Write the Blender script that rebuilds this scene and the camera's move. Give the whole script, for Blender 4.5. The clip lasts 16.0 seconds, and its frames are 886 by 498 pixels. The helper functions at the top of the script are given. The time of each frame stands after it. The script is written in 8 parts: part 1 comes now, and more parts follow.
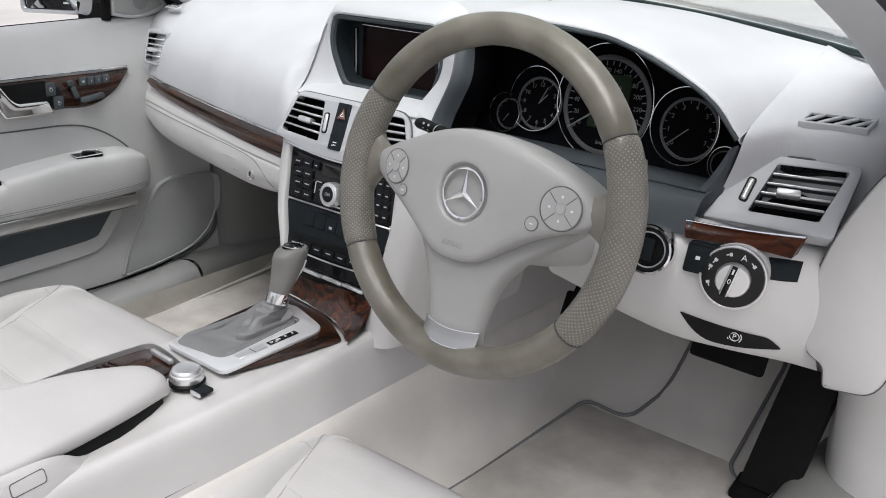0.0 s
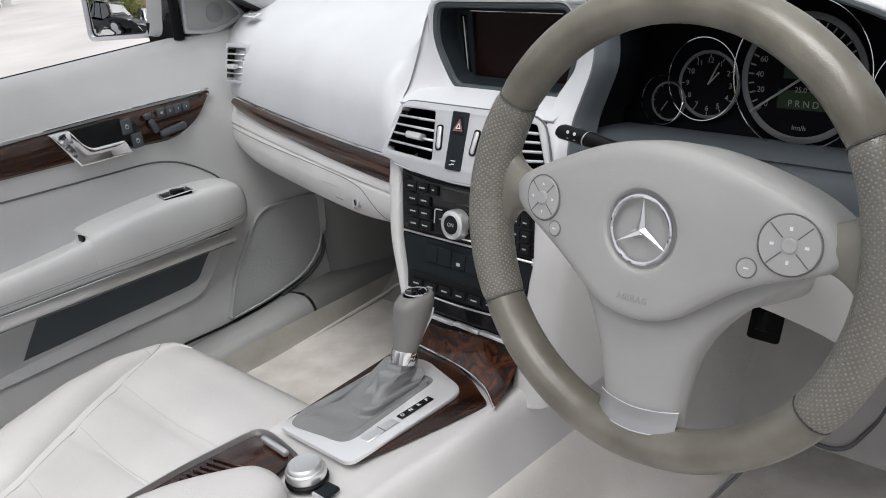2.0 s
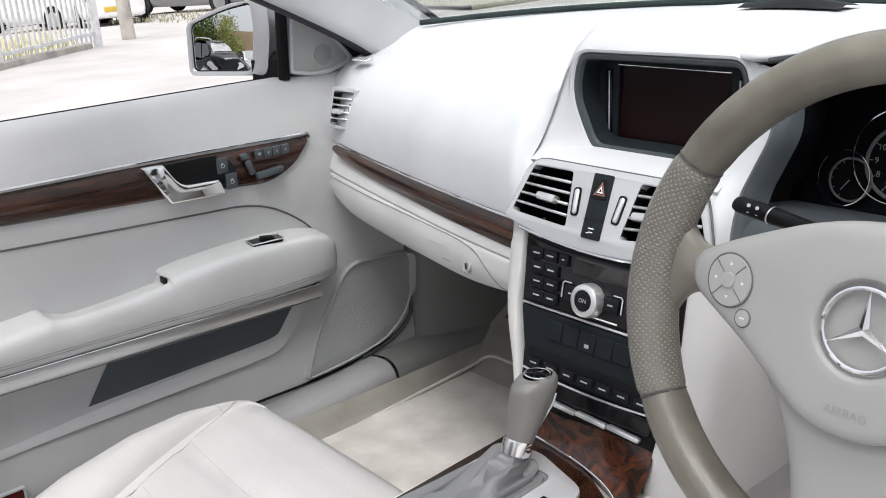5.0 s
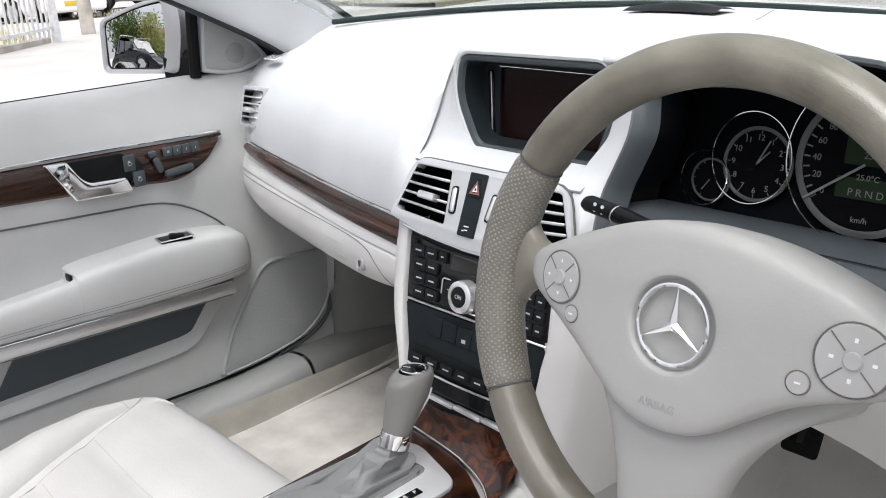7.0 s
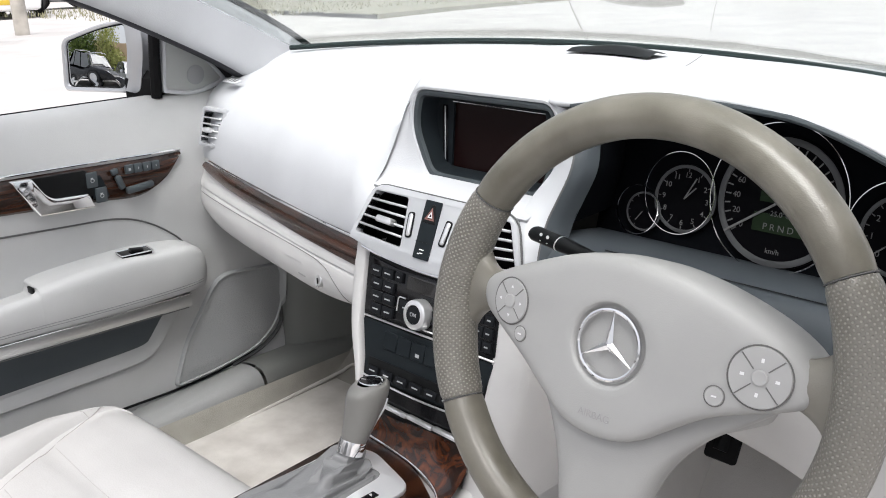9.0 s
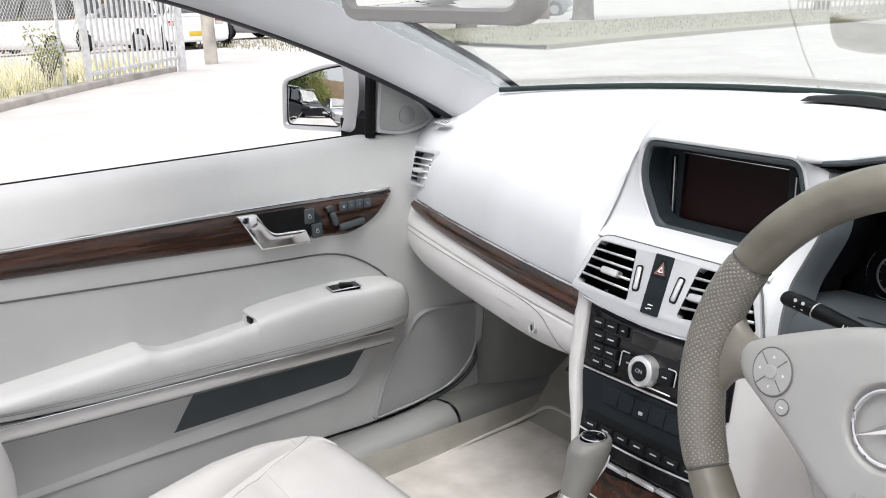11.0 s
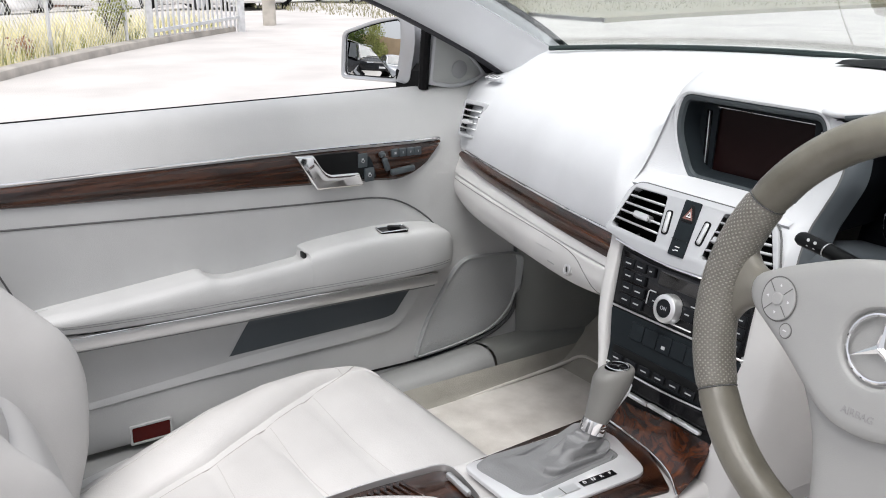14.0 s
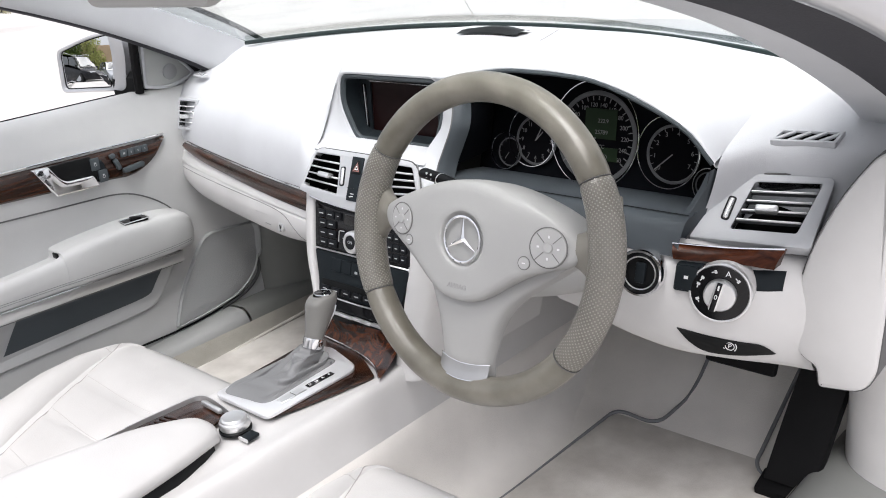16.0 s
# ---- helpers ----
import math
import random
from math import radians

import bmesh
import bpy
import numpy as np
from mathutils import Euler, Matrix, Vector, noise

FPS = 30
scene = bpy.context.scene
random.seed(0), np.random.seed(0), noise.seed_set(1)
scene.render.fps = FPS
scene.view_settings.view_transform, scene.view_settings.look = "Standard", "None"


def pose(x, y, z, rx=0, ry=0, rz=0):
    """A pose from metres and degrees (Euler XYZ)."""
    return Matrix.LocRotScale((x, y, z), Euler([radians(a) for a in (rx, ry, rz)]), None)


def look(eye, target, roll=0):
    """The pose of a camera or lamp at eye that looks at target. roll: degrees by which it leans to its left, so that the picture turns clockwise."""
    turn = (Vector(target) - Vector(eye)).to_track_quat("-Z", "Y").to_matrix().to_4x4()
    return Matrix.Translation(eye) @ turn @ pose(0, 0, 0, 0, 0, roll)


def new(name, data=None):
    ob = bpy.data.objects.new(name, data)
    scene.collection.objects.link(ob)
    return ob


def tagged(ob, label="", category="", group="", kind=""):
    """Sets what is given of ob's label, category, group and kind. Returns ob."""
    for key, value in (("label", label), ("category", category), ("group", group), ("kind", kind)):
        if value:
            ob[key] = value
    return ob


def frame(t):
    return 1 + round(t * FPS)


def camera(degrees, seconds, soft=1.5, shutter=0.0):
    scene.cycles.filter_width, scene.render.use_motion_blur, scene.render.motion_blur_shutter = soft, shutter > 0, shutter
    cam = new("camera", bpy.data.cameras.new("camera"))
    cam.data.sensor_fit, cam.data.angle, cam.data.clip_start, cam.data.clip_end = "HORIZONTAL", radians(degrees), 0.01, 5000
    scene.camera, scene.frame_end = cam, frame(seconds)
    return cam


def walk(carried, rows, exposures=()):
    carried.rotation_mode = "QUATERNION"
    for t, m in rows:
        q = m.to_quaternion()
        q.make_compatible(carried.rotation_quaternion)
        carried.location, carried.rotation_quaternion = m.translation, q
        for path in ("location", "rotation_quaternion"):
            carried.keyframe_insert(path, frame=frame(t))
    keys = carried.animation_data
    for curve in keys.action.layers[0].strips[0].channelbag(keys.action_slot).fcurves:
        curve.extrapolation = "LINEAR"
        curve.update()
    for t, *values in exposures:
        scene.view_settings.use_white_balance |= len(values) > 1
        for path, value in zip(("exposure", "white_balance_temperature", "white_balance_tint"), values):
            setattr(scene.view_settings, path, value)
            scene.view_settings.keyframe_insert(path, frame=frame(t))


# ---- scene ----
cam = camera(50.0, 16.0, 1.0)
PATH = [
    (0, (0.985, -0.772, 1.117), (-0.209, 0.66, 0.394), 1.2),
    (0.5, (0.967, -0.762, 1.119), (-0.248, 0.662, 0.413), 0.8),
    (1, (0.906, -0.693, 1.13), (-0.358, 0.701, 0.454), -0.9),
    (1.5, (0.836, -0.623, 1.124), (-0.49, 0.717, 0.458), -4.1),
    (2, (0.776, -0.595, 1.099), (-0.578, 0.659, 0.328), -7.4),
    (2.5, (0.72, -0.571, 1.084), (-0.656, 0.683, 0.352), -7.0),
    (3, (0.662, -0.532, 1.069), (-0.752, 0.704, 0.379), -6.8),
    (3.5, (0.628, -0.549, 1.066), (-0.801, 0.693, 0.421), -5.1),
    (3.7, (0.623, -0.554, 1.066), (-0.823, 0.672, 0.428), -5.1),
    (5.8, (0.663, -0.57, 1.061), (-0.799, 0.64, 0.431), -3.5),
    (6, (0.676, -0.552, 1.061), (-0.796, 0.646, 0.43), -3.9),
    (6.5, (0.696, -0.535, 1.055), (-0.755, 0.692, 0.432), -3.0),
    (7, (0.711, -0.508, 1.064), (-0.706, 0.749, 0.423), -3.2),
    (7.5, (0.733, -0.518, 1.069), (-0.616, 0.813, 0.429), -1.8),
    (8, (0.741, -0.5, 1.065), (-0.572, 0.865, 0.422), -1.5),
    (8.2, (0.755, -0.529, 1.074), (-0.54, 0.857, 0.439), -0.8),
    (10.3, (0.727, -0.600, 1.117), (-0.700, 0.613, 0.540), -1.62),
    (10.5, (0.716, -0.609, 1.119), (-0.757, 0.604, 0.546), -1.46),
    (11, (0.688, -0.625, 1.129), (-0.860, 0.490, 0.571), -1.75),
    (11.5, (0.678, -0.657, 1.135), (-0.951, 0.357, 0.579), -1.08),
    (12, (0.687, -0.68, 1.127), (-1.0, 0.237, 0.568), -1.0),
    (12.5, (0.694, -0.673, 1.118), (-1.032, 0.16, 0.546), -1.5),
    (13, (0.7, -0.67, 1.111), (-1.034, 0.134, 0.522), -1.6),
    (13.5, (0.726, -0.684, 1.113), (-0.96, 0.2, 0.5), -0.7),
    (14, (0.77, -0.676, 1.113), (-0.829, 0.353, 0.495), -0.0),
    (14.5, (0.86, -0.658, 1.121), (-0.652, 0.489, 0.492), -1.3),
    (15, (0.926, -0.699, 1.164), (-0.474, 0.552, 0.476), -3.0),
    (15.5, (1.007, -0.744, 1.183), (-0.349, 0.547, 0.48), -4.5),
    (16, (1.086, -0.787, 1.189), (-0.206, 0.568, 0.487), -5.6),
]
walk(cam, [(t, look(eye, target, roll)) for t, eye, target, roll in PATH], [(0, 0.02, 6400, 12), (2, 0.02, 6400, 12), (6, 0.34, 6400, 12), (8, 0.38, 6400, 12), (10.5, 0.40, 6450, 12), (12.5, 0.34, 6500, 12), (13.5, 0.28, 6450, 12), (15, 0.36, 6400, 12), (16, 0.46, 6400, 13)])

# ---- light: a bright overcast sky, one soft weak sun ----
world = bpy.data.worlds.new("overcast_sky")
scene.world = world
world.use_nodes = True
wn = world.node_tree
sky = wn.nodes.new("ShaderNodeTexSky")
sky.sky_type, sky.sun_disc = "NISHITA", False
sky.sun_elevation, sky.sun_rotation = radians(63), radians(143)
sky.air_density, sky.dust_density, sky.ozone_density = 1.0, 6.0, 1.0
pale = wn.nodes.new("ShaderNodeMixRGB")
pale.inputs[0].default_value = 0.75
pale.inputs[2].default_value = (9.0, 9.2, 9.6, 1)
wn.links.new(sky.outputs[0], pale.inputs[1])
# an overcast sky is brightest overhead and fades to the horizon
way = wn.nodes.new("ShaderNodeTexCoord")
axes = wn.nodes.new("ShaderNodeSeparateXYZ")
wn.links.new(way.outputs["Generated"], axes.inputs[0])
fade = wn.nodes.new("ShaderNodeMapRange")
fade.inputs["From Min"].default_value, fade.inputs["From Max"].default_value = 0.0, 1.0
fade.inputs["To Min"].default_value, fade.inputs["To Max"].default_value = 0.72, 1.25
wn.links.new(axes.outputs[2], fade.inputs["Value"])
cloud = wn.nodes.new("ShaderNodeVectorMath")
cloud.operation = "SCALE"
wn.links.new(pale.outputs[0], cloud.inputs[0])
wn.links.new(fade.outputs[0], cloud.inputs["Scale"])
wn.links.new(cloud.outputs[0], wn.nodes["Background"].inputs[0])
wn.nodes["Background"].inputs[1].default_value = 0.098
sun = new("sun", bpy.data.lights.new("sun", "SUN"))
sun.data.energy, sun.data.angle, sun.data.color = 2.45, radians(40), (1.0, 0.985, 0.96)
sun.matrix_basis = look((0, 0, 10), (-3.1, 4.1, 0))


# ---- materials ----
def material(name, colour, rough=0.5, metal=0.0, grain=0.0, size=0.002, vary=0.06, patch=0.15, coat=0.0, spec=0.5, alt=None):
    """A surface with fine relief of that size in metres and soft tonal variation over patches."""
    m = bpy.data.materials.new(name)
    m.use_nodes = True
    t = m.node_tree
    b = t.nodes["Principled BSDF"]
    b.inputs["Roughness"].default_value, b.inputs["Metallic"].default_value = rough, metal
    b.inputs["Coat Weight"].default_value = coat
    b.inputs["Coat Roughness"].default_value = 0.06
    b.inputs["Specular IOR Level"].default_value = spec
    c = t.nodes.new("ShaderNodeTexCoord")
    n = t.nodes.new("ShaderNodeTexNoise")
    n.inputs["Scale"].default_value, n.inputs["Detail"].default_value = 1 / patch, 6
    t.links.new(c.outputs["Object"], n.inputs["Vector"])
    r = t.nodes.new("ShaderNodeMapRange")
    r.inputs["From Min"].default_value, r.inputs["From Max"].default_value = 0.3, 0.7
    t.links.new(n.outputs["Fac"], r.inputs["Value"])
    mix = t.nodes.new("ShaderNodeMixRGB")
    dark = alt or tuple(v * (1 - vary * 2) for v in colour)
    mix.inputs[1].default_value, mix.inputs[2].default_value = (*dark, 1), (*colour, 1)
    t.links.new(r.outputs[0], mix.inputs[0])
    t.links.new(mix.outputs[0], b.inputs["Base Color"])
    rr = t.nodes.new("ShaderNodeMapRange")
    rr.inputs["To Min"].default_value, rr.inputs["To Max"].default_value = rough * 0.88, min(1, rough * 1.12)
    t.links.new(n.outputs["Fac"], rr.inputs["Value"])
    t.links.new(rr.outputs[0], b.inputs["Roughness"])
    if grain:
        v = t.nodes.new("ShaderNodeTexVoronoi")
        v.inputs["Scale"].default_value = 1 / size
        t.links.new(c.outputs["Object"], v.inputs["Vector"])
        f = t.nodes.new("ShaderNodeTexNoise")
        f.inputs["Scale"].default_value, f.inputs["Detail"].default_value = 0.35 / size, 5
        t.links.new(c.outputs["Object"], f.inputs["Vector"])
        a = t.nodes.new("ShaderNodeMath")
        a.operation = "ADD"
        t.links.new(v.outputs["Distance"], a.inputs[0])
        t.links.new(f.outputs["Fac"], a.inputs[1])
        bump = t.nodes.new("ShaderNodeBump")
        bump.inputs["Strength"].default_value, bump.inputs["Distance"].default_value = grain, size * 0.35
        t.links.new(a.outputs[0], bump.inputs["Height"])
        t.links.new(bump.outputs[0], b.inputs["Normal"])
    return m


def wood_material(name, light, dark, scale, stretch, twist):
    m = material(name, light, 0.26, coat=0.5, spec=0.3)
    t = m.node_tree
    b = t.nodes["Principled BSDF"]
    c = t.nodes.new("ShaderNodeTexCoord")
    mp = t.nodes.new("ShaderNodeMapping")
    mp.inputs["Scale"].default_value = stretch
    t.links.new(c.outputs["Object"], mp.inputs[0])
    n = t.nodes.new("ShaderNodeTexNoise")
    n.inputs["Scale"].default_value, n.inputs["Detail"].default_value, n.inputs["Distortion"].default_value = scale, 9, twist
    n.inputs["Roughness"].default_value = 0.62
    t.links.new(mp.outputs[0], n.inputs["Vector"])
    ramp = t.nodes.new("ShaderNodeValToRGB")
    ramp.color_ramp.elements[0].position, ramp.color_ramp.elements[0].color = 0.36, (*dark, 1)
    ramp.color_ramp.elements[1].position, ramp.color_ramp.elements[1].color = 0.68, (*light, 1)
    e = ramp.color_ramp.elements.new(0.52)
    e.color = (*[0.45 * a + 0.55 * d for a, d in zip(light, dark)], 1)
    t.links.new(n.outputs["Fac"], ramp.inputs[0])
    t.links.new(ramp.outputs[0], b.inputs["Base Color"])
    return m


PAD = material("dash_pad_grey", (0.53, 0.54, 0.560), 0.55, grain=0.25, size=0.0016)
DOORGREY = material("door_leatherette_grey", (0.50, 0.505, 0.503), 0.5, grain=0.25, size=0.0016)
CREAM = material("cream_plastic", (0.635, 0.625, 0.615), 0.5, grain=0.2, size=0.0012)
LEATHER = material("cream_leather", (0.585, 0.575, 0.565), 0.45, grain=0.18, size=0.0022)
RIM = material("taupe_leather", (0.205, 0.192, 0.160), 0.32, spec=0.65, grain=0.18, size=0.0012, patch=0.06, alt=(0.100, 0.092, 0.070))
HUB = material("hub_grey", (0.395, 0.393, 0.383), 0.5, grain=0.2, size=0.001)
SILVER = material("satin_silver", (0.80, 0.80, 0.80), 0.28, 0.8)
CHROME = material("chrome", (0.85, 0.85, 0.86), 0.07, 1.0, vary=0.02)
BLACK = material("black_plastic", (0.006, 0.0065, 0.007), 0.45, spec=0.18, grain=0.1, size=0.001)
GLOSS = material("piano_black", (0.006, 0.006, 0.007), 0.10, spec=0.3)
DARKGREY = material("slate_plastic", (0.013, 0.017, 0.020), 0.5, spec=0.12, grain=0.15, size=0.001)
POCKET = material("pocket_grey", (0.085, 0.098, 0.108), 0.55, spec=0.25, grain=0.15, size=0.001)
BOOT = material("gaiter_leather", (0.21, 0.212, 0.215), 0.5, grain=0.4, size=0.002)
CARPET = material("beige_carpet", (0.63, 0.605, 0.565), 0.95, grain=0.5, size=0.0016, vary=0.10, patch=0.06, spec=0.1, alt=(0.46, 0.435, 0.40))
# Floor carpet darkened to hold the passenger footwell's shade.
SHADEPILE = material("floor_pile_shaded", (0.36, 0.345, 0.305), 0.95, grain=0.5, size=0.0018, vary=0.12, patch=0.07, spec=0.1)
SEAM = material("seam_shadow", (0.10, 0.10, 0.10), 0.8)
RUBBER = material("black_rubber", (0.006, 0.006, 0.0065), 0.7, spec=0.15, grain=0.2, size=0.002)
WOOD = wood_material("walnut_veneer", (0.062, 0.021, 0.009), (0.004, 0.002, 0.0015), 26, (2.0, 0.22, 4.5), 0.9)
WOODX = wood_material("walnut_veneer_across", (0.075, 0.024, 0.010), (0.006, 0.003, 0.002), 26, (0.25, 2.0, 4.0), 0.9)
WOODR = wood_material("red_walnut_veneer", (0.105, 0.028, 0.011), (0.018, 0.006, 0.003), 40, (0.35, 1.0, 1.6), 0.8)
WOODR.node_tree.nodes["Principled BSDF"].inputs["Coat Weight"].default_value = 0.0
WOODR.node_tree.nodes["Principled BSDF"].inputs["Specular IOR Level"].default_value = 0.12
BURL = wood_material("burl_walnut", (0.135, 0.035, 0.009), (0.008, 0.003, 0.002), 30, (1, 1, 1), 2.2)
BODY = material("silver_paint", (0.50, 0.51, 0.53), 0.3, 0.6, coat=0.8)
GREYSEAL = material("seal_charcoal", (0.035, 0.035, 0.042), 0.7, spec=0.25, grain=0.2, size=0.002)
RED = material("red_reflector", (0.075, 0.006, 0.005), 0.25, spec=0.25)
WHITE = material("white_print", (0.8, 0.8, 0.8), 0.5)
ASPHALT = material("pale_asphalt", (0.60, 0.575, 0.55), 0.9, grain=0.6, size=0.012, vary=0.1, patch=0.9)


# ---- mesh helpers ----
def v3(p):
    return Vector(p)


def chaikin(pts, rounds=2, closed=False):
    """Corner cutting, which keeps the ends of an open line."""
    pts = [np.array(p, float) for p in pts]
    for _ in range(rounds):
        out = [] if closed else [pts[0]]
        n = len(pts)
        for i in range(n if closed else n - 1):
            a, b = pts[i], pts[(i + 1) % n]
            out += [0.75 * a + 0.25 * b, 0.25 * a + 0.75 * b]
        if not closed:
            out.append(pts[-1])
        pts = out
    return pts


def catmull(pts, n):
    """n points for each span of a smooth line through pts."""
    p = [np.array(q, float) for q in pts]
    p = [2 * p[0] - p[1], *p, 2 * p[-1] - p[-2]]
    out = []
    for i in range(1, len(p) - 2):
        a, b, c, d = p[i - 1 : i + 3]
        for k in range(n):
            t = k / n
            out.append(0.5 * (2 * b + (c - a) * t + (2 * a - 5 * b + 4 * c - d) * t * t + (3 * b - a - 3 * c + d) * t**3))
    out.append(p[-2])
    return out


def part(name, bm, material_, parent=None, label="", smooth=True, recalc=True):
    if recalc:
        bmesh.ops.recalc_face_normals(bm, faces=bm.faces)
    me = bpy.data.meshes.new(name)
    bm.to_mesh(me)
    bm.free()
    me.materials.append(material_)
    if smooth:
        me.shade_smooth()
        me.set_sharp_from_angle(angle=radians(38))
    ob = new(name, me)
    if parent:
        ob.parent = parent
    return tagged(ob, label)


def thing(name, label, category, at=(0, 0, 0), group="", kind=""):
    ob = new(name)
    ob.location = at
    ob.empty_display_size = 0.05
    return tagged(ob, label, category, group, kind)


def skin(rows, close_u=False, close_v=False, caps=False):
    """A surface over rows of points."""
    bm = bmesh.new()
    g = [[bm.verts.new(tuple(p)) for p in row] for row in rows]
    nu, nv = len(g), len(g[0])
    for i in range(nu if close_u else nu - 1):
        for j in range(nv if close_v else nv - 1):
            q = (g[i][j], g[(i + 1) % nu][j], g[(i + 1) % nu][(j + 1) % nv], g[i][(j + 1) % nv])
            bm.faces.new(q)
    if caps:
        bm.faces.new(g[0])
        bm.faces.new(g[-1][::-1])
    return bm


def loft(stations, rounds=2, n=6, thick=0.0):
    """A smooth skin through profiles; thick gives it depth, away from its normal."""
    prof = [chaikin(s, rounds) for s in stations]
    cols = [catmull([s[j] for s in prof], n) for j in range(len(prof[0]))]
    rows = [[c[i] for c in cols] for i in range(len(cols[0]))]
    bm = skin(rows)
    if thick:
        bmesh.ops.recalc_face_normals(bm, faces=bm.faces)
        bmesh.ops.solidify(bm, geom=bm.faces[:], thickness=thick)
    return bm


def sweep(path, radius, sides=8, flat=1.0, n=5, raw=False, closed=False):
    """A tube along a smooth path; radius may be a list, one for each point."""
    pts = [np.array(p, float) for p in path] if raw else catmull(path, n)
    radii = radius if isinstance(radius, (list, tuple)) else [radius] * len(path)
    rad = np.interp(np.linspace(0, len(radii) - 1, len(pts)), range(len(radii)), radii)
    rows, side = [], None
    for i, p in enumerate(pts):
        d = pts[min(i + 1, len(pts) - 1)] - pts[max(i - 1, 0)]
        if closed:
            d = pts[(i + 1) % len(pts)] - pts[i - 1]
        d = d / (np.linalg.norm(d) + 1e-9)
        if side is None:
            side = np.cross(d, (0, 0, 1) if abs(d[2]) < 0.9 else (0, 1, 0))
        side = side - d * (side @ d)
        side = side / np.linalg.norm(side)
        up = np.cross(side, d)
        rows.append([p + rad[i] * (math.cos(a) * side + flat * math.sin(a) * up) for a in np.linspace(0, 2 * math.pi, sides, endpoint=False)])
    return skin(rows, close_u=closed, close_v=True, caps=not closed)


def frame_of(origin, u, v):
    """A pose with x along u, y along v (made square to u), z out of both."""
    u = Vector(u).normalized()
    v = Vector(v)
    v = (v - u * v.dot(u)).normalized()
    w = u.cross(v)
    m = Matrix((u, v, w)).transposed().to_4x4()
    m.translation = Vector(origin)
    return m


def box(sx, sy, sz, bevel=0.0, at=(0, 0, 0), seg=2, m=None):
    bm = bmesh.new()
    bmesh.ops.create_cube(bm, size=1.0, matrix=Matrix.Diagonal((sx, sy, sz, 1)))
    if bevel:
        bmesh.ops.bevel(bm, geom=bm.edges[:], offset=bevel, segments=seg, profile=0.5, affect="EDGES")
    bmesh.ops.transform(bm, matrix=(m or Matrix()) @ Matrix.Translation(at), verts=bm.verts)
    return bm


def lathe(profile, n=40, m=None):
    """Turn (radius, height) points round z."""
    rows = [[(r * math.cos(a), r * math.sin(a), h) for a in np.linspace(0, 2 * math.pi, n, endpoint=False)] for r, h in profile]
    bm = skin(rows, close_v=True, caps=True)
    if m:
        bmesh.ops.transform(bm, matrix=m, verts=bm.verts)
    return bm


def rounded(pts, r, seg=5):
    """A polygon with its corners rounded; r may be one for each corner."""
    out, n = [], len(pts)
    rs = r if isinstance(r, (list, tuple)) else [r] * n
    for i, p in enumerate(pts):
        p, a, b = np.array(p, float), np.array(pts[i - 1], float), np.array(pts[(i + 1) % n], float)
        da, db = a - p, b - p
        la, lb = np.linalg.norm(da), np.linalg.norm(db)
        k = min(rs[i], la * 0.49, lb * 0.49)
        s, e = p + da / la * k, p + db / lb * k
        for t in np.linspace(0, 1, seg):
            out.append((1 - t) ** 2 * s + 2 * t * (1 - t) * p + t * t * e)
    return out


def spread(pts, d):
    """A closed outline pushed outwards by d."""
    out, n = [], len(pts)
    for i in range(n):
        a, b = np.array(pts[i - 1], float), np.array(pts[(i + 1) % n], float)
        t = (b - a) / (np.linalg.norm(b - a) + 1e-9)
        out.append(np.array(pts[i], float) + d * np.array((-t[1], t[0])))
    return out


def plate(outer, holes=(), thick=0.004, bevel=0.0008, m=None):
    """A flat plate with holes and softened edges; its face lies at z = 0 of the pose m, its body behind."""
    cu = bpy.data.curves.new("plate", "CURVE")
    cu.dimensions, cu.fill_mode = "2D", "BOTH"
    cu.extrude, cu.bevel_depth, cu.bevel_resolution, cu.offset = max(thick / 2 - bevel, 1e-4), bevel, 1, -bevel
    for ring in (outer, *holes):
        s = cu.splines.new("POLY")
        s.points.add(len(ring) - 1)
        for q, p in zip(s.points, ring):
            q.co = (p[0], p[1], 0, 1)
        s.use_cyclic_u = True
    ob = bpy.data.objects.new("plate", cu)
    me = bpy.data.meshes.new_from_object(ob)
    bm = bmesh.new()
    bm.from_mesh(me)
    bpy.data.objects.remove(ob)
    bpy.data.curves.remove(cu)
    bpy.data.meshes.remove(me)
    bmesh.ops.remove_doubles(bm, verts=bm.verts, dist=1e-5)
    bmesh.ops.transform(bm, matrix=(m or Matrix()) @ Matrix.Translation((0, 0, -thick / 2)), verts=bm.verts)
    return bm


def join(*bms):
    out = bms[0]
    for b in bms[1:]:
        me = bpy.data.meshes.new("tmp")
        b.to_mesh(me)
        b.free()
        out.from_mesh(me)
        bpy.data.meshes.remove(me)
    return out


def text_bm(words, size, m, thick=0.0004, align="CENTER"):
    cu = bpy.data.curves.new("words", "FONT")
    cu.body, cu.size, cu.extrude, cu.align_x, cu.align_y = words, size, thick, align, "CENTER"
    ob = bpy.data.objects.new("words", cu)
    me = bpy.data.meshes.new_from_object(ob)
    bm = bmesh.new()
    bm.from_mesh(me)
    bpy.data.objects.remove(ob)
    bpy.data.curves.remove(cu)
    bpy.data.meshes.remove(me)
    bmesh.ops.transform(bm, matrix=m, verts=bm.verts)
    return bm


def lerp(table, s):
    """A value from a table of (place, value)."""
    return float(np.interp(s, [a for a, _ in table], [b for _, b in table]))


# ---- the car's large forms ----
def wood_y(x):
    """Where the dashboard's wood line runs, seen from above."""
    return lerp([(0, 0.163), (0.115, 0.173), (0.25, 0.198), (0.40, 0.232), (0.55, 0.268), (0.68, 0.302), (0.75, 0.33)], abs(x))


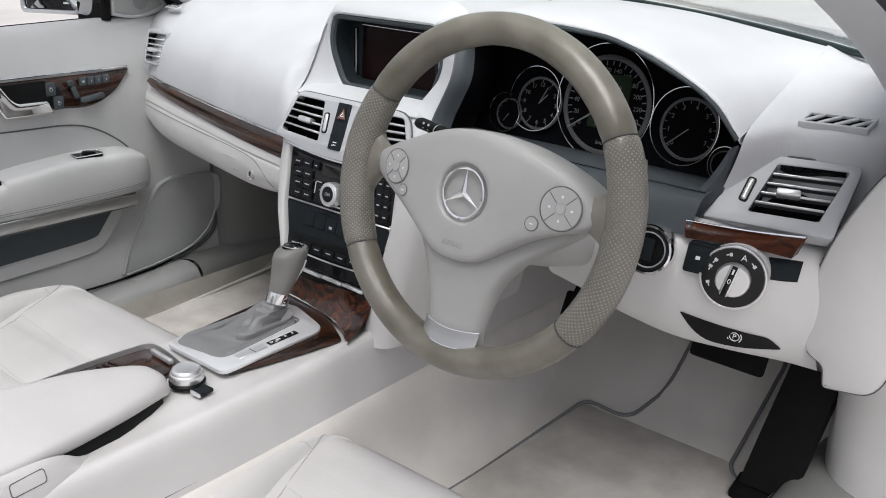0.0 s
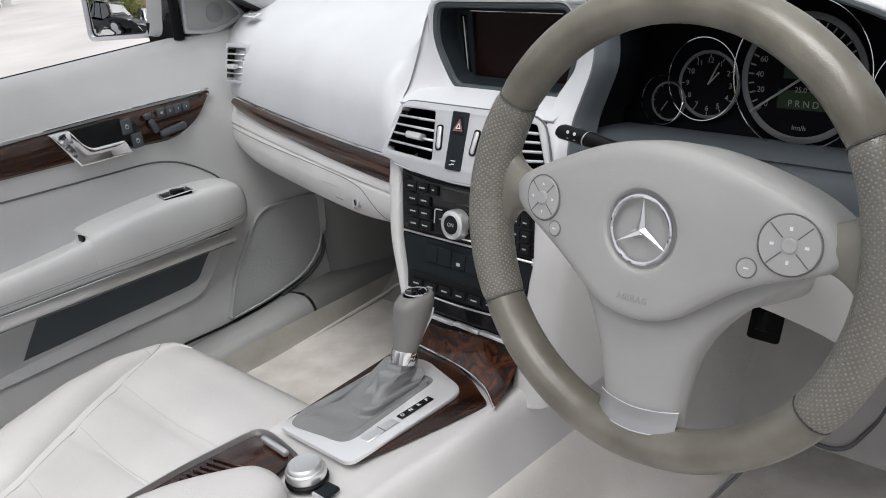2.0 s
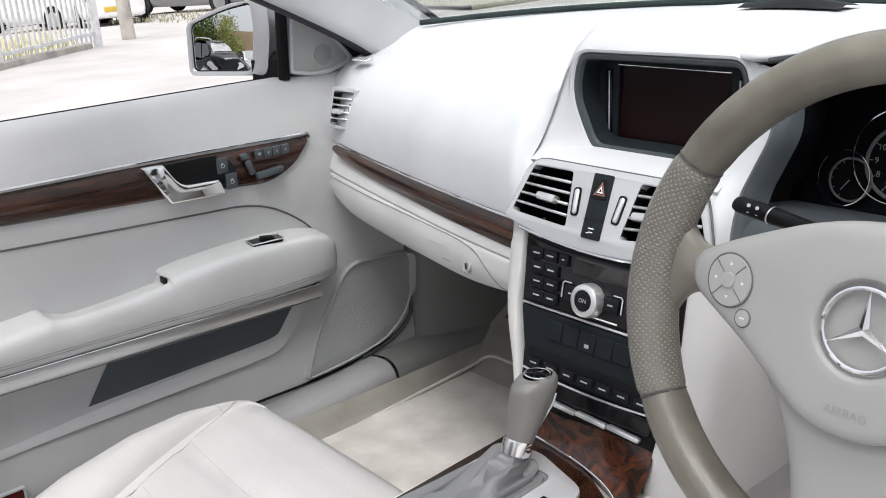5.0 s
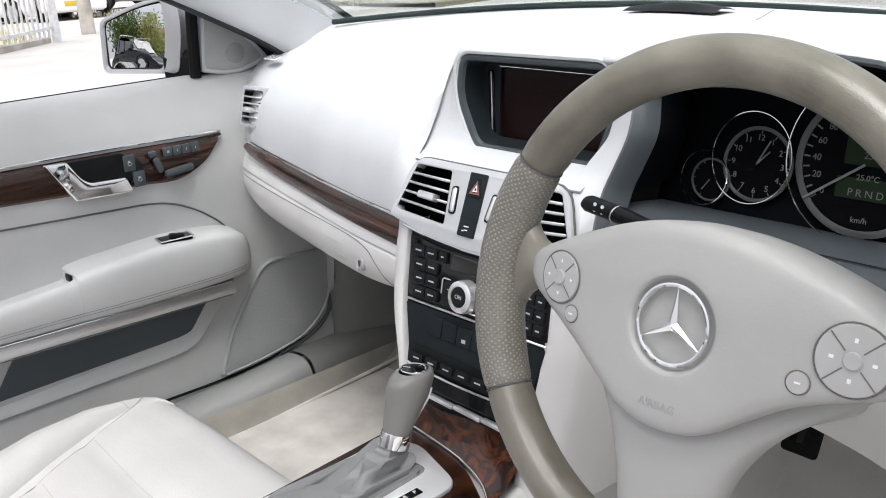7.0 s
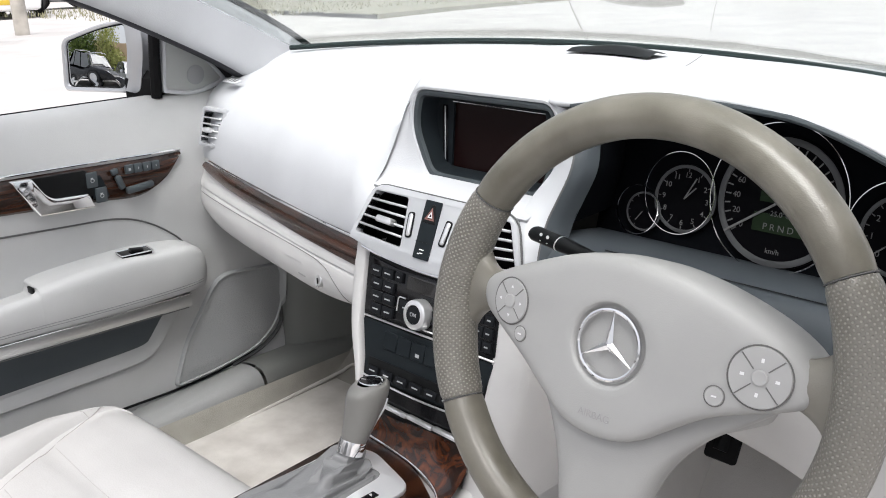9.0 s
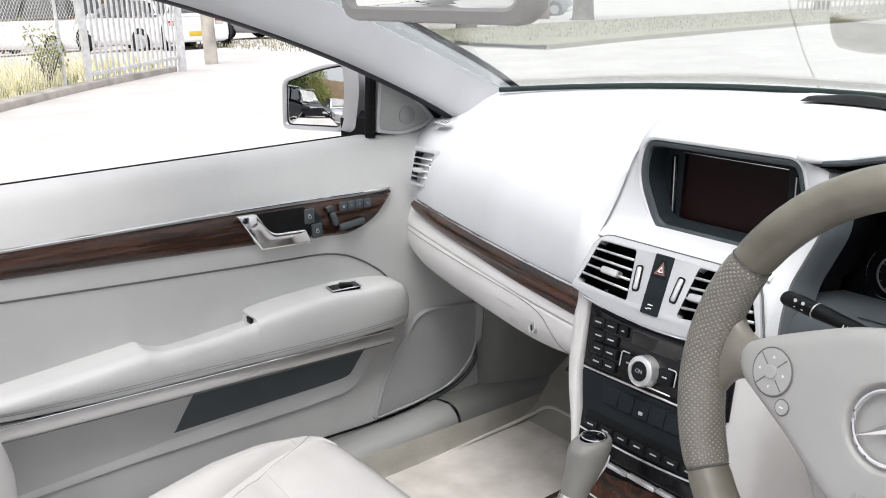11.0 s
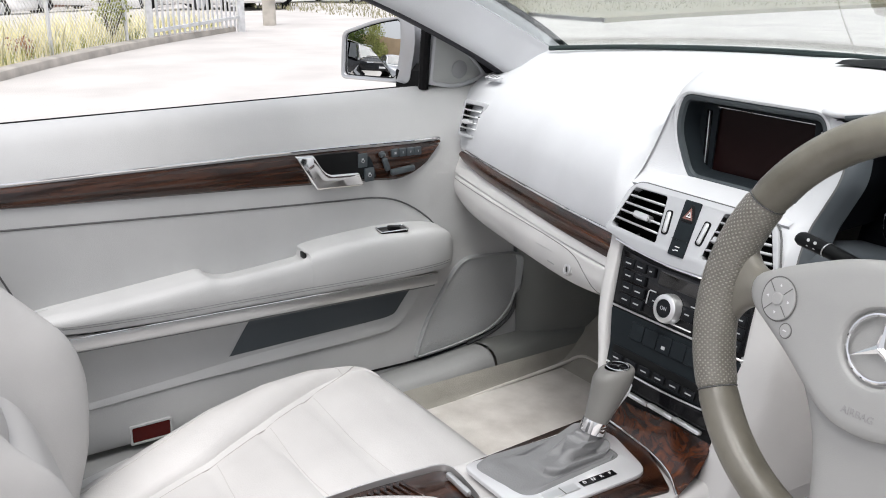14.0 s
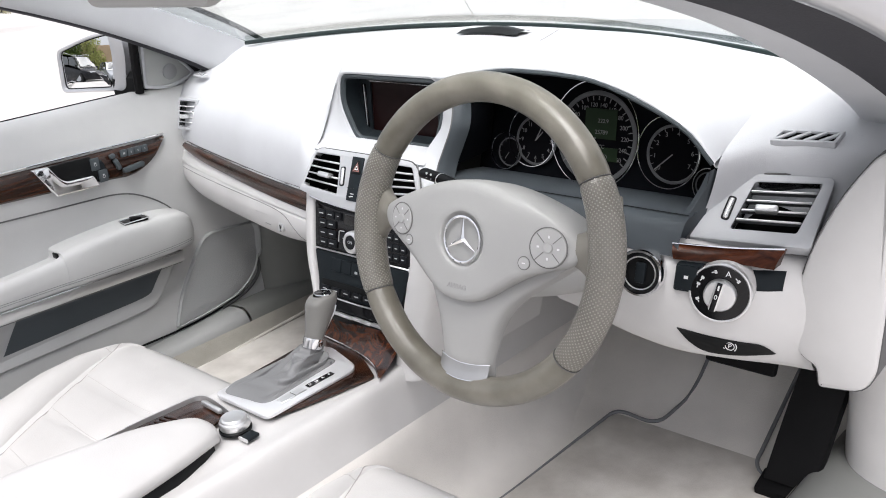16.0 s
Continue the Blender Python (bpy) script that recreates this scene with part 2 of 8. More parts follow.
def glass_y(x):
    return 0.635 - 0.115 * (abs(x) / 0.62) ** 2


def glass_z(x):
    return 0.948 - 0.028 * (abs(x) / 0.62) ** 2


def hood_z(x):
    return lerp([(-0.12, 0.924), (0.0, 0.930), (0.12, 0.934), (0.17, 0.940), (0.22, 0.952), (0.27, 0.957), (0.34, 0.956), (0.40, 0.951), (0.44, 0.939), (0.484, 0.9215), (0.523, 0.904), (0.556, 0.878), (0.572, 0.853), (0.584, 0.838)], x)


def pad_side(x, y0=None):
    """The dashboard's profile where it has no recess."""
    y, s = wood_y(x) if y0 is None else y0, glass_y(x)
    g = glass_z(x)
    d = s - y - 0.10
    pts = [(y, 0.742), (y + 0.001, 0.757), (y + 0.003, 0.772), (y + 0.006, 0.788), (y + 0.010, 0.804), (y + 0.018, 0.822), (y + 0.032, 0.842), (y + 0.055, 0.860),
           (y + 0.085, 0.873), (y + 0.10 + 0.1 * d, 0.882), (y + 0.10 + 0.3 * d, g - 0.026), (y + 0.10 + 0.5 * d, g - 0.015), (y + 0.10 + 0.75 * d, g - 0.006), (s, g)]
    return [(x, a, b) for a, b in pts]


def deck(x, lip):
    """The deck's profile from under the hood's lip to the glass."""
    h, s, g = hood_z(x), glass_y(x), glass_z(x)
    t = max(g, h)
    return [(x, 0.36, h - 0.036), (x, lip + 0.03, h - 0.012), (x, lip + 0.004, h - 0.007), (x, lip, h - 0.003), (x, lip + 0.005, h + 0.003), (x, lip + 0.05, h + 0.009),
            (x, 0.40, 0.5 * (h + t) + 0.008), (x, 0.5 * (0.40 + s), 0.5 * (t + g) + 0.002), (x, s, g)]


dashboard = thing("dashboard", "pale grey leatherette dashboard with dark walnut trim strip", "dashboard")
st = [pad_side(x) for x in (-0.745, -0.70, -0.60, -0.48, -0.36, -0.25, -0.19, -0.15)]
PADEDGE = [(-0.120, 0.172, 0.742), (-0.121, 0.176, 0.757), (-0.123, 0.182, 0.772), (-0.126, 0.190, 0.788), (-0.129, 0.199, 0.802), (-0.131, 0.211, 0.812), (-0.131, 0.224, 0.825), (-0.124, 0.235, 0.855), (-0.115, 0.243, 0.888), (-0.106, 0.249, 0.915), (-0.100, 0.292, 0.9335), (-0.104, 0.39, 0.942), (-0.104, 0.51, 0.946), (-0.104, glass_y(0.104), glass_z(0.104))]
st.append(PADEDGE)
part("passenger_pad", loft(st, 2, 6), PAD, dashboard)
xs = (-0.100, -0.04, 0.02, 0.08, 0.13, 0.17, 0.22, 0.28, 0.36, 0.44, 0.50, 0.545, 0.572)
part("upper_pad", loft([deck(x, 0.262 if x < 0.10 else 0.238) for x in xs], 2, 5), PAD, dashboard)
st = [[(0.572 + k, a, b) for k, a, b in ((-0.016, 0.232, 0.742), (-0.018, 0.236, 0.757), (-0.018, 0.240, 0.772), (-0.016, 0.243, 0.785), (-0.012, 0.246, 0.80), (-0.006, 0.246, 0.818), (0, 0.244, 0.838), (0.002, 0.248, 0.857),
      (-0.003, 0.285, 0.867), (-0.004, 0.33, 0.881), (-0.006, 0.40, 0.9015), (-0.006, 0.44, 0.915), (-0.006, 0.485, 0.929), (-0.006, glass_y(0.572), glass_z(0.572) + 0.002))]]
for x in (0.605, 0.65, 0.70, 0.745):
    y, s, g = wood_y(x) + 0.014, glass_y(x), glass_z(x)
    d = s - y - 0.08
    st.append([(x, p, q) for p, q in ((y + 0.016, 0.742), (y + 0.010, 0.757), (y + 0.010, 0.772), (y + 0.012, 0.788), (y + 0.014, 0.804), (y + 0.012, 0.824), (y + 0.009, 0.842), (y + 0.012, 0.857), (y + 0.024, 0.8665), (y + 0.08, 0.883), (y + 0.08 + 0.3 * d, g - 0.020), (y + 0.08 + 0.55 * d, g - 0.011), (y + 0.08 + 0.8 * d, g - 0.004), (s, g))])
part("side_pad", loft(st, 2, 5), PAD, dashboard)
st = [[(x, 0.232, 0.735), (x, 0.228, 0.790), (x, 0.190, 0.8085), (x, 0.200, 0.814), (x, 0.235, 0.820), (x, 0.30, 0.822)] for x in (-0.12, -0.05, 0.05, 0.128)]
part("screen_shelf", loft(st, 2, 4), PAD, dashboard)
# low flank between the screen and the dials
FLANK = [[(0.118, 0.2490, 0.928), (0.138, 0.246, 0.926), (0.156, 0.244, 0.922)],
         [(0.127, 0.2485, 0.890), (0.146, 0.238, 0.890), (0.165, 0.229, 0.890)],
         [(0.121, 0.2485, 0.857), (0.144, 0.231, 0.860), (0.166, 0.219, 0.864)],
         [(0.106, 0.2300, 0.826), (0.131, 0.216, 0.829), (0.155, 0.212, 0.833)],
         [(0.117, 0.1960, 0.808), (0.131, 0.196, 0.808), (0.147, 0.205, 0.808)],
         [(0.136, 0.1780, 0.778), (0.140, 0.178, 0.778), (0.147, 0.192, 0.778)],
         [(0.144, 0.1640, 0.740), (0.148, 0.164, 0.740), (0.154, 0.176, 0.740)]]
part("flank", loft(FLANK, 1, 6), PAD, dashboard)
part("flank_seam", sweep([r[2] for r in FLANK], 0.0016, 6), SEAM, dashboard)

# glove box, its surround and the lower driver's panel
st = []
for x in (-0.735, -0.68, -0.55, -0.40, -0.25, -0.15, -0.108):
    y = wood_y(x)
    st.append([(x, y + 0.004, 0.742), (x, y - 0.003, 0.715), (x, y - 0.009, 0.703), (x, y - 0.011, 0.694)])
part("trim_carrier", loft(st, 1, 5), CREAM, dashboard)
st = []
for x, zb in ((-0.735, 0.650), (-0.70, 0.632), (-0.64, 0.622), (-0.55, 0.620), (-0.40, 0.622), (-0.25, 0.626), (-0.15, 0.637), (-0.122, 0.652)):
    y = wood_y(x)
    st.append([(x, y + 0.004, 0.6935), (x, y - 0.0105, 0.6935), (x, y - 0.013, 0.682), (x, y - 0.014, 0.662), (x, y - 0.006, zb + 0.010), (x, y + 0.016, zb - 0.002), (x, y + 0.10, zb - 0.008), (x, y + 0.30, zb)])
glove = part("glove_box", loft(st, 2, 5), CREAM, dashboard, "cream glove box lid with round lock")
rows = [
    (0.36, [(0.22, 0.775), (0.19, 0.745), (0.175, 0.70), (0.188, 0.650), (0.225, 0.628), (0.40, 0.64)]),
    (0.42, [(0.215, 0.772), (0.184, 0.746), (0.168, 0.705), (0.180, 0.648), (0.212, 0.622), (0.41, 0.638)]),
    (0.47, [(0.21, 0.770), (0.178, 0.748), (0.162, 0.71), (0.173, 0.642), (0.202, 0.614), (0.42, 0.630)]),
    (0.54, [(0.215, 0.760), (0.180, 0.745), (0.165, 0.70), (0.178, 0.632), (0.205, 0.604), (0.42, 0.61)]),
    (0.60, [(0.255, 0.752), (0.205, 0.738), (0.185, 0.69), (0.205, 0.622), (0.232, 0.595), (0.42, 0.60)]),
    (0.65, [(0.295, 0.745), (0.245, 0.728), (0.225, 0.68), (0.243, 0.615), (0.270, 0.580), (0.44, 0.58)]),
    (0.685, [(0.320, 0.742), (0.272, 0.725), (0.258, 0.67), (0.272, 0.605), (0.298, 0.567), (0.46, 0.56)]),
]
part("lower_panel", loft([[(x, a, b) for a, b in p] for x, p in rows], 2, 6), CREAM, dashboard, "cream lower panel beside the column")
cap = rounded([(0.7670, 0.885), (0.7480, 0.872), (0.7160, 0.826), (0.6930, 0.778), (0.6785, 0.740), (0.6650, 0.676), (0.6670, 0.640), (0.6745, 0.612), (0.6960, 0.602), (0.6995, 0.574), (0.7520, 0.580), (0.7660, 0.605), (0.7720, 0.700)], [0.004, 0.01, 0.03, 0.03, 0.03, 0.03, 0.02, 0.016, 0.008, 0.006, 0.016, 0.03, 0.03], 5)
part("end_cap", plate(cap, (), 0.090, 0.007, frame_of((0, 0.262, 0), (1, 0.04, 0), (0, 0, 1)) @ Matrix.Translation((0, 0, 0.030))), CREAM, dashboard, "cream end cap of the dashboard")
part("cap_gap", plate(spread(cap, -0.0014), (), 0.080, 0.0004, frame_of((0, 0.262, 0), (1, 0.04, 0), (0, 0, 1)) @ Matrix.Translation((0, 0, 0.0235))), SEAM, dashboard)
# cheeks beside the radio, down to the tunnel
for s, xi, nm in ((-1, -0.100, "left"), (1, 0.1205, "right")):
    st = []
    for z, y in ((0.745, 0.166), (0.70, 0.156), (0.64, 0.142), (0.58, 0.128), (0.52, 0.112), (0.49, 0.104)):
        shift = (0.0 if z > 0.66 else (0.66 - z) * 0.10) if s > 0 else lerp([(0.49, 0.036), (0.565, 0.022), (0.62, 0.005), (0.67, 0.0), (0.75, 0.0)], z)
        x0 = xi - s * shift
        wide = lerp([(0.49, 0.012), (0.56, 0.018), (0.62, 0.026), (0.68, 0.034)], z) if s < 0 else 0.05
        st.append([(x0 - s * 0.004, y + 0.03, z), (x0, y, z), (x0 + s * 0.004, y - 0.004, z), (x0 + s * wide * 0.6, y - 0.002, z), (x0 + s * wide, y + 0.012, z), (x0 + s * (wide + 0.012), y + 0.10, z), (x0 + s * (wide + 0.012), y + 0.30, z)])
    part("console_cheek", loft(st, 2, 4), CREAM, dashboard)
# added dark panels close the footwells below the dashboard and stop bounced light
for xa, xb, nm in ((-0.735, -0.118, "passenger"), (0.130, 0.690, "driver")):
    st = [[(x, wood_y(x) + 0.20, 0.612), (x, wood_y(x) + 0.30, 0.600), (x, 0.70, 0.570), (x, 0.83, 0.560)] for x in np.linspace(xa, xb, 7)]
    part("footwell_cover", loft(st, 1, 3), DARKGREY, dashboard, "added dark panel under the dashboard, stops bounced light")
# knee panel under the column
st = [[(x, 0.225, 0.75), (x, 0.21, 0.70), (x, 0.22, 0.665), (x, 0.26, 0.645), (x, 0.45, 0.63)] for x in (0.15, 0.25, 0.35, 0.42)]
part("knee_panel", loft(st, 2, 3), CREAM, dashboard)

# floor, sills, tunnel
# Grey darkened to hold the shade low in the passenger footwell.
KICKSHADE = material("kick_panel_shade", (0.19, 0.195, 0.185), 0.6, grain=0.2, size=0.0016)
SILLGREY = material("sill_grey", (0.30, 0.305, 0.30), 0.55, grain=0.2, size=0.0016)
# Paler copy of the floor carpet, brightened for the lit driver's side.
LITPILE = material("lit_pile", (0.78, 0.75, 0.71), 0.95, grain=0.5, size=0.0016, vary=0.06, patch=0.09, spec=0.1)
for nm, xs_, pile, lab in (("left", (-0.78, -0.38, 0.02), SHADEPILE, "pile carpet over the passenger's floor, shade in its colour"), ("right", (0.02, 0.40, 0.80), LITPILE, "pile carpet over the driver's floor, brightened as the lit side")):
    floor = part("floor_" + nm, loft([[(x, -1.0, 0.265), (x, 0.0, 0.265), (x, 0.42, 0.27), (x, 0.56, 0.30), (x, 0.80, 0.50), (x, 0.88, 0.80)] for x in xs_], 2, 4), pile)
    tagged(floor, lab, "carpet", kind="structure")
for s, nm in ((-1, "left"), (1, "right")):
    st = [[(s * x, y, z) for x, z in ((0.618, 0.272), (0.622, 0.295), (0.628, 0.318), (0.640, 0.331), (0.662, 0.335), (0.69, 0.331), (0.76, 0.316), (0.86, 0.30), (0.90, 0.20))] for y in (-1.0, -0.3, 0.2, 0.345)]
    st = [[(x, y, z - lerp([(-1.0, 0.034), (-0.3, 0.034), (0.2, 0.010), (0.345, 0.0)], y) * min(1.0, (z - 0.27) / 0.05)) for x, y, z in r] for r in st]
    st2 = [[(s * x, y, z) for x, z in ((0.616, 0.272), (0.620, 0.297), (0.626, 0.320), (0.638, 0.333), (0.660, 0.337), (0.69, 0.333), (0.76, 0.318))] for y in (0.350, 0.42, 0.50, 0.86)]
    tagged(part("sill_front_" + nm, loft(st2, 2, 4), KICKSHADE), "sill end trim below the kick panel, shade in its grey", "sill", kind="structure")
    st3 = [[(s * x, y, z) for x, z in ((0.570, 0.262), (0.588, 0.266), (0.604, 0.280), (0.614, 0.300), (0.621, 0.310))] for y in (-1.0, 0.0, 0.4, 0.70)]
    tagged(part("sill_carpet_" + nm, loft(st3, 1, 4), SHADEPILE), "carpet rising to the sill, shade in its colour", "carpet", kind="structure")
    tagged(part("sill_" + nm, loft(st, 2, 4), SILLGREY), "grey plastic door sill trim", "sill", kind="structure")
    # Only the left panel's colour carries that shade; the right stays cream.
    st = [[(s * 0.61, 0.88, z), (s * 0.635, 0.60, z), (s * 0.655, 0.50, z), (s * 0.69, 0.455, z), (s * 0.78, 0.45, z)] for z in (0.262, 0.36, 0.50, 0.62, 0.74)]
    tagged(part("kick_panel_" + nm, loft(st, 2, 4), KICKSHADE if s < 0 else CREAM), "kick panel ahead of the door, left one shaded in colour", "trim", kind="structure")

console = thing("centre_console", "pale grey centre console with walnut inlay", "console")
st = []
for y, xl, xr, z in ((-0.80, -0.075, 0.122, 0.50), (-0.45, -0.080, 0.125, 0.503), (-0.17, -0.085, 0.127, 0.503), (-0.05, -0.085, 0.127, 0.503), (0.08, -0.085, 0.127, 0.507), (0.16, -0.085, 0.127, 0.512), (0.35, -0.085, 0.127, 0.515), (0.60, -0.085, 0.130, 0.520), (0.79, -0.085, 0.130, 0.525)):
    st.append([(xl - 0.02, y, 0.25), (xl - 0.005, y, 0.38), (xl, y, z - 0.010), (xl + 0.003, y, z), (xl + 0.012, y, z + 0.001), (xl + 0.03, y, z - 0.004), (0.02, y, z - 0.006), (xr - 0.035, y, z - 0.004), (xr - 0.012, y, z + 0.003), (xr - 0.002, y, z), (xr + 0.004, y, z - 0.014), (xr + 0.006, y, z - 0.05), (xr + 0.010, y, 0.42)])
part("body", loft(st, 2, 4), CREAM, console)
st = [[(0.127, y, 0.43), (0.142, y, 0.415), (0.15, y, 0.38), (0.160, y, 0.32), (0.180, y, 0.284), (0.215, y, 0.2740), (0.240, y, 0.2735)] for y in (-0.8, -0.2, 0.3, 0.75)]
part("tunnel_carpet", loft(st, 2, 3), LITPILE, console, "beige carpet on the tunnel's side")
part("carpet_joint", sweep([(0.1345, y, 0.4290) for y in (-0.70, -0.3, 0.1, 0.45)], 0.0012, 6), SEAM, console)

# passenger door
DOOR = [(-0.80, 0.842), (-0.788, 0.850), (-0.760, 0.850), (-0.738, 0.838), (-0.720, 0.805), (-0.708, 0.776), (-0.702, 0.74), (-0.702, 0.70), (-0.704, 0.68), (-0.712, 0.60), (-0.712, 0.50), (-0.712, 0.42), (-0.708, 0.38), (-0.704, 0.33), (-0.712, 0.30), (-0.76, 0.29)]
door = thing("door_1", "closed passenger door with grey leatherette and walnut trim", "door", kind="structure")
st = [[(x, y, z + (0.004 if z > 0.8 and y < -0.5 else 0)) for x, z in DOOR] for y in (-0.665, -0.65, -0.5, -0.3, -0.1, 0.1, 0.22, 0.30, 0.38, 0.455)]
part("panel", loft(st, 2, 3, 0.02), DOORGREY, door)


def rail_top(y):
    """The upper edge of the bright rail along the door."""
    return lerp([(-0.52, 0.5385), (-0.455, 0.536), (-0.28, 0.5305), (-0.12, 0.5255), (0.06, 0.521), (0.30, 0.5155)], y)


st = []
for y, xi, zt, pull in ((-0.505, -0.704, 0.556, 0), (-0.49, -0.690, 0.564, 0), (-0.46, -0.672, 0.571, 0), (-0.40, -0.658, 0.576, 0), (-0.30, -0.651, 0.584, 0), (-0.235, -0.650, 0.589, 0), (-0.212, -0.650, 0.590, 0), (-0.196, -0.651, 0.587, 0.5), (-0.165, -0.651, 0.586, 1), (-0.10, -0.651, 0.589, 1), (-0.05, -0.651, 0.593, 1), (-0.034, -0.651, 0.595, 1), (-0.030, -0.651, 0.598, 0.5), (-0.024, -0.650, 0.601, 0), (0.03, -0.648, 0.607, 0), (0.12, -0.648, 0.611, 0), (0.20, -0.652, 0.607, 0), (0.245, -0.660, 0.599, 0), (0.268, -0.670, 0.588, 0), (0.280, -0.684, 0.572, 0), (0.284, -0.70, 0.555, 0)):
    zb = rail_top(y) + 0.001
    zm = 0.5 * (zt + zb)
    low = zt - 0.014 * pull
    st.append([(-0.725, y, low + 0.002), (-0.704, y, low + 0.002), (xi - 0.034, y, low), (xi - 0.020 + 0.004 * pull, y, zt - 0.004 * pull), (xi - 0.008, y, zt - 0.001), (xi + 0.003, y, zt - 0.009), (xi + 0.005, y, zm), (xi + 0.001, y, zb + 0.014), (xi - 0.002, y, zb + 0.004), (xi - 0.009, y, zb), (-0.725, y, zb)])
part("armrest", loft(st, 2, 5), DOORGREY, door, "padded grey armrest with a grip recess")


# seats
CUSH = [(-0.60, 0.275, 0.290, 0.230), (-0.45, 0.310, 0.332, 0.236), (-0.35, 0.335, 0.364, 0.246), (-0.25, 0.358, 0.394, 0.256), (-0.15, 0.378, 0.412, 0.260), (-0.07, 0.393, 0.416, 0.258), (0.0, 0.403, 0.410, 0.248), (0.03, 0.401, 0.403, 0.238), (0.05, 0.389, 0.389, 0.225), (0.060, 0.365, 0.365, 0.214), (0.064, 0.32, 0.32, 0.21), (0.056, 0.26, 0.26, 0.205)]
GROOVES = (-0.095, -0.185, -0.285, -0.385)


def seat_cushion(x0, y0, owner):
    """Raised bolsters run into the flat nose; stitched grooves part the middle into puffs."""
    ys = [c[0] for c in CUSH]
    steps = sorted(set([round(v, 4) for v in np.linspace(-0.60, 0.0, 49)] + [0.015, 0.03, 0.04, 0.05, 0.056, 0.060, 0.064]))
    prof = [[float(np.interp(y, ys[:11], [c[k] for c in CUSH[:11]])) for k in (1, 2, 3)] + [y] for y in steps] + [[0.26, 0.26, 0.205, 0.056]]
    st = []
    for zc, zs, w, y in prof:
        dip = sum(0.0085 * math.exp(-(((y - g) / 0.010) ** 2)) for g in GROOVES)
        dip -= 0.0035 if -0.5 < y < -0.02 else 0.0
        k = min(1.0, max(0.0, (0.02 - y) / 0.30))
        a, b = w - 0.022 - 0.085 * k, w - 0.040 - 0.10 * k
        zb = 0.22
        row = [(-w * 0.97, zb), (-w - 0.006, 0.5 * (zb + zs)), (-w, zs - 0.022), (-w + 0.014, zs - 0.003), (-0.5 * (w + a) + 0.008, zs), (-a - 0.004, zc + 0.35 * (zs - zc)), (-a, zc - 0.004), (-b, zc - dip), (-b * 0.5, zc - dip + 0.002)]
        row += [(0, zc - dip + 0.002)] + [(-u, v) for u, v in row[::-1]]
        st.append([(x0 + u, y + y0, v) for u, v in row])
    bm = skin([chaikin(r, 1) for r in st])
    bmesh.ops.smooth_vert(bm, verts=bm.verts, factor=0.4, use_axis_x=True, use_axis_y=True, use_axis_z=True)
    return part("cushion", bm, LEATHER, owner)


seat = thing("car_seat", "cream leather passenger seat with stitched panels", "seat", group="front seats")
seat_cushion(-0.360, 0.0, seat)
st = []
for z, yb, yc, w in ((0.27, -0.475, -0.52, 0.20), (0.33, -0.462, -0.51, 0.215), (0.40, -0.438, -0.515, 0.225), (0.48, -0.428, -0.530, 0.232), (0.53, -0.432, -0.550, 0.235), (0.575, -0.449, -0.575, 0.235), (0.625, -0.490, -0.605, 0.235), (0.70, -0.556, -0.665, 0.232), (0.745, -0.612, -0.700, 0.228), (0.778, -0.680, -0.745, 0.222), (0.84, -0.80, -0.83, 0.205), (0.91, -0.885, -0.895, 0.17)):
    x0 = -0.360
    row = [(-w + 0.01, yb - 0.16, z - 0.03), (-w - 0.012, yb - 0.07, z), (-w - 0.002, yb - 0.008, z), (-w + 0.022, yb, z), (-w + 0.060, 0.55 * yb + 0.45 * yc, z), (-w + 0.090, yc + 0.004, z), (-0.06, yc, z)]
    st.append([(x0 + u, v, q) for u, v, q in row] + [(x0 - u * 0.76, v - 0.062 - 0.28 * max(0.0, min(0.10, 0.72 - q)), q) for u, v, q in row[::-1]])
part("backrest", loft(st, 2, 5), LEATHER, seat)


def puff(zs, w, lift):
    """A padded panel on the backrest's middle, full in the centre and tucked in at its seams."""
    rows_ = []
    for k in np.sin(0.5 * math.pi * np.linspace(-1, 1, 25)):
        z = 0.5 * (zs[0] + zs[1]) + 0.5 * (zs[1] - zs[0]) * k
        y = float(np.interp(z, [0.40, 0.48, 0.53, 0.575, 0.625, 0.70, 0.745], [-0.515, -0.530, -0.550, -0.575, -0.605, -0.665, -0.700]))
        row_ = []
        for u in np.linspace(-1, 1, 17):
            e = (max(0.0, 1 - abs(u) ** 4) * max(0.0, 1 - abs(k) ** 3)) ** 0.5
            row_.append((-0.368 + w * u * (0.50 + 0.50 * max(0.0, 1 - abs(k) ** 4) ** 0.5), y - 0.014 + (lift + 0.014) * e, z + 0.6 * (lift + 0.014) * e))
        rows_.append(row_)
    return skin(rows_)


part("back_panel", puff((0.560, 0.690), 0.118, 0.013), LEATHER, seat)
part("back_panel", puff((0.430, 0.572), 0.114, 0.013), LEATHER, seat)
part("hinge_cover", box(0.07, 0.10, 0.035, 0.010, m=frame_of((-0.595, -0.405, 0.305), (1, 0.2, 0), (0, 1, 0.1))), DOORGREY, seat, "grey plastic hinge cover")
driver_seat = thing("car_seat", "cream leather driver seat cushion beside the console", "seat", group="front seats")
seat_cushion(0.372, -0.026, driver_seat)
# Unseen backrest completes the seat and screens the passenger side from low sky.
st = []
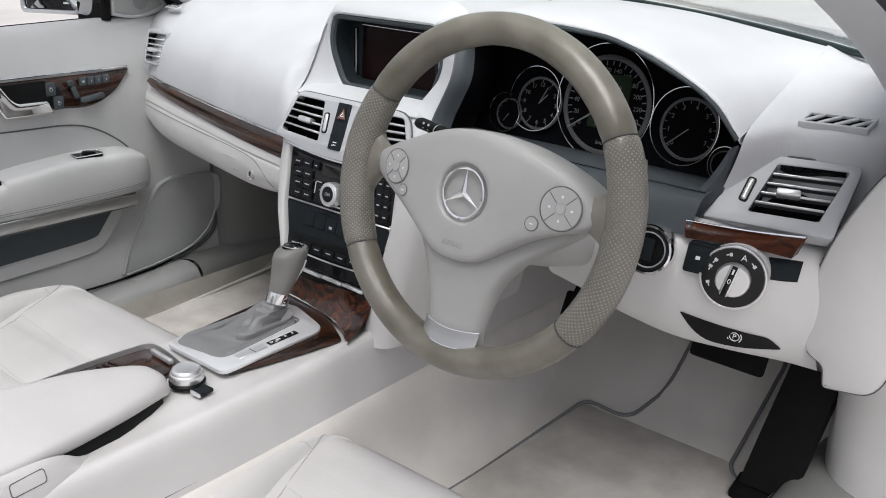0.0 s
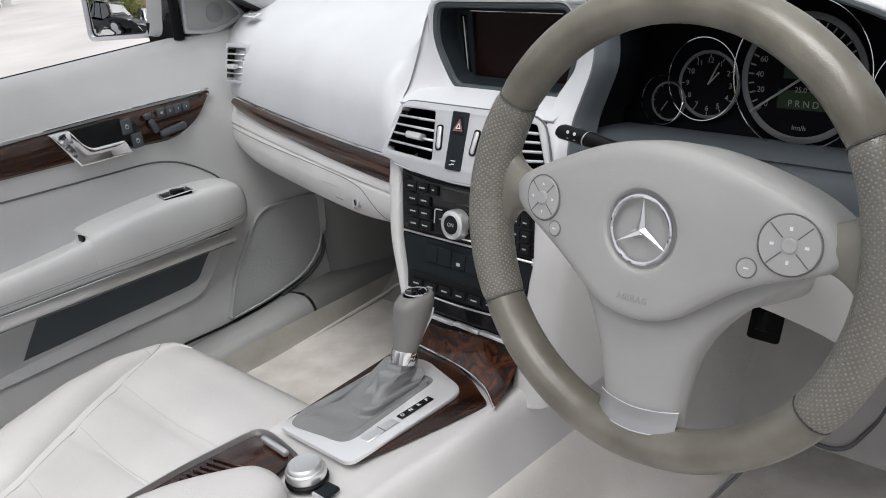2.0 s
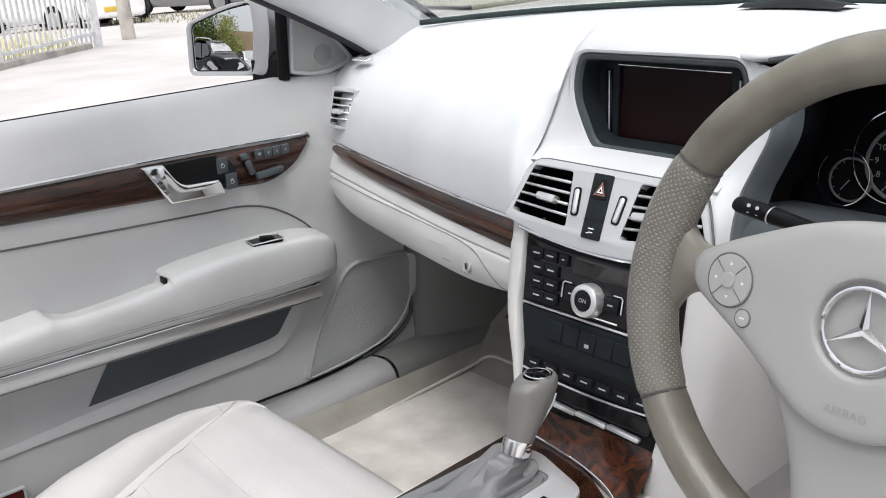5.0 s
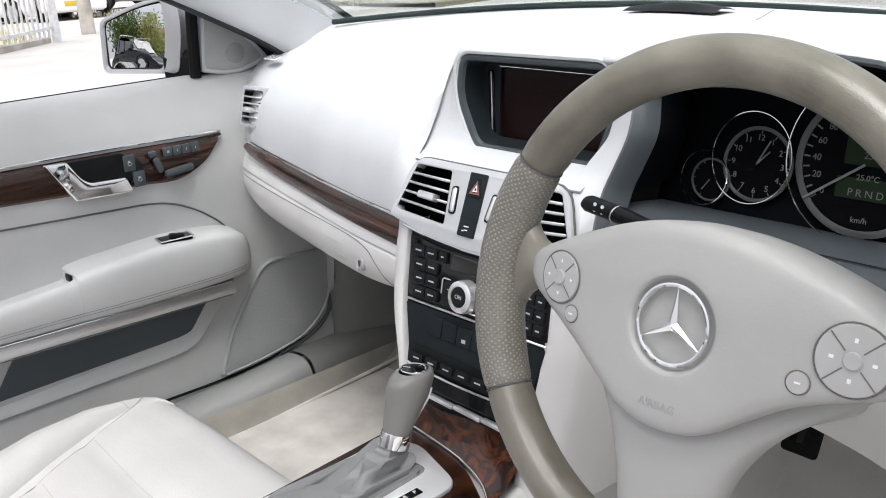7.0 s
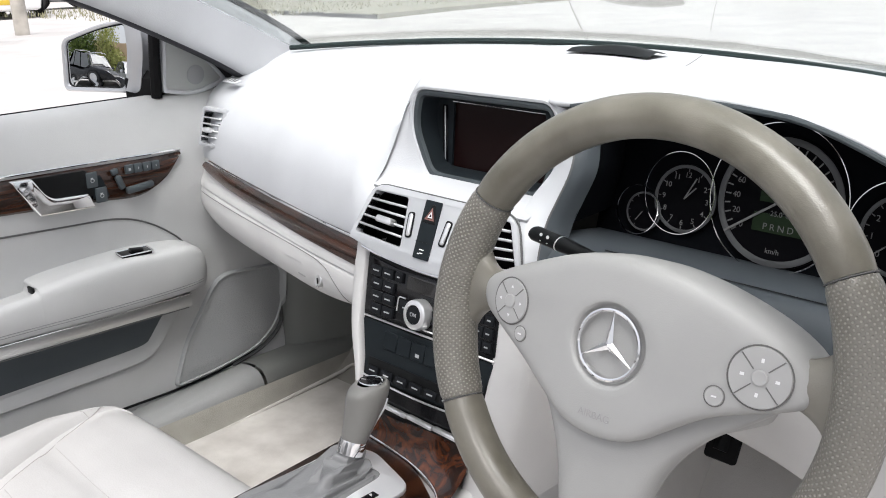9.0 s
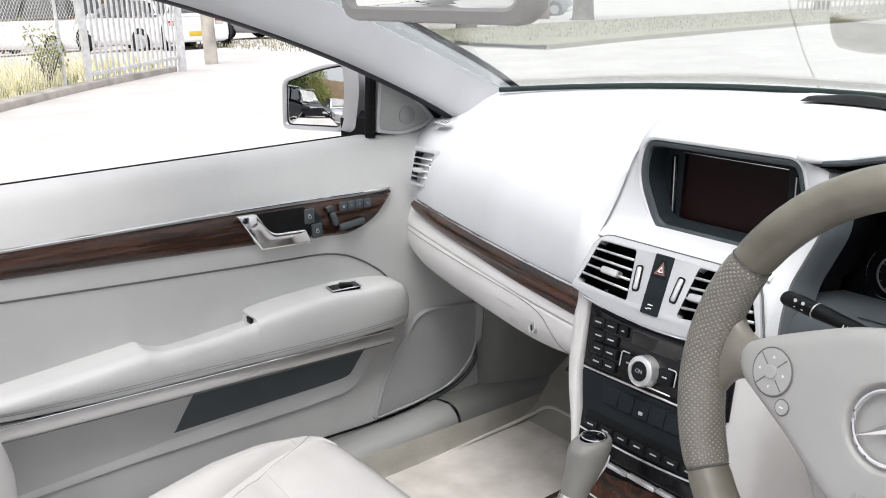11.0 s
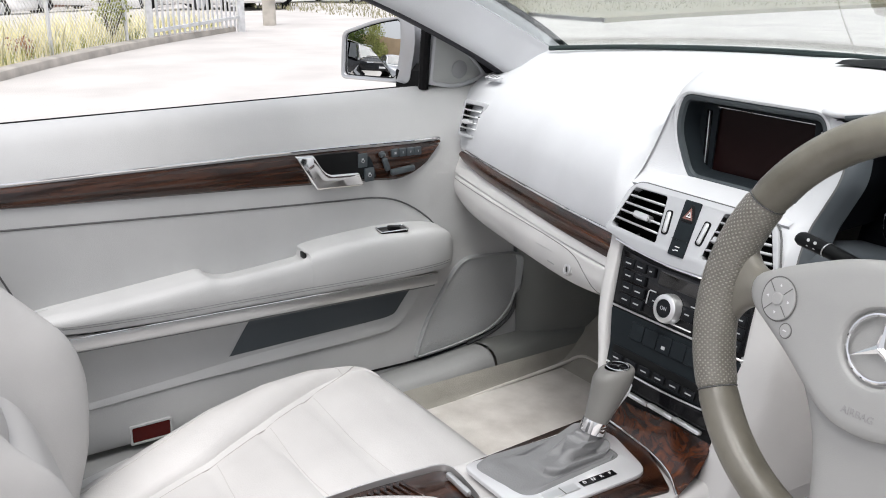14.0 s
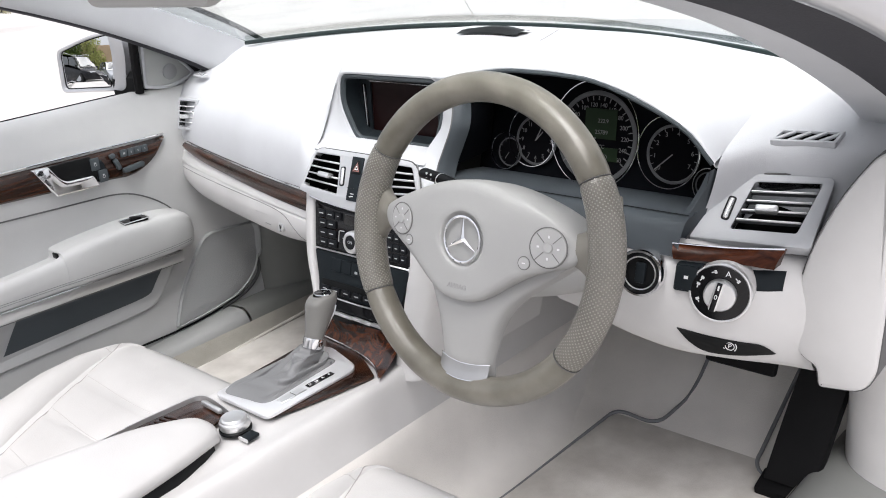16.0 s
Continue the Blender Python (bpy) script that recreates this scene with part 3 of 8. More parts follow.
for z, yb, yc, w in ((0.27, -0.56, -0.61, 0.20), (0.40, -0.545, -0.62, 0.225), (0.53, -0.555, -0.655, 0.232), (0.625, -0.605, -0.71, 0.232), (0.745, -0.720, -0.80, 0.228), (0.84, -0.84, -0.88, 0.205), (0.93, -0.93, -0.945, 0.16)):
    row = [(-w + 0.01, yb - 0.16, z - 0.03), (-w - 0.012, yb - 0.07, z), (-w - 0.002, yb - 0.008, z), (-w + 0.022, yb, z), (-w + 0.060, 0.55 * yb + 0.45 * yc, z), (-w + 0.090, yc + 0.004, z), (-0.06, yc, z)]
    st.append([(0.372 + u, v, q) for u, v, q in row] + [(0.372 - u, v, q) for u, v, q in row[::-1]])
part("backrest", loft(st, 2, 5), LEATHER, driver_seat)

# windscreen, pillars and mirror triangle
scr = bpy.data.materials.new("tinted_glass")
scr.use_nodes = True
gb = scr.node_tree.nodes["Principled BSDF"]
gb.inputs["Base Color"].default_value = (0.80, 0.84, 0.815, 1)
gb.inputs["Roughness"].default_value, gb.inputs["Transmission Weight"].default_value, gb.inputs["IOR"].default_value = 0.0, 1.0, 1.45
rows = []
for k in np.linspace(0, 1, 9):
    rows.append([(x * (1 - 0.14 * k), glass_y(x) + 0.012 - 0.80 * k - 0.02 * math.sin(math.pi * k), glass_z(x) - 0.006 + 0.42 * k - 0.07 * k * k) for x in np.linspace(-0.66, 0.66, 17)])
bm = skin(rows)
bmesh.ops.recalc_face_normals(bm, faces=bm.faces)
bmesh.ops.solidify(bm, geom=bm.faces[:], thickness=0.005)
glass = part("windscreen", bm, scr)
glass.visible_shadow = False
tagged(glass, "clear curved windscreen glass", "windscreen", kind="structure")
tube = [(x, glass_y(x) - 0.032, glass_z(x) + 0.0025) for x in np.linspace(-0.650, 0.650, 15)]
tagged(part("windscreen_seal", sweep(tube, 0.0046, 8, n=2), material("dark_green_seal", (0.012, 0.022, 0.022), 0.5, spec=0.3)), "dark green-black seal at the windscreen's foot", "trim", kind="structure")


def pillar(s):
    """An inner trim whose flat face looks inward; the black seal and the painted frame lie outside it."""
    spine = [(0.49, 0.880, 0.690), (0.42, 0.925, 0.688), (0.33, 0.972, 0.682), (0.20, 1.032, 0.668), (0.05, 1.090, 0.650), (-0.10, 1.138, 0.630), (-0.25, 1.175, 0.610)]
    st, st2, st3 = [], [], []
    for y, z, x in spine:
        # across: from the glass edge (ahead, above) to the door edge (behind, below)
        a, b = Vector((0, 0.066, 0.030)), Vector((0, -0.055, -0.030))
        c = Vector((s * x + (lerp([(-0.25, 0.036), (0.05, 0.028), (0.33, 0.010), (0.49, 0.0)], y) if s > 0 else 0.0), y, z))
        i, o = Vector((-s * 0.020, 0, 0)), Vector((s * 0.018, 0, 0))
        st.append([c + a + o, c + a * 0.95 + i * 0.6, c + a * 0.5 + i, c + b * 0.5 + i * 0.9, c + b * 0.98 + i * 0.5, c + b * 1.02 + o * (3.3 if s > 0 else 1.0)])
        wide, k = (7.2, 3.2) if s > 0 else (1.9, 0.0)
        st2.append([c + b * 0.96 + o * (k - 0.1), c + b * 1.06 + o * (k + 0.1), c + b * 1.08 + o * (k + 0.7), c + b * 1.06 + o * wide * 0.8, c + b * 0.92 + o * wide])
        st3.append([c + b * 0.90 + o * (wide - 0.3), c + b * 1.0 + o * (wide + 0.3), c + b * 0.8 + o * (wide + 1.4), c + a * 0.6 + o * (wide + 1.6), c + a + o * 1.0])
    return st, st2, st3


for s, nm in ((-1, "left"), (1, "right")):
    a, b, c = pillar(s)
    tagged(part("pillar_trim_" + nm, loft(a, 2, 5), PAD), "pale grey windscreen pillar trim", "pillar", kind="structure")
    tagged(part("windscreen_seal_" + nm, sweep([Vector(r[1]) + Vector((s * 0.006, 0.004, 0.003)) for r in a], 0.0055, 8), RUBBER), "black rubber seal between pillar and windscreen", "trim", kind="structure")
    tagged(part("pillar_seal_" + nm, loft(b, 2, 5), GREYSEAL), "charcoal rubber door seal on the pillar", "seal", kind="structure")
    tagged(part("pillar_frame_" + nm, loft(c, 2, 5), BODY), "silver painted windscreen frame", "pillar", kind="structure")



# ---- steering wheel ----
WC = frame_of((0.370, 0.024, 0.790), (1, 0, 0), (0, math.sin(radians(14.1)), math.cos(radians(14.1))))
wheel = thing("steering_wheel", "taupe leather steering wheel with perforated grips", "steering wheel")
RIM_R, RIM_T = 0.1846, 0.0182
DOTS = material("perforated_taupe_leather", (0.198, 0.188, 0.163), 0.34, spec=0.7, grain=0.15, size=0.001, patch=0.06, alt=(0.140, 0.131, 0.110))
dt = DOTS.node_tree
uvn = dt.nodes.new("ShaderNodeTexCoord")
dv = dt.nodes.new("ShaderNodeTexVoronoi")
dv.voronoi_dimensions = "2D"
dv.inputs["Randomness"].default_value, dv.inputs["Scale"].default_value = 0.0, 1.0
dt.links.new(uvn.outputs["UV"], dv.inputs["Vector"])
dm = dt.nodes.new("ShaderNodeMapRange")
dm.interpolation_type = "SMOOTHSTEP"
dm.inputs["From Min"].default_value, dm.inputs["From Max"].default_value = 0.14, 0.34
dt.links.new(dv.outputs["Distance"], dm.inputs["Value"])
db = dt.nodes.new("ShaderNodeBump")
db.inputs["Strength"].default_value, db.inputs["Distance"].default_value = 0.9, 0.0009
dt.links.new(dm.outputs[0], db.inputs["Height"])
dt.links.new(db.outputs[0], dt.nodes["Principled BSDF"].inputs["Normal"])
dx = dt.nodes.new("ShaderNodeMixRGB")
dx.inputs[1].default_value = (0.31, 0.298, 0.262, 1)
dt.links.new(dm.outputs[0], dx.inputs[0])
src = dt.nodes["Principled BSDF"].inputs["Base Color"].links[0].from_socket
dt.links.new(src, dx.inputs[2])
dt.links.new(dx.outputs[0], dt.nodes["Principled BSDF"].inputs["Base Color"])


def rim_piece(name, a0, a1, mat_, grip=False, label=""):
    """A stretch of the rim; the grips swell where the thumbs lie."""
    n, rows, uv = 40, [], []
    for i in range(n + 1):
        k = i / n
        a = radians(a0 + (a1 - a0) * k)
        fat = 1.0 + (0.10 * math.sin(math.pi * k) ** 0.5 if grip else 0.0)
        if i in (0, n):
            fat *= 0.955
        ring = []
        for j in range(20):
            b = 2 * math.pi * j / 20
            rr = RIM_T * fat
            u = RIM_R + rr * math.cos(b)
            ring.append(WC @ Vector((u * math.cos(a), u * math.sin(a), 1.15 * rr * math.sin(b))))
        rows.append(ring)
    bm = skin(rows, close_v=True, caps=True)
    if grip:
        layer = bm.loops.layers.uv.new("UVMap")
        bm.verts.index_update()
        along = abs(radians(a1 - a0)) * RIM_R / 0.0036
        for f in bm.faces:
            if len(f.verts) != 4:
                continue
            idx = [v.index for v in f.verts]
            wrap = {i % 20 for i in idx} == {0, 19}
            for lp in f.loops:
                i, j = divmod(lp.vert.index, 20)
                j = 20 if wrap and j == 0 else j
                s, t = along * i / n, 33 * j / 20
                lp[layer].uv = (0.7071 * (s + t), 0.7071 * (s - t))
    return part(name, bm, mat_, wheel, label)


rim_piece("rim_top", 149.4, 30.6, RIM)
rim_piece("grip", 30.0, -37.4, DOTS, True, "perforated taupe leather grip")
rim_piece("rim_bottom", -38.0, -149.4, RIM)
rim_piece("grip", -150.0, -210.0, DOTS, True, "perforated taupe leather grip")
for a in (30.3, -37.7, -149.7, 149.7):
    a = radians(a)
    ring = [WC @ Vector(((RIM_R + 0.0178 * math.cos(b)) * math.cos(a), (RIM_R + 0.0178 * math.cos(b)) * math.sin(a), 1.15 * 0.0178 * math.sin(b))) for b in np.linspace(0, 2 * math.pi, 24, endpoint=False)]
    part("rim_seam", sweep(ring, 0.0006, 5, raw=True, closed=True), SEAM, wheel)


def pad_w(u, v):
    return 0.031 - 0.75 * u * u - 0.5 * max(0.0, v - 0.03) ** 1.0 * 0.25


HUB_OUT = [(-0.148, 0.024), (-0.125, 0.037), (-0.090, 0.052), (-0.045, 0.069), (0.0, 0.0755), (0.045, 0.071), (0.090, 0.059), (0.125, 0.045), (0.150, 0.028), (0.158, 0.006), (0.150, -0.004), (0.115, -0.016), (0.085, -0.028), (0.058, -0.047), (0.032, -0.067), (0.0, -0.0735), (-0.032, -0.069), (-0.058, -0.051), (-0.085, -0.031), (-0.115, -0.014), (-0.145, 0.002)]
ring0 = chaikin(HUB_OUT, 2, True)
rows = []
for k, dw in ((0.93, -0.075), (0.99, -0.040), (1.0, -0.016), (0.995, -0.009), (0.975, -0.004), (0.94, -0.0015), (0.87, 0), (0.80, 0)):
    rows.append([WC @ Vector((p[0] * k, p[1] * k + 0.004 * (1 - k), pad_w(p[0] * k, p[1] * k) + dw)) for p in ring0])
# the badge's round dish
def circle_row(rr, dw, blend=1.0, k=0.0):
    out = []
    for p in ring0:
        a = math.atan2(p[1], p[0])
        c = Vector((rr * math.cos(a), 0.004 + rr * math.sin(a), 0))
        q = Vector((p[0] * k, p[1] * k + 0.004 * (1 - k), 0))
        u = q.lerp(c, blend)
        out.append(WC @ Vector((u.x, u.y, pad_w(u.x, u.y) + dw)))
    return out


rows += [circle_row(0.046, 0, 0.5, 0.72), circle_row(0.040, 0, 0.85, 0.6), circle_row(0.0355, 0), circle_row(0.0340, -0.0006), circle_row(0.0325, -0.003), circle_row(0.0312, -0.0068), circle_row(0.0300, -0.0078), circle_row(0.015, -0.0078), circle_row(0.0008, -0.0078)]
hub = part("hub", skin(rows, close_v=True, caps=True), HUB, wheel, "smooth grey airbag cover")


def on_wheel(u, v, w=0.0):
    """A pose on the hub's face, z towards the driver, leaning with its curve."""
    return WC @ Matrix.Translation((u, v, pad_w(u, v) + w)) @ Matrix.Rotation(math.atan(1.5 * u), 4, "Y")


# badge: a plain ring with three tapered arms
E = WC @ Matrix.Translation((0, 0.004, pad_w(0, 0) - 0.0035))
part("badge_ring", sweep([E @ Vector((0.0275 * math.cos(a), 0.0275 * math.sin(a), 0)) for a in np.linspace(0, 2 * math.pi, 48, endpoint=False)], 0.0019, 8, raw=True, closed=True), CHROME, hub)
for a in (90, 210, 330):
    bm = bmesh.new()
    a = radians(a)
    d, n = Vector((math.cos(a), math.sin(a), 0)), Vector((-math.sin(a), math.cos(a), 0))
    tip, l, rgt, top, low = d * 0.0268, n * 0.0034 + d * 0.0018, n * -0.0034 + d * 0.0018, Vector((0, 0, 0.0022)), Vector((0, 0, -0.003))
    vs = [bm.verts.new(E @ p) for p in (tip, l, rgt, top, low)]
    for q in ((0, 1, 3), (0, 3, 2), (0, 2, 4), (0, 4, 1), (1, 4, 3), (2, 3, 4)):
        bm.faces.new([vs[i] for i in q])
    part("badge_arm", bm, CHROME, hub, smooth=False)
part("lettering", text_bm("AIRBAG", 0.0085, on_wheel(0, -0.053, 0.0002) , 0.0002), material("embossed_grey", (0.345, 0.34, 0.335), 0.5), hub, "embossed word on the cover")

PODS = material("button_silver_grey", (0.42, 0.417, 0.41), 0.36)
PODGAP = material("pad_joint_grey", (0.15, 0.147, 0.14), 0.6)
for u, rad in ((-0.104, 0.0195), (0.120, 0.0225)):
    m = on_wheel(u, 0.0135)
    pod = part("control_pad", lathe([(rad, -0.004), (rad, 0.0004), (rad * 0.97, 0.0014), (rad * 0.6, 0.0016), (0.002, 0.0014)], 36, m), PODS, wheel, "round silver grey control pad")
    part("pad_gap", sweep([m @ Vector(((rad + 0.0006) * math.cos(a), (rad + 0.0006) * math.sin(a), 0.0003)) for a in np.linspace(0, 2 * math.pi, 36, endpoint=False)], 0.0006, 5, raw=True, closed=True), PODGAP, pod)
    part("ok_button", lathe([(0.0058, 0.001), (0.0058, 0.0026), (0.005, 0.0032), (0.001, 0.0030)], 20, m), PODS, pod)
    for a in (45, 135, 225, 315):
        c, s = math.cos(radians(a)), math.sin(radians(a))
        part("pad_groove", sweep([m @ Vector((0.0075 * c, 0.0075 * s, 0.0016)), m @ Vector(((rad - 0.001) * c, (rad - 0.001) * s, 0.0015))], 0.0005, 5, raw=True), PODGAP, pod)
    for a in (0, 90, 180, 270):
        c, s = math.cos(radians(a)), math.sin(radians(a))
        q = m @ Matrix.Translation((0.0125 * c, 0.0125 * s, 0.0017)) @ Matrix.Rotation(radians(a), 4, "Z")
        if u < 0:
            bm = bmesh.new()
            bm.faces.new([bm.verts.new(q @ Vector(p)) for p in ((0.0016, 0, 0), (-0.0012, 0.0015, 0), (-0.0012, -0.0015, 0))])
            part("arrow_mark", bm, WHITE, pod, smooth=False)
        else:
            part("symbol_mark", box(0.003, 0.0022, 0.0004, 0.0001, m=q, seg=1), WHITE, pod)
for u, v, rad in ((-0.0875, -0.011, 0.0062), (0.0915, -0.0085, 0.0072)):
    m = on_wheel(u, v)
    b = part("round_button", lathe([(rad, -0.003), (rad, 0.0006), (rad * 0.93, 0.0014), (0.001, 0.0012)], 24, m), PODS, wheel)
    part("button_gap", sweep([m @ Vector(((rad + 0.0004) * math.cos(a), (rad + 0.0004) * math.sin(a), 0.0003)) for a in np.linspace(0, 2 * math.pi, 24, endpoint=False)], 0.0005, 5, raw=True, closed=True), PODGAP, b)
    part("symbol_mark", box(0.004, 0.0012, 0.0004, m=m @ Matrix.Translation((0, 0, 0.0014))), WHITE, b)

# side spokes and the lower spoke with its metal insert
GRIP = material("smooth_grip_leather", (0.215, 0.205, 0.178), 0.36, grain=0.25, size=0.0012, patch=0.05, alt=(0.185, 0.172, 0.145))
for s in (-1, 1):
    st = []
    for u, hi, lo, w in ((0.110, 0.034, -0.006, 0.008), (0.130, 0.033, -0.006, 0.006), (0.146, 0.034, -0.008, 0.004), (0.160, 0.043, -0.018, 0.001), (0.172, 0.060, -0.038, -0.002), (0.182, 0.080, -0.058, -0.008)):
        mid = 0.5 * (hi + lo)
        st.append([WC @ Vector((s * u, p, w + q)) for p, q in ((mid, -0.022), (lo + 0.004, -0.018), (lo, -0.006), (lo + 0.006, 0.003), (mid, 0.009), (hi - 0.006, 0.003), (hi, -0.006), (hi - 0.004, -0.018), (mid, -0.022))])
    part("spoke", loft(st, 2, 4), GRIP, wheel)
st = []
for v, hw, w, t in ((-0.012, 0.130, -0.016, 0.03), (-0.030, 0.108, -0.010, 0.03), (-0.048, 0.084, -0.003, 0.028), (-0.066, 0.066, 0.003, 0.026), (-0.085, 0.054, 0.006, 0.022), (-0.105, 0.0465, 0.006, 0.018), (-0.130, 0.0415, 0.004, 0.014), (-0.148, 0.0390, 0.002, 0.012), (-0.158, 0.0380, -0.003, 0.010), (-0.172, 0.037, -0.008, 0.008)):
    st.append([WC @ Vector((u, v, w + q)) for u, q in ((-hw * 0.97, -t), (-hw, -0.006), (-hw + 0.006, 0.0045), (-hw * 0.5, 0.009), (0, 0.010), (hw * 0.5, 0.009), (hw - 0.006, 0.0045), (hw, -0.006), (hw * 0.97, -t))])
part("lower_spoke", loft(st, 2, 5), HUB, wheel)
st = []
for v, hw, w in ((-0.1490, 0.0385, 0.0060), (-0.154, 0.0385, 0.0066), (-0.159, 0.0383, 0.0074), (-0.164, 0.0380, 0.0086), (-0.1690, 0.0376, 0.0098)):
    row = []
    for k in np.linspace(-1, 1, 13):
        row.append(WC @ Vector((hw * k, v - 0.0045 * (1 - abs(k) ** 1.6) + 0.002, w + 0.0050 * (1 - abs(k) ** 1.8) - 0.003 * abs(k) ** 6)))
    st.append(row)
insert = part("spoke_insert", loft(st, 0, 4, 0.003), material("brushed_insert", (0.50, 0.50, 0.50), 0.36, 0.85), wheel, "brushed silver spoke insert")
for row in (st[0], st[-1]):
    part("insert_edge", sweep(row, 0.0007, 5, raw=True), CHROME, insert)

# ---- column and stalks ----
column = thing("steering_column", "grey plastic steering column shroud behind the wheel", "steering column")
rows = []
for d, hw, hh in ((0.045, 0.054, 0.040), (0.075, 0.062, 0.044), (0.11, 0.068, 0.047), (0.19, 0.070, 0.050), (0.24, 0.070, 0.050)):
    rows.append([WC @ Vector((hw * math.copysign(abs(math.cos(a)) ** 0.6, math.cos(a)), -0.030 + hh * math.copysign(abs(math.sin(a)) ** 0.6, math.sin(a)), -d)) for a in np.linspace(0, 2 * math.pi, 32, endpoint=False)])
part("shroud", skin(rows, close_v=True, caps=True), HUB, column)
def stalk(name, base, tip, label):
    b, t = Vector(base), Vector(tip)
    d = (t - b).normalized()
    pts = [b, b + (t - b) * 0.45, b + (t - b) * 0.62, b + (t - b) * 0.66, t - d * 0.004, t]
    s = part(name, sweep(pts, [0.0065, 0.0085, 0.0098, 0.0098, 0.0098, 0.0075], 14, 0.72, raw=True), BLACK, column, label)
    e = frame_of(b + (t - b) * 0.66, d.cross(Vector((0, -1, 0.3))), d)
    part("collar_line", sweep([b + (t - b) * 0.655, b + (t - b) * 0.668], 0.0101, 14, 0.72, raw=True), SILVER, s)
    for k, up in ((0.75, 0.0052), (0.75, 0.0005), (0.83, 0.0052), (0.83, 0.0005)):
        p = b + (t - b) * k + Vector((0, -0.0090 + 0.3 * max(0.0, up - 0.003), up))
        part("symbol_mark", lathe([(0.0017, 0), (0.0017, 0.0005), (0.0010, 0.0005)], 10, frame_of(p, (1, 0, 0), (0, 0.3, 1))), WHITE, s)
    return s
stalk("indicator_stalk", (0.296, 0.118, 0.8150), (0.1975, 0.118, 0.8295), "black control stalk with white symbols")
stalk("wiper_stalk", (0.300, 0.105, 0.770), (0.232, 0.105, 0.765), "black lower control stalk")
ind = next(o for o in column.children if o.name.startswith("indicator_stalk"))
part("stalk_word", text_bm("LIM", 0.0075, frame_of((0.268, 0.1075, 0.8195), (0.985, 0, -0.15), (0.15, 0.35, 0.9)), 0.0002), WHITE, ind)


# ---- dashboard details ----
from mathutils.bvhtree import BVHTree


def tree_of(*obs):
    vs, fs = [], []
    for o in obs:
        k = len(vs)
        vs += [v.co.copy() for v in o.data.vertices]
        fs += [[i + k for i in p.vertices] for p in o.data.polygons]
    return BVHTree.FromPolygons(vs, fs)


def drape(tree, pts, way, off=0.001):
    """Points laid along a way onto a surface, a little proud of it."""
    d = Vector(way).normalized()
    out = []
    for p in pts:
        hit, n, _, _ = tree.ray_cast(Vector(p) - d * 0.4, d)
        out.append((hit if hit else Vector(p)) - d * off)
    return out


def draped_seam(name, tree, path, way, radius, parent, mat_=None, n=8, off=0.0002, closed=False):
    pts = catmull(path, n)
    return part(name, sweep(drape(tree, pts, way, off), radius, 6, raw=True, closed=closed), mat_ or SEAM, parent)


def draped_strip(tree, top, bottom, way, proud=0.004, bulge=0.004, n=6, m=7, under=0.004):
    """A band between two lines, laid on a surface, domed and with edges that reach into it."""
    a, b = catmull(top, n), catmull(bottom, n)
    d = Vector(way).normalized()
    rows = []
    for p, q in zip(a, b):
        line = [p + (q - p) * k for k in np.linspace(0, 1, m)]
        row = drape(tree, line, way, 0)
        lift = [(-under if i in (0, m - 1) else proud + bulge * math.sin(math.pi * i / (m - 1))) for i in range(m)]
        row[0], row[-1] = row[1] + (row[0] - row[1]) * 1.0, row[-1]
        rows.append([r - d * l for r, l in zip(row, lift)])
    return skin(rows)


def panel_of(name):
    return next(o for o in dashboard.children if o.name == name)


# wood strip with its bright edge on the passenger's side
xs = (-0.672, -0.64, -0.55, -0.42, -0.30, -0.20, -0.112)
top = [(x, wood_y(x) - 0.006, 0.741) for x in xs]
low = [(x, wood_y(x) - 0.009, lerp([(-0.672, 0.729), (-0.64, 0.722), (-0.55, 0.716), (-0.30, 0.709), (-0.112, 0.706)], x)) for x in xs]
rows = []
for a, b in zip(catmull(top, 6), catmull(low, 6)):
    rows.append([a + np.array((0, 0.008, 0)), a, a * 0.75 + b * 0.25 + np.array((0, -0.004, 0)), a * 0.5 + b * 0.5 + np.array((0, -0.0055, 0)), a * 0.25 + b * 0.75 + np.array((0, -0.004, 0)), b, b + np.array((0, 0.008, 0))])
strip = part("wood_strip", skin(rows, caps=True), WOODX, dashboard, "glossy dark walnut trim strip")
part("bright_edge", sweep([(x, wood_y(x) - 0.0075, 0.7435) for x in xs], 0.0016, 8), CHROME, strip)
# driver's side piece of wood
top = [(0.544, 0.192, 0.763), (0.583, 0.207, 0.7605), (0.615, 0.223, 0.758), (0.660, 0.250, 0.7555)]
low = [(0.549, 0.186, 0.7455), (0.583, 0.196, 0.7455), (0.613, 0.212, 0.743), (0.652, 0.240, 0.732)]
rows = []
for a, b in zip(catmull(top, 6), catmull(low, 6)):
    rows.append([a + np.array((0, 0.0005, -0.001)), a + np.array((0, -0.0050, -0.0015)), 0.5 * (a + b) + np.array((0, -0.009, 0)), b + np.array((0, -0.007, 0)), b + np.array((0, 0.012, 0))])
strip = part("wood_strip", skin(rows, caps=True), WOODR, dashboard, "small red walnut trim piece below the vent")
part("bright_edge", sweep([(x, y - 0.0055, z + 0.0004) for x, y, z in top], 0.0011, 8), CHROME, strip)


VOID = material("matt_black_duct", (0.004, 0.004, 0.004), 0.95, spec=0.02)


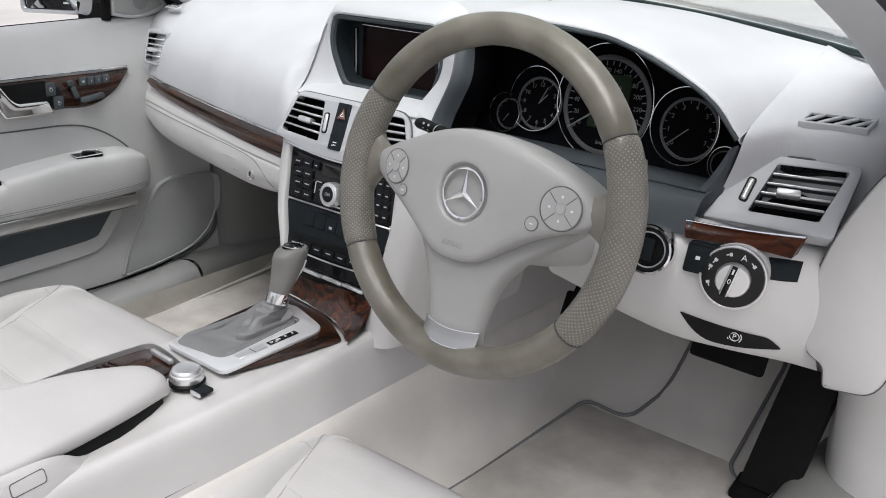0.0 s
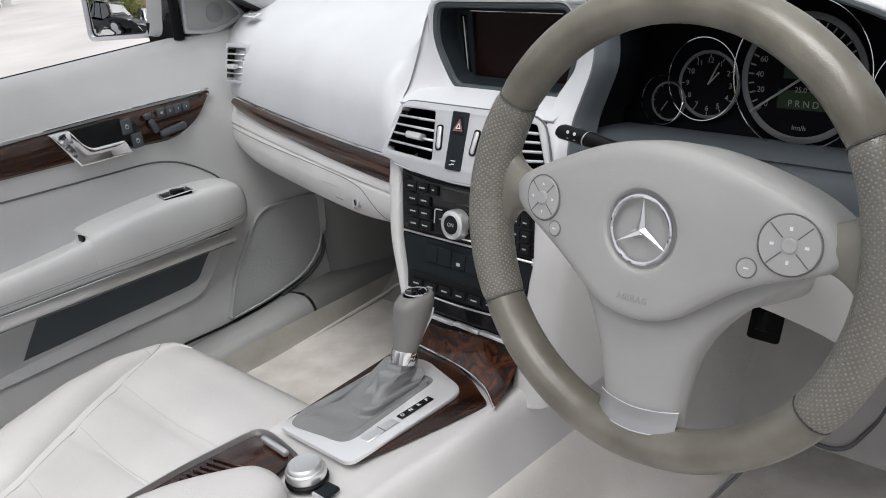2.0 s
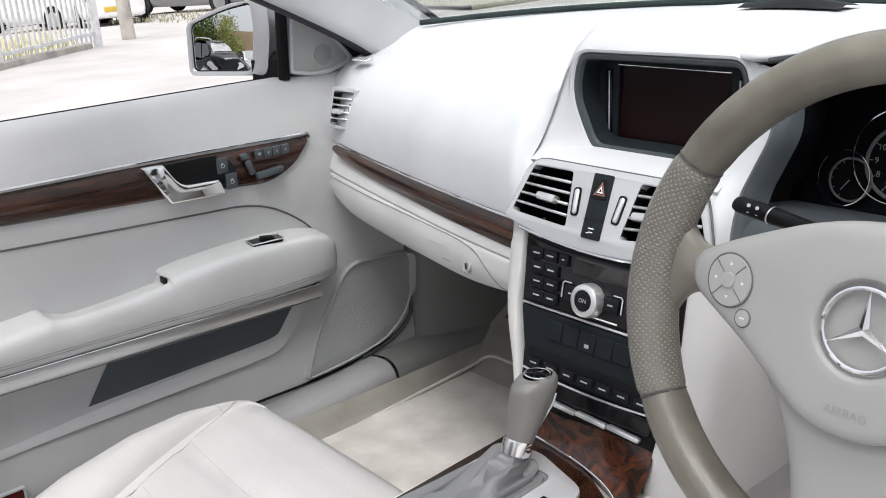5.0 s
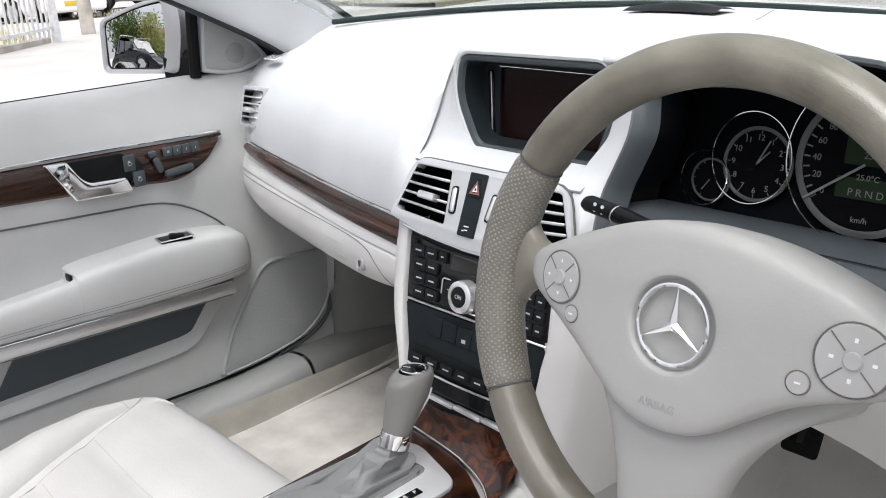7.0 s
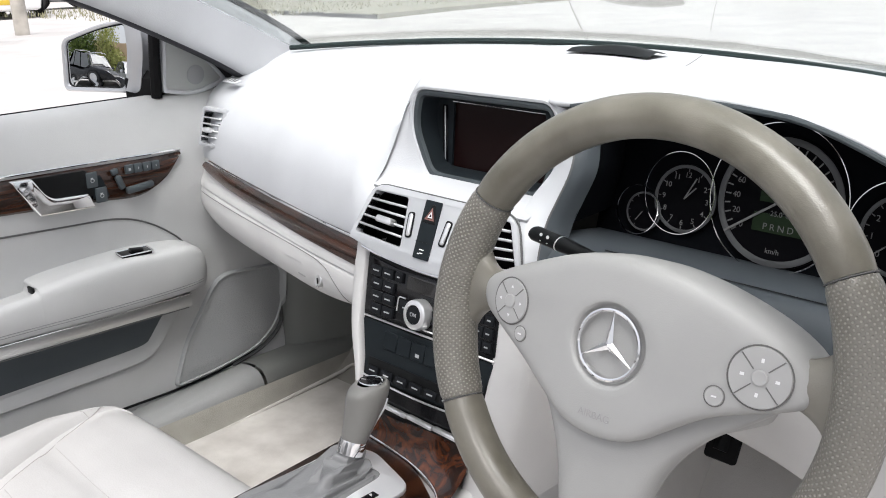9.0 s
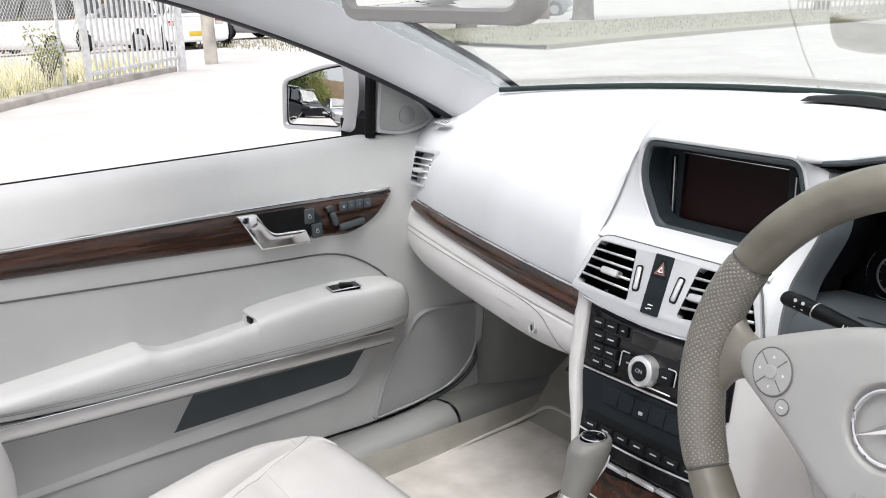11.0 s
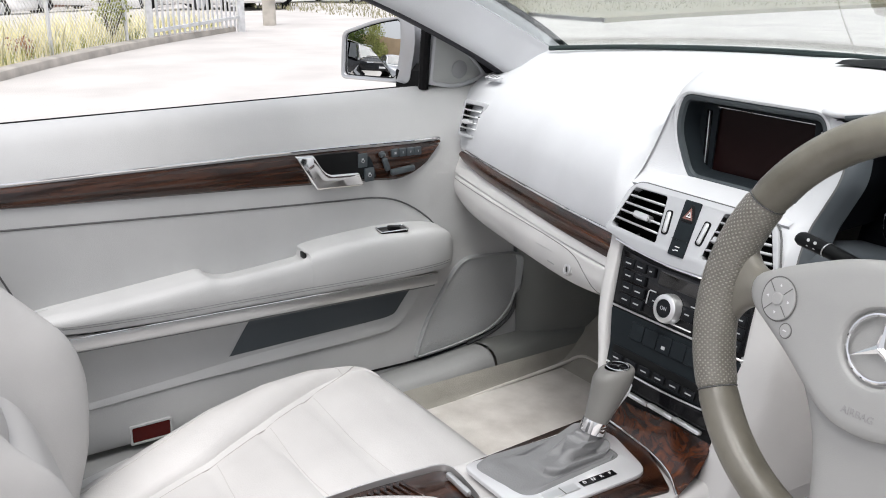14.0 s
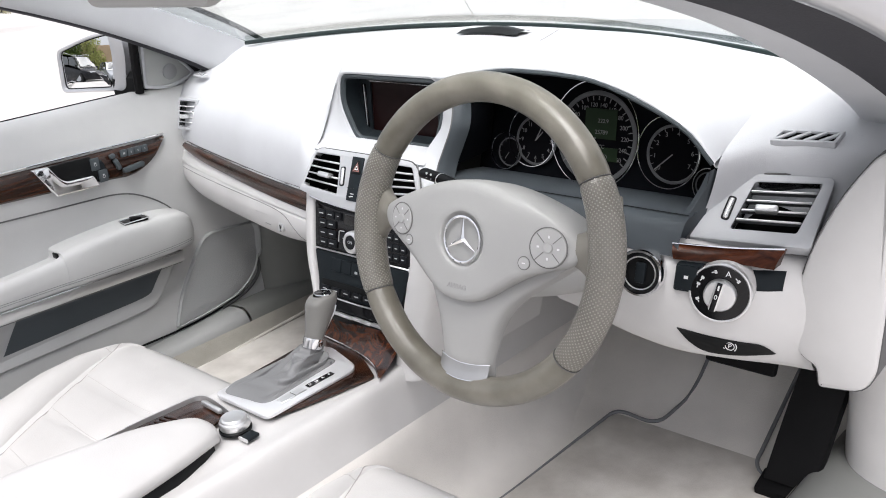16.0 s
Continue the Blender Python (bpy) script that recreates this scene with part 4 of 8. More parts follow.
def louvre(parent, m, corners, slats, tab=True, tabpos=0.4, depth=0.034):
    """An air outlet: a dark box, thin slats with bright edges and a tab. corners: tl, tr, br, bl in the pose's plane."""
    tl, tr, br, bl = [Vector((*c, 0)) for c in corners]
    bm = bmesh.new()
    f = [bm.verts.new(m @ p) for p in (tl, tr, br, bl)]
    b = [bm.verts.new(m @ (p + Vector((0, 0, -depth)))) for p in (tl, tr, br, bl)]
    bm.faces.new(b)
    for i in range(4):
        bm.faces.new((f[i], f[(i + 1) % 4], b[(i + 1) % 4], b[i]))
    vent = part("outlet", bm, VOID, parent, "dark air outlet", smooth=False)
    for i in range(slats):
        k = (i + 1.0) / (slats + 1)
        l, r = tl + (bl - tl) * k, tr + (br - tr) * k
        d = (r - l)
        c = (l + r) / 2
        ang = math.atan2(d.y, d.x)
        q = m @ Matrix.Translation(c + Vector((0, 0, -0.006))) @ Matrix.Rotation(ang, 4, "Z") @ Matrix.Rotation(radians(-8), 4, "X")
        part("slat", box(d.length - 0.001, 0.0018, 0.008, 0.0005, m=q @ Matrix.Translation((0, 0, 0.001)), seg=1), BLADE, vent)
        e = m @ Matrix.Translation(c + Vector((0, 0, 0.0002))) @ Matrix.Rotation(ang, 4, "Z")
        part("slat_edge", box(d.length - 0.001, 0.0030, 0.0036, 0.0012, m=e, seg=1), SLATE, vent)
        if tab and i == slats // 2:
            t = m @ Matrix.Translation(l + d * tabpos + Vector((0, 0.001, 0.003))) @ Matrix.Rotation(ang, 4, "Z")
            part("tab", box(min(0.027, d.length * 0.42), 0.0088, 0.013, 0.0026, m=t), SILVER, vent)
    return vent


SLATE = material("slat_satin_silver", (0.62, 0.63, 0.64), 0.35, 0.6)
BLADE = material("slat_satin_grey", (0.055, 0.057, 0.060), 0.5, 0.1)
VENTGREY = material("vent_surround_grey", (0.43, 0.438, 0.455), 0.5, grain=0.15, size=0.001)


def thumbwheel(parent, m, u, v, tilt=0.0, h=0.028):
    q = m @ Matrix.Translation((u, v, 0)) @ Matrix.Rotation(tilt, 4, "Z")
    w = part("thumbwheel", box(0.007, h, 0.006, 0.003, m=q @ Matrix.Translation((0, 0, 0.0002)), seg=3), SILVER, parent, "ribbed silver thumbwheel")
    part("wheel_slot", plate(rounded([(-0.0052, -h * 0.56), (0.0052, -h * 0.56), (0.0052, h * 0.56), (-0.0052, h * 0.56)], 0.004), (), 0.002, 0.0003, q @ Matrix.Translation((0, 0, 0.0012))), BLACK, w)
    return w


# centre outlets
VM = frame_of((0, 0.158, 0.757), (1, 0, 0), (0, 0.030, 0.060))
LO = [(-0.104, 0.057), (-0.046, 0.057), (-0.036, -0.003), (-0.119, 0.002)]
RO = [(0.046, 0.057), (0.113, 0.057), (0.138, 0.008), (0.038, -0.003)]
outer = rounded([(-0.128, -0.007), (-0.110, 0.066), (0.119, 0.066), (0.148, -0.001), (0.07, -0.021), (0.0, -0.024), (-0.06, -0.021)], [0.006, 0.022, 0.022, 0.006, 0.03, 0.03, 0.03])
vents = part("centre_vents", plate(outer, [rounded(LO[::-1], 0.004), rounded(RO[::-1], 0.004)], 0.014, 0.0015, VM), VENTGREY, dashboard, "grey centre vent surround with hazard switch")
part("surround_gap", sweep([VM @ Vector((p[0] * 1.012, p[1] * 1.012, -0.004)) for p in rounded([(-0.128, -0.007), (-0.110, 0.066), (0.119, 0.066), (0.148, -0.001)], [0.006, 0.022, 0.022, 0.006])[3:18]], 0.0012, 6, raw=True), SEAM, vents)
for c in (LO, RO):
    louvre(vents, VM @ Matrix.Translation((0, 0, -0.001)), c, 4, True, 0.60 if c is LO else 0.25)
thumbwheel(vents, VM, -0.030, 0.026, radians(9))
thumbwheel(vents, VM, 0.0285, 0.026, radians(-5))
hz = part("hazard_panel", plate(rounded([(-0.011, -0.010), (0.014, -0.010), (0.010, 0.060), (-0.016, 0.060)], 0.002), (), 0.004, 0.0006, VM @ Matrix.Translation((0.001, 0, 0.0022))), DARKGREY, vents, "slate switch panel")
q = VM @ Matrix.Translation((0.0, 0.043, 0.003))
HAZ = material("hazard_triangle", (0.22, 0.10, 0.085), 0.5)
part("hazard_button", plate(rounded([(-0.0115, -0.0105), (0.0115, -0.0105), (0.003, 0.0125), (-0.003, 0.0125)], 0.004), (), 0.003, 0.0006, q), BLACK, hz)
tri0, tri1 = [(-0.0078, -0.0065), (0.0078, -0.0065), (0, 0.0085)], [(-0.0048, -0.0047), (0.0048, -0.0047), (0, 0.0045)]
part("triangle_mark", plate(tri0, [tri1[::-1]], 0.0006, 0.0001, q @ Matrix.Translation((0, 0, 0.0006))), HAZ, hz, smooth=False)
part("triangle_mark", plate([(p[0] * 0.8, p[1] * 0.8) for p in tri1], [[(p[0] * 0.45, p[1] * 0.45 - 0.0003) for p in tri1][::-1]], 0.0006, 0.0001, q @ Matrix.Translation((0, 0, 0.0006))), WHITE, hz, smooth=False)
part("panel_split", box(0.026, 0.0008, 0.0006, m=VM @ Matrix.Translation((0.001, 0.010, 0.0024))), BLACK, hz)
for u, v, w in ((0.0015, 0.002, 0.007), (0.002, -0.002, 0.005), (-0.002, -0.003, 0.003)):
    part("symbol_mark", box(w, 0.0012, 0.0005, m=VM @ Matrix.Translation((u, v - 0.001, 0.0025))), WHITE, hz)

# bright curved rail over the radio
SM = frame_of((0.004, 0.152, 0.689), (1, 0, 0), (0, 0.25, 1))
rail = [SM @ Vector((u, 0.052 - 0.010 * (1 - (u / 0.115) ** 2), 0.004)) for u in np.linspace(-0.112, 0.126, 17)]
part("bright_rail", sweep(rail, 0.0021, 8, raw=True), CHROME, dashboard)

# radio and climate unit
radio = thing("radio_unit", "black car radio and climate controls with silver knob", "car radio")
face = [(-0.102, 0.046), (-0.05, 0.040), (0.0, 0.038), (0.05, 0.040), (0.120, 0.046), (0.1245, -0.030), (0.114, -0.080), (0.106, -0.140), (-0.080, -0.140), (-0.084, -0.080), (-0.096, -0.030)]
part("body", plate(face, (), 0.03, 0.001, SM), BLACK, radio)
part("upper_face", plate(rounded([(-0.099, 0.043), (-0.045, 0.0365), (0.05, 0.0365), (0.117, 0.043), (0.1215, -0.027), (-0.093, -0.027)], 0.002), (), 0.003, 0.0006, SM @ Matrix.Translation((0, 0, 0.003))), GLOSS, radio)
KEY = material("key_charcoal", (0.011, 0.012, 0.014), 0.45, spec=0.12)


def key(u, v, w, h, mark=0.5, parent=None):
    k = part("key", box(w, h, 0.004, 0.0009, m=SM @ Matrix.Translation((u, v, 0.0042)), seg=2), KEY, parent or radio)
    if mark:
        part("key_mark", box(w * mark, 0.0016, 0.0004, m=SM @ Matrix.Translation((u, v, 0.0063))), PRINT, k)
    return k


PRINT = material("grey_print", (0.42, 0.43, 0.44), 0.5)
for r in range(4):
    for c in range(2):
        key(-0.0775 + 0.0205 * c + 0.0020 * r - (0.002 if r == 0 else 0), 0.0275 - 0.0155 * r, 0.0192, 0.0125)
key(-0.0395, 0.0275, 0.013, 0.0125, 0.3)
for r in range(4):
    for c in range(3):
        key(0.0785 + 0.0145 * c + 0.0008 * r, 0.0275 - 0.0150 * r, 0.0132, 0.0120, 0.4)
part("disc_slot", plate(rounded([(-0.026, 0.016), (0.053, 0.016), (0.053, 0.034), (-0.026, 0.034)], 0.003), (), 0.002, 0.0004, SM @ Matrix.Translation((0, 0, 0.0042))), material("smoked_gloss", (0.012, 0.011, 0.011), 0.12, coat=0.5), radio, "smoked disc slot cover")
for s in (-1, 1):
    key(0.005 + s * 0.027, -0.006, 0.020, 0.017, 0.35)
    c = 0.005 + s * 0.041
    part("bracket", sweep([SM @ Vector((c - s * 0.012, 0.005, 0.0045)), SM @ Vector((c - s * 0.002, 0.005, 0.0045)), SM @ Vector((c, 0.003, 0.0045)), SM @ Vector((c, -0.013, 0.0045))], 0.0009, 6, raw=True), SILVER, radio)
kn = part("volume_knob", lathe([(0.0185, 0), (0.0185, 0.008), (0.0175, 0.0135), (0.0155, 0.015), (0.0118, 0.0152), (0.0112, 0.0135)], 40, SM @ Matrix.Translation((0.005, -0.007, 0.0035))), SILVER, radio, "silver rotary knob")
cap = part("knob_cap", lathe([(0.0114, 0.012), (0.0112, 0.0146), (0.001, 0.0150)], 32, SM @ Matrix.Translation((0.005, -0.007, 0.0035))), KEY, kn)
part("knob_word", text_bm("ON", 0.0065, SM @ Matrix.Translation((0.005, -0.007, 0.0187)), 0.0002), PRINT, cap)
part("light_bar", box(0.049, 0.0018, 0.0012, 0.0004, m=SM @ Matrix.Translation((0.018, -0.0245, 0.0035)), seg=1), WHITE, radio)
part("light_dot", box(0.004, 0.003, 0.0012, 0.0004, m=SM @ Matrix.Translation((-0.0165, -0.0225, 0.0035)), seg=1), WHITE, radio)
part("silver_line", box(0.215, 0.0026, 0.003, 0.0008, m=SM @ Matrix.Translation((0.0140, -0.0315, 0.002)), seg=1), SILVER, radio)
part("lower_face", plate(rounded([(-0.094, -0.035), (0.121, -0.035), (0.111, -0.080), (0.106, -0.104), (-0.078, -0.104), (-0.082, -0.080)], 0.003), (), 0.003, 0.0006, SM @ Matrix.Translation((0, 0, 0.002))), DARKGREY, radio, "slate switch panel")
for i in range(5):
    part("switch", box(0.0225, 0.022, 0.003, 0.0008, m=SM @ Matrix.Translation((-0.040 + 0.0235 * i, -0.053, 0.0026)), seg=1), DARKGREY, radio)
part("symbol_mark", box(0.006, 0.004, 0.0004, m=SM @ Matrix.Translation((0.008, -0.057, 0.0044))), PRINT, radio)
part("climate_face", plate(rounded([(-0.074, -0.080), (0.106, -0.080), (0.103, -0.101), (-0.072, -0.101)], 0.002), (), 0.002, 0.0004, SM @ Matrix.Translation((0, 0, 0.0032))), BLACK, radio)
for i in range(7):
    key(-0.0615 + 0.0250 * i, -0.094 - 0.001, 0.019, 0.010, 0.5)
part("silver_line", sweep([SM @ Vector((u, -0.104 - 0.004 * (1 - ((u - 0.01) / 0.09) ** 2), 0.004)) for u in np.linspace(-0.078, 0.104, 11)], 0.0013, 6, raw=True), SILVER, radio)
part("ashtray_lid", plate(rounded([(-0.078, -0.108), (0.104, -0.108), (0.102, -0.126), (-0.076, -0.126)], 0.003), (), 0.004, 0.001, SM @ Matrix.Translation((0, 0, 0.004))), GLOSS, radio, "gloss black ashtray lid")
for i in range(4):
    part("toggle", box(0.0418, 0.0058, 0.008, 0.0022, m=SM @ Matrix.Translation((-0.0555 + 0.0432 * i, -0.131, 0.006)) @ Matrix.Rotation(radians(-2), 4, "Z")), SILVER, radio, "silver toggle switch")

# screen in its hooded recess
screen = thing("dashboard_screen", "dark navigation screen in a hooded slate bezel", "screen")
OPENING = rounded([(-0.091, 0.9225), (0.116, 0.9245), (0.127, 0.881), (0.100, 0.8185), (-0.074, 0.8185), (-0.1015, 0.879)], [0.014, 0.012, 0.02, 0.016, 0.016, 0.022], 7)


def rings(pairs):
    return skin([[(q[0], y, q[1]) for q in spread(OPENING, d)] for d, y in pairs], close_v=True)


FRAME = material("slate_frame", (0.050, 0.060, 0.066), 0.5, spec=0.3, grain=0.15, size=0.001)
part("surround", rings(((0.0035, 0.2500), (0.0045, 0.2470), (0.0075, 0.2462), (0.012, 0.2490), (0.020, 0.2600), (0.034, 0.2900))), PAD, dashboard)
fan = []
for z, xe, ye in ((0.797, -0.122, 0.192), (0.808, -0.126, 0.205), (0.818, -0.129, 0.222), (0.840, -0.125, 0.233), (0.860, -0.121, 0.2395), (0.885, -0.114, 0.245), (0.908, -0.107, 0.2500), (0.924, -0.103, 0.258), (0.934, -0.098, 0.275)):
    ze = min(max(z, 0.8195), 0.921)
    side = [q for q in spread(OPENING, 0.0060) if q[0] < -0.05]
    xi = float(np.interp(ze, sorted(q[1] for q in side), [q[0] for q in sorted(side, key=lambda q: q[1])]))
    fan.append([(xe - 0.006, ye + 0.001, z), (xe + 0.002, ye + 0.0028, z), (0.5 * (xe + xi), 0.5 * (ye + 0.2463) + 0.0025, 0.5 * (z + ze)), (xi, 0.2463, ze), (xi + 0.004, 0.2500, ze)])
part("flank", loft(fan, 1, 4), PAD, dashboard)
part("rim", rings(((0.0036, 0.2530), (0.0034, 0.2490), (0.0010, 0.2480), (-0.0030, 0.2495), (-0.0050, 0.2540))), FRAME, screen, "slate frame round the bezel")
part("recess", rings(((-0.0050, 0.2535), (-0.0075, 0.2680), (-0.0085, 0.2800))), DARKGREY, screen)
LM = frame_of((0.0115, 0.2790, 0.8620), (1, 0, 0), (0, 0.02, 1))
part("bezel", plate([(q[0] - 0.0115, q[1] - 0.862) for q in spread(OPENING, -0.0075)][::-1], [rounded([(-0.077, -0.0475), (0.077, -0.0475), (0.074, 0.047), (-0.072, 0.047)], 0.003)], 0.006, 0.0008, LM), DARKGREY, screen)
part("display", box(0.158, 0.100, 0.002, 0.0, m=LM @ Matrix.Translation((0, 0, -0.005))), material("screen_glass", (0.010, 0.004, 0.004), 0.22, spec=0.10), screen, "switched-off brown-black display")
part("bright_edge", box(0.146, 0.0016, 0.002, 0.0005, m=LM @ Matrix.Translation((0.001, 0.0478, 0.001)), seg=1), CHROME, screen)
part("bright_edge", box(0.152, 0.0016, 0.002, 0.0005, m=LM @ Matrix.Translation((0, -0.0482, 0.001)), seg=1), CHROME, screen)
for s in (-1, 1):
    part("card_slot", box(0.0085, 0.076, 0.003, 0.001, m=LM @ Matrix.Translation((s * 0.0855, 0.004, 0.001)), seg=1), GLOSS, screen)
    part("slot_edge", box(0.0018, 0.070, 0.003, 0.0004, m=LM @ Matrix.Translation((s * 0.0845, 0.006, 0.0016)), seg=1), SLATE, screen)

# dials
CM = frame_of((0.36, 0.318, 0.84), (1, 0, 0), (0, 0.2, 1))
dials = thing("instrument_cluster", "black instrument cluster with chrome-ringed dials", "instrument cluster")
FACE = material("dial_black", (0.003, 0.003, 0.004), 0.7, spec=0.04)
LINING = material("cluster_lining", (0.004, 0.0045, 0.006), 0.85, spec=0.04)
SHELF = material("slate_blue_plastic", (0.052, 0.061, 0.069), 0.5, spec=0.3, grain=0.15, size=0.001)
TICK = material("dial_print", (0.17, 0.17, 0.17), 0.6, spec=0.2)
GREEN = material("lcd_green", (0.014, 0.026, 0.012), 0.5, spec=0.1)
part("backplate", plate(rounded([(-0.225, -0.085), (0.200, -0.085), (0.200, -0.005), (0.15, 0.030), (0.08, 0.070), (0.0, 0.092), (-0.10, 0.096), (-0.215, 0.075)], 0.02), (), 0.004, 0.0005, CM @ Matrix.Translation((0, 0, -0.006))), LINING, dials)


def dial(u, v, r, ring_r, du, dv, numerals, a0, a1, ticks, hand, numeral_size, label):
    m = CM @ Matrix.Translation((u, v, 0))
    d = part("dial", lathe([(r * 1.02, -0.004), (r * 1.02, 0.0), (0.001, 0.0)], 48, m), FACE, dials, label)
    part("chapter_ring", plate([(r * math.cos(t), r * math.sin(t)) for t in np.linspace(0, 2 * math.pi, 48, endpoint=False)], [[(r * 0.90 * math.cos(t), r * 0.90 * math.sin(t)) for t in np.linspace(2 * math.pi, 0, 48, endpoint=False)]], 0.0012, 0.0003, m @ Matrix.Translation((0, 0, 0.0014))), CHAPTER, d)
    part("chrome_ring", sweep([m @ Vector((du + ring_r * math.cos(t), dv + ring_r * math.sin(t) * 1.06, 0.008)) for t in np.linspace(0, 2 * math.pi, 56, endpoint=False)], 0.00075, 6, raw=True, closed=True), CHROME, d)
    for i in range(ticks):
        t = radians(a0 + (a1 - a0) * i / max(1, ticks - 1))
        part("tick", box(r * 0.09, r * 0.022, 0.0006, m=m @ Matrix.Rotation(t, 4, "Z") @ Matrix.Translation((r * 0.84, 0, 0.0006))), TICK, d)
    for i, s in enumerate(numerals):
        t = radians(a0 + (a1 - a0) * i / max(1, len(numerals) - 1))
        part("numeral", text_bm(s, numeral_size, m @ Matrix.Translation((r * 0.70 * math.cos(t), r * 0.70 * math.sin(t), 0.0006)), 0.0002), TICK, d)
    for ang, ln in hand:
        part("pointer", box(r * ln, r * 0.035, 0.0008, m=m @ Matrix.Rotation(radians(ang), 4, "Z") @ Matrix.Translation((r * ln * 0.5, 0, 0.003))), TICK, d)
    return d


CHAPTER = material("chapter_ring_grey", (0.085, 0.087, 0.09), 0.5, 0.1)
dial(-0.112, -0.010, 0.037, 0.042, -0.004, 0.006, ["12", "11", "10", "9", "8", "7", "6", "5", "4", "3", "2", "1"], 90, 420, 12, ((64, 0.72), (48, 0.5)), 0.0082, "black analogue clock dial")
dial(-0.160, -0.032, 0.022, 0.026, -0.004, 0.002, [], 120, 240, 5, ((235, 0.6),), 0.006, "small fuel gauge dial")
d = dial(-0.008, 0.004, 0.066, 0.072, 0.0, 0.004, ["0", "20", "40", "60", "80", "100", "120", "140", "160", "180", "200", "220", "240", "260"], 218, -38, 27, ((216, 0.98),), 0.0085, "black speedometer dial with green display")
for v, h in ((-0.022, 0.019), (0.020, 0.042)):
    part("display", box(0.052 if v > 0 else 0.060, h, 0.0008, m=CM @ Matrix.Translation((-0.002, v + 0.004, 0.001))), GREEN, d, "dim green display")
for s, u, v, z in (("P R N D", -0.004, -0.022, 0.0095), ("25.0°C", -0.004, -0.008, 0.0075), ("km/h", -0.006, -0.046, 0.0075), ("25789", 0.0, 0.012, 0.0085), ("222.9", 0.002, 0.028, 0.008)):
    part("readout", text_bm(s, z, CM @ Matrix.Translation((u, v, 0.0018)), 0.0001), TICK, d)
dial(0.114, -0.007, 0.040, 0.046, -0.004, 0.003, ["0", "1", "2", "3", "4", "5", "6", "7"], 225, -30, 15, ((222, 0.85),), 0.0085, "black rev counter dial")
dial(0.168, -0.042, 0.018, 0.021, 0.003, 0.001, [], 60, -60, 5, ((-40, 0.6),), 0.006, "small temperature gauge dial")
# slate shelf below the dials, running up beside them, and the recess walls
st = [[(x, 0.180, 0.748), (x, 0.196, 0.778), (x, 0.210, 0.789), (x, 0.25, 0.789), (x, 0.325, 0.776)] for x in (0.142, 0.25, 0.40, 0.50, 0.552)]
part("shelf", loft(st, 2, 4), SHELF, dials, "slate plastic shelf below the dials")
part("shelf_edge", sweep([(x, 0.2165, 0.7900) for x in (0.215, 0.30, 0.40, 0.50, 0.55)], 0.0007, 5), BLACK, dials)
st = [[(q[2][0] + 0.001, q[2][1] - 0.001, q[2][2]), (q[2][0] + 0.010, q[2][1] + 0.004, q[2][2]), (q[2][0] + 0.019 - 0.10 * max(0.0, q[2][2] - 0.86), q[2][1] + 0.022, q[2][2])] for q in FLANK]
part("cheek", loft(st, 1, 6), SHELF, dials, "slate panel beside the dials")
st = [[(q[2][0] + 0.018 - 0.10 * max(0.0, q[2][2] - 0.86), q[2][1] + 0.021, q[2][2]), (q[2][0] + 0.016, 0.30, q[2][2]), (0.14, 0.35, q[2][2])] for q in FLANK[:5]]
part("wall", loft(st, 1, 4), LINING, dials)
st = [[(0.566, 0.244, 0.856), (0.562, 0.30, 0.852), (0.552, 0.35, 0.852)], [(0.560, 0.240, 0.82), (0.554, 0.30, 0.81), (0.548, 0.35, 0.81)], [(0.541, 0.238, 0.789), (0.535, 0.30, 0.785), (0.530, 0.35, 0.78)]]
part("wall", loft(st, 1, 4), LINING, dials)
st = [[(0.574, 0.262, 0.846), (0.572, 0.249, 0.846), (0.568, 0.2435, 0.844), (0.560, 0.243, 0.838)], [(0.566, 0.256, 0.82), (0.563, 0.244, 0.82), (0.558, 0.238, 0.818), (0.548, 0.240, 0.812)], [(0.560, 0.248, 0.795), (0.553, 0.236, 0.795), (0.546, 0.228, 0.794), (0.532, 0.232, 0.788)], [(0.556, 0.238, 0.770), (0.545, 0.222, 0.770), (0.532, 0.206, 0.772), (0.505, 0.212, 0.784)], [(0.552, 0.228, 0.745), (0.540, 0.210, 0.745), (0.520, 0.188, 0.745), (0.49, 0.196, 0.770)]]
part("cheek", loft(st, 1, 5), SHELF, dials, "slate panel beside the dials")
rows = [[(x, 0.243 + 0.115 * k, hood_z(x) - 0.010 - 0.030 * k) for x in np.linspace(0.135, 0.572, 25)] for k in (0, 0.5, 1)]
part("hood_lining", skin(rows), LINING, dials, "black lining under the hood")
part("hood_edge", sweep([(x, 0.2395, hood_z(x) - 0.0065) for x in np.linspace(0.15, 0.569, 15)], 0.0032, 8, n=2), FRAME, dials, "slate edge along the hood")

# driver's side outlet
RV = frame_of((0.594, 0.289, 0.816), (0.076, 0.028, 0.001), (0.007, 0.052, 0.047))
RC = [(0.007, 0.003), (0.0845, 0.001), (0.0575, -0.0655), (-0.019, -0.061)]
out = rounded([(-0.068, -0.0745), (0.074, -0.086), (0.100, 0.010), (-0.020, 0.016)], [0.004, 0.006, 0.012, 0.018])
sv = part("side_vent", plate(out, [rounded(RC[::-1], 0.003)], 0.022, 0.002, RV), VENTGREY, dashboard, "grey side vent surround")
louvre(sv, RV @ Matrix.Translation((0, 0, -0.001)), RC, 4, True, 0.40)
thumbwheel(sv, RV, -0.0225, -0.034, radians(-16), 0.030)
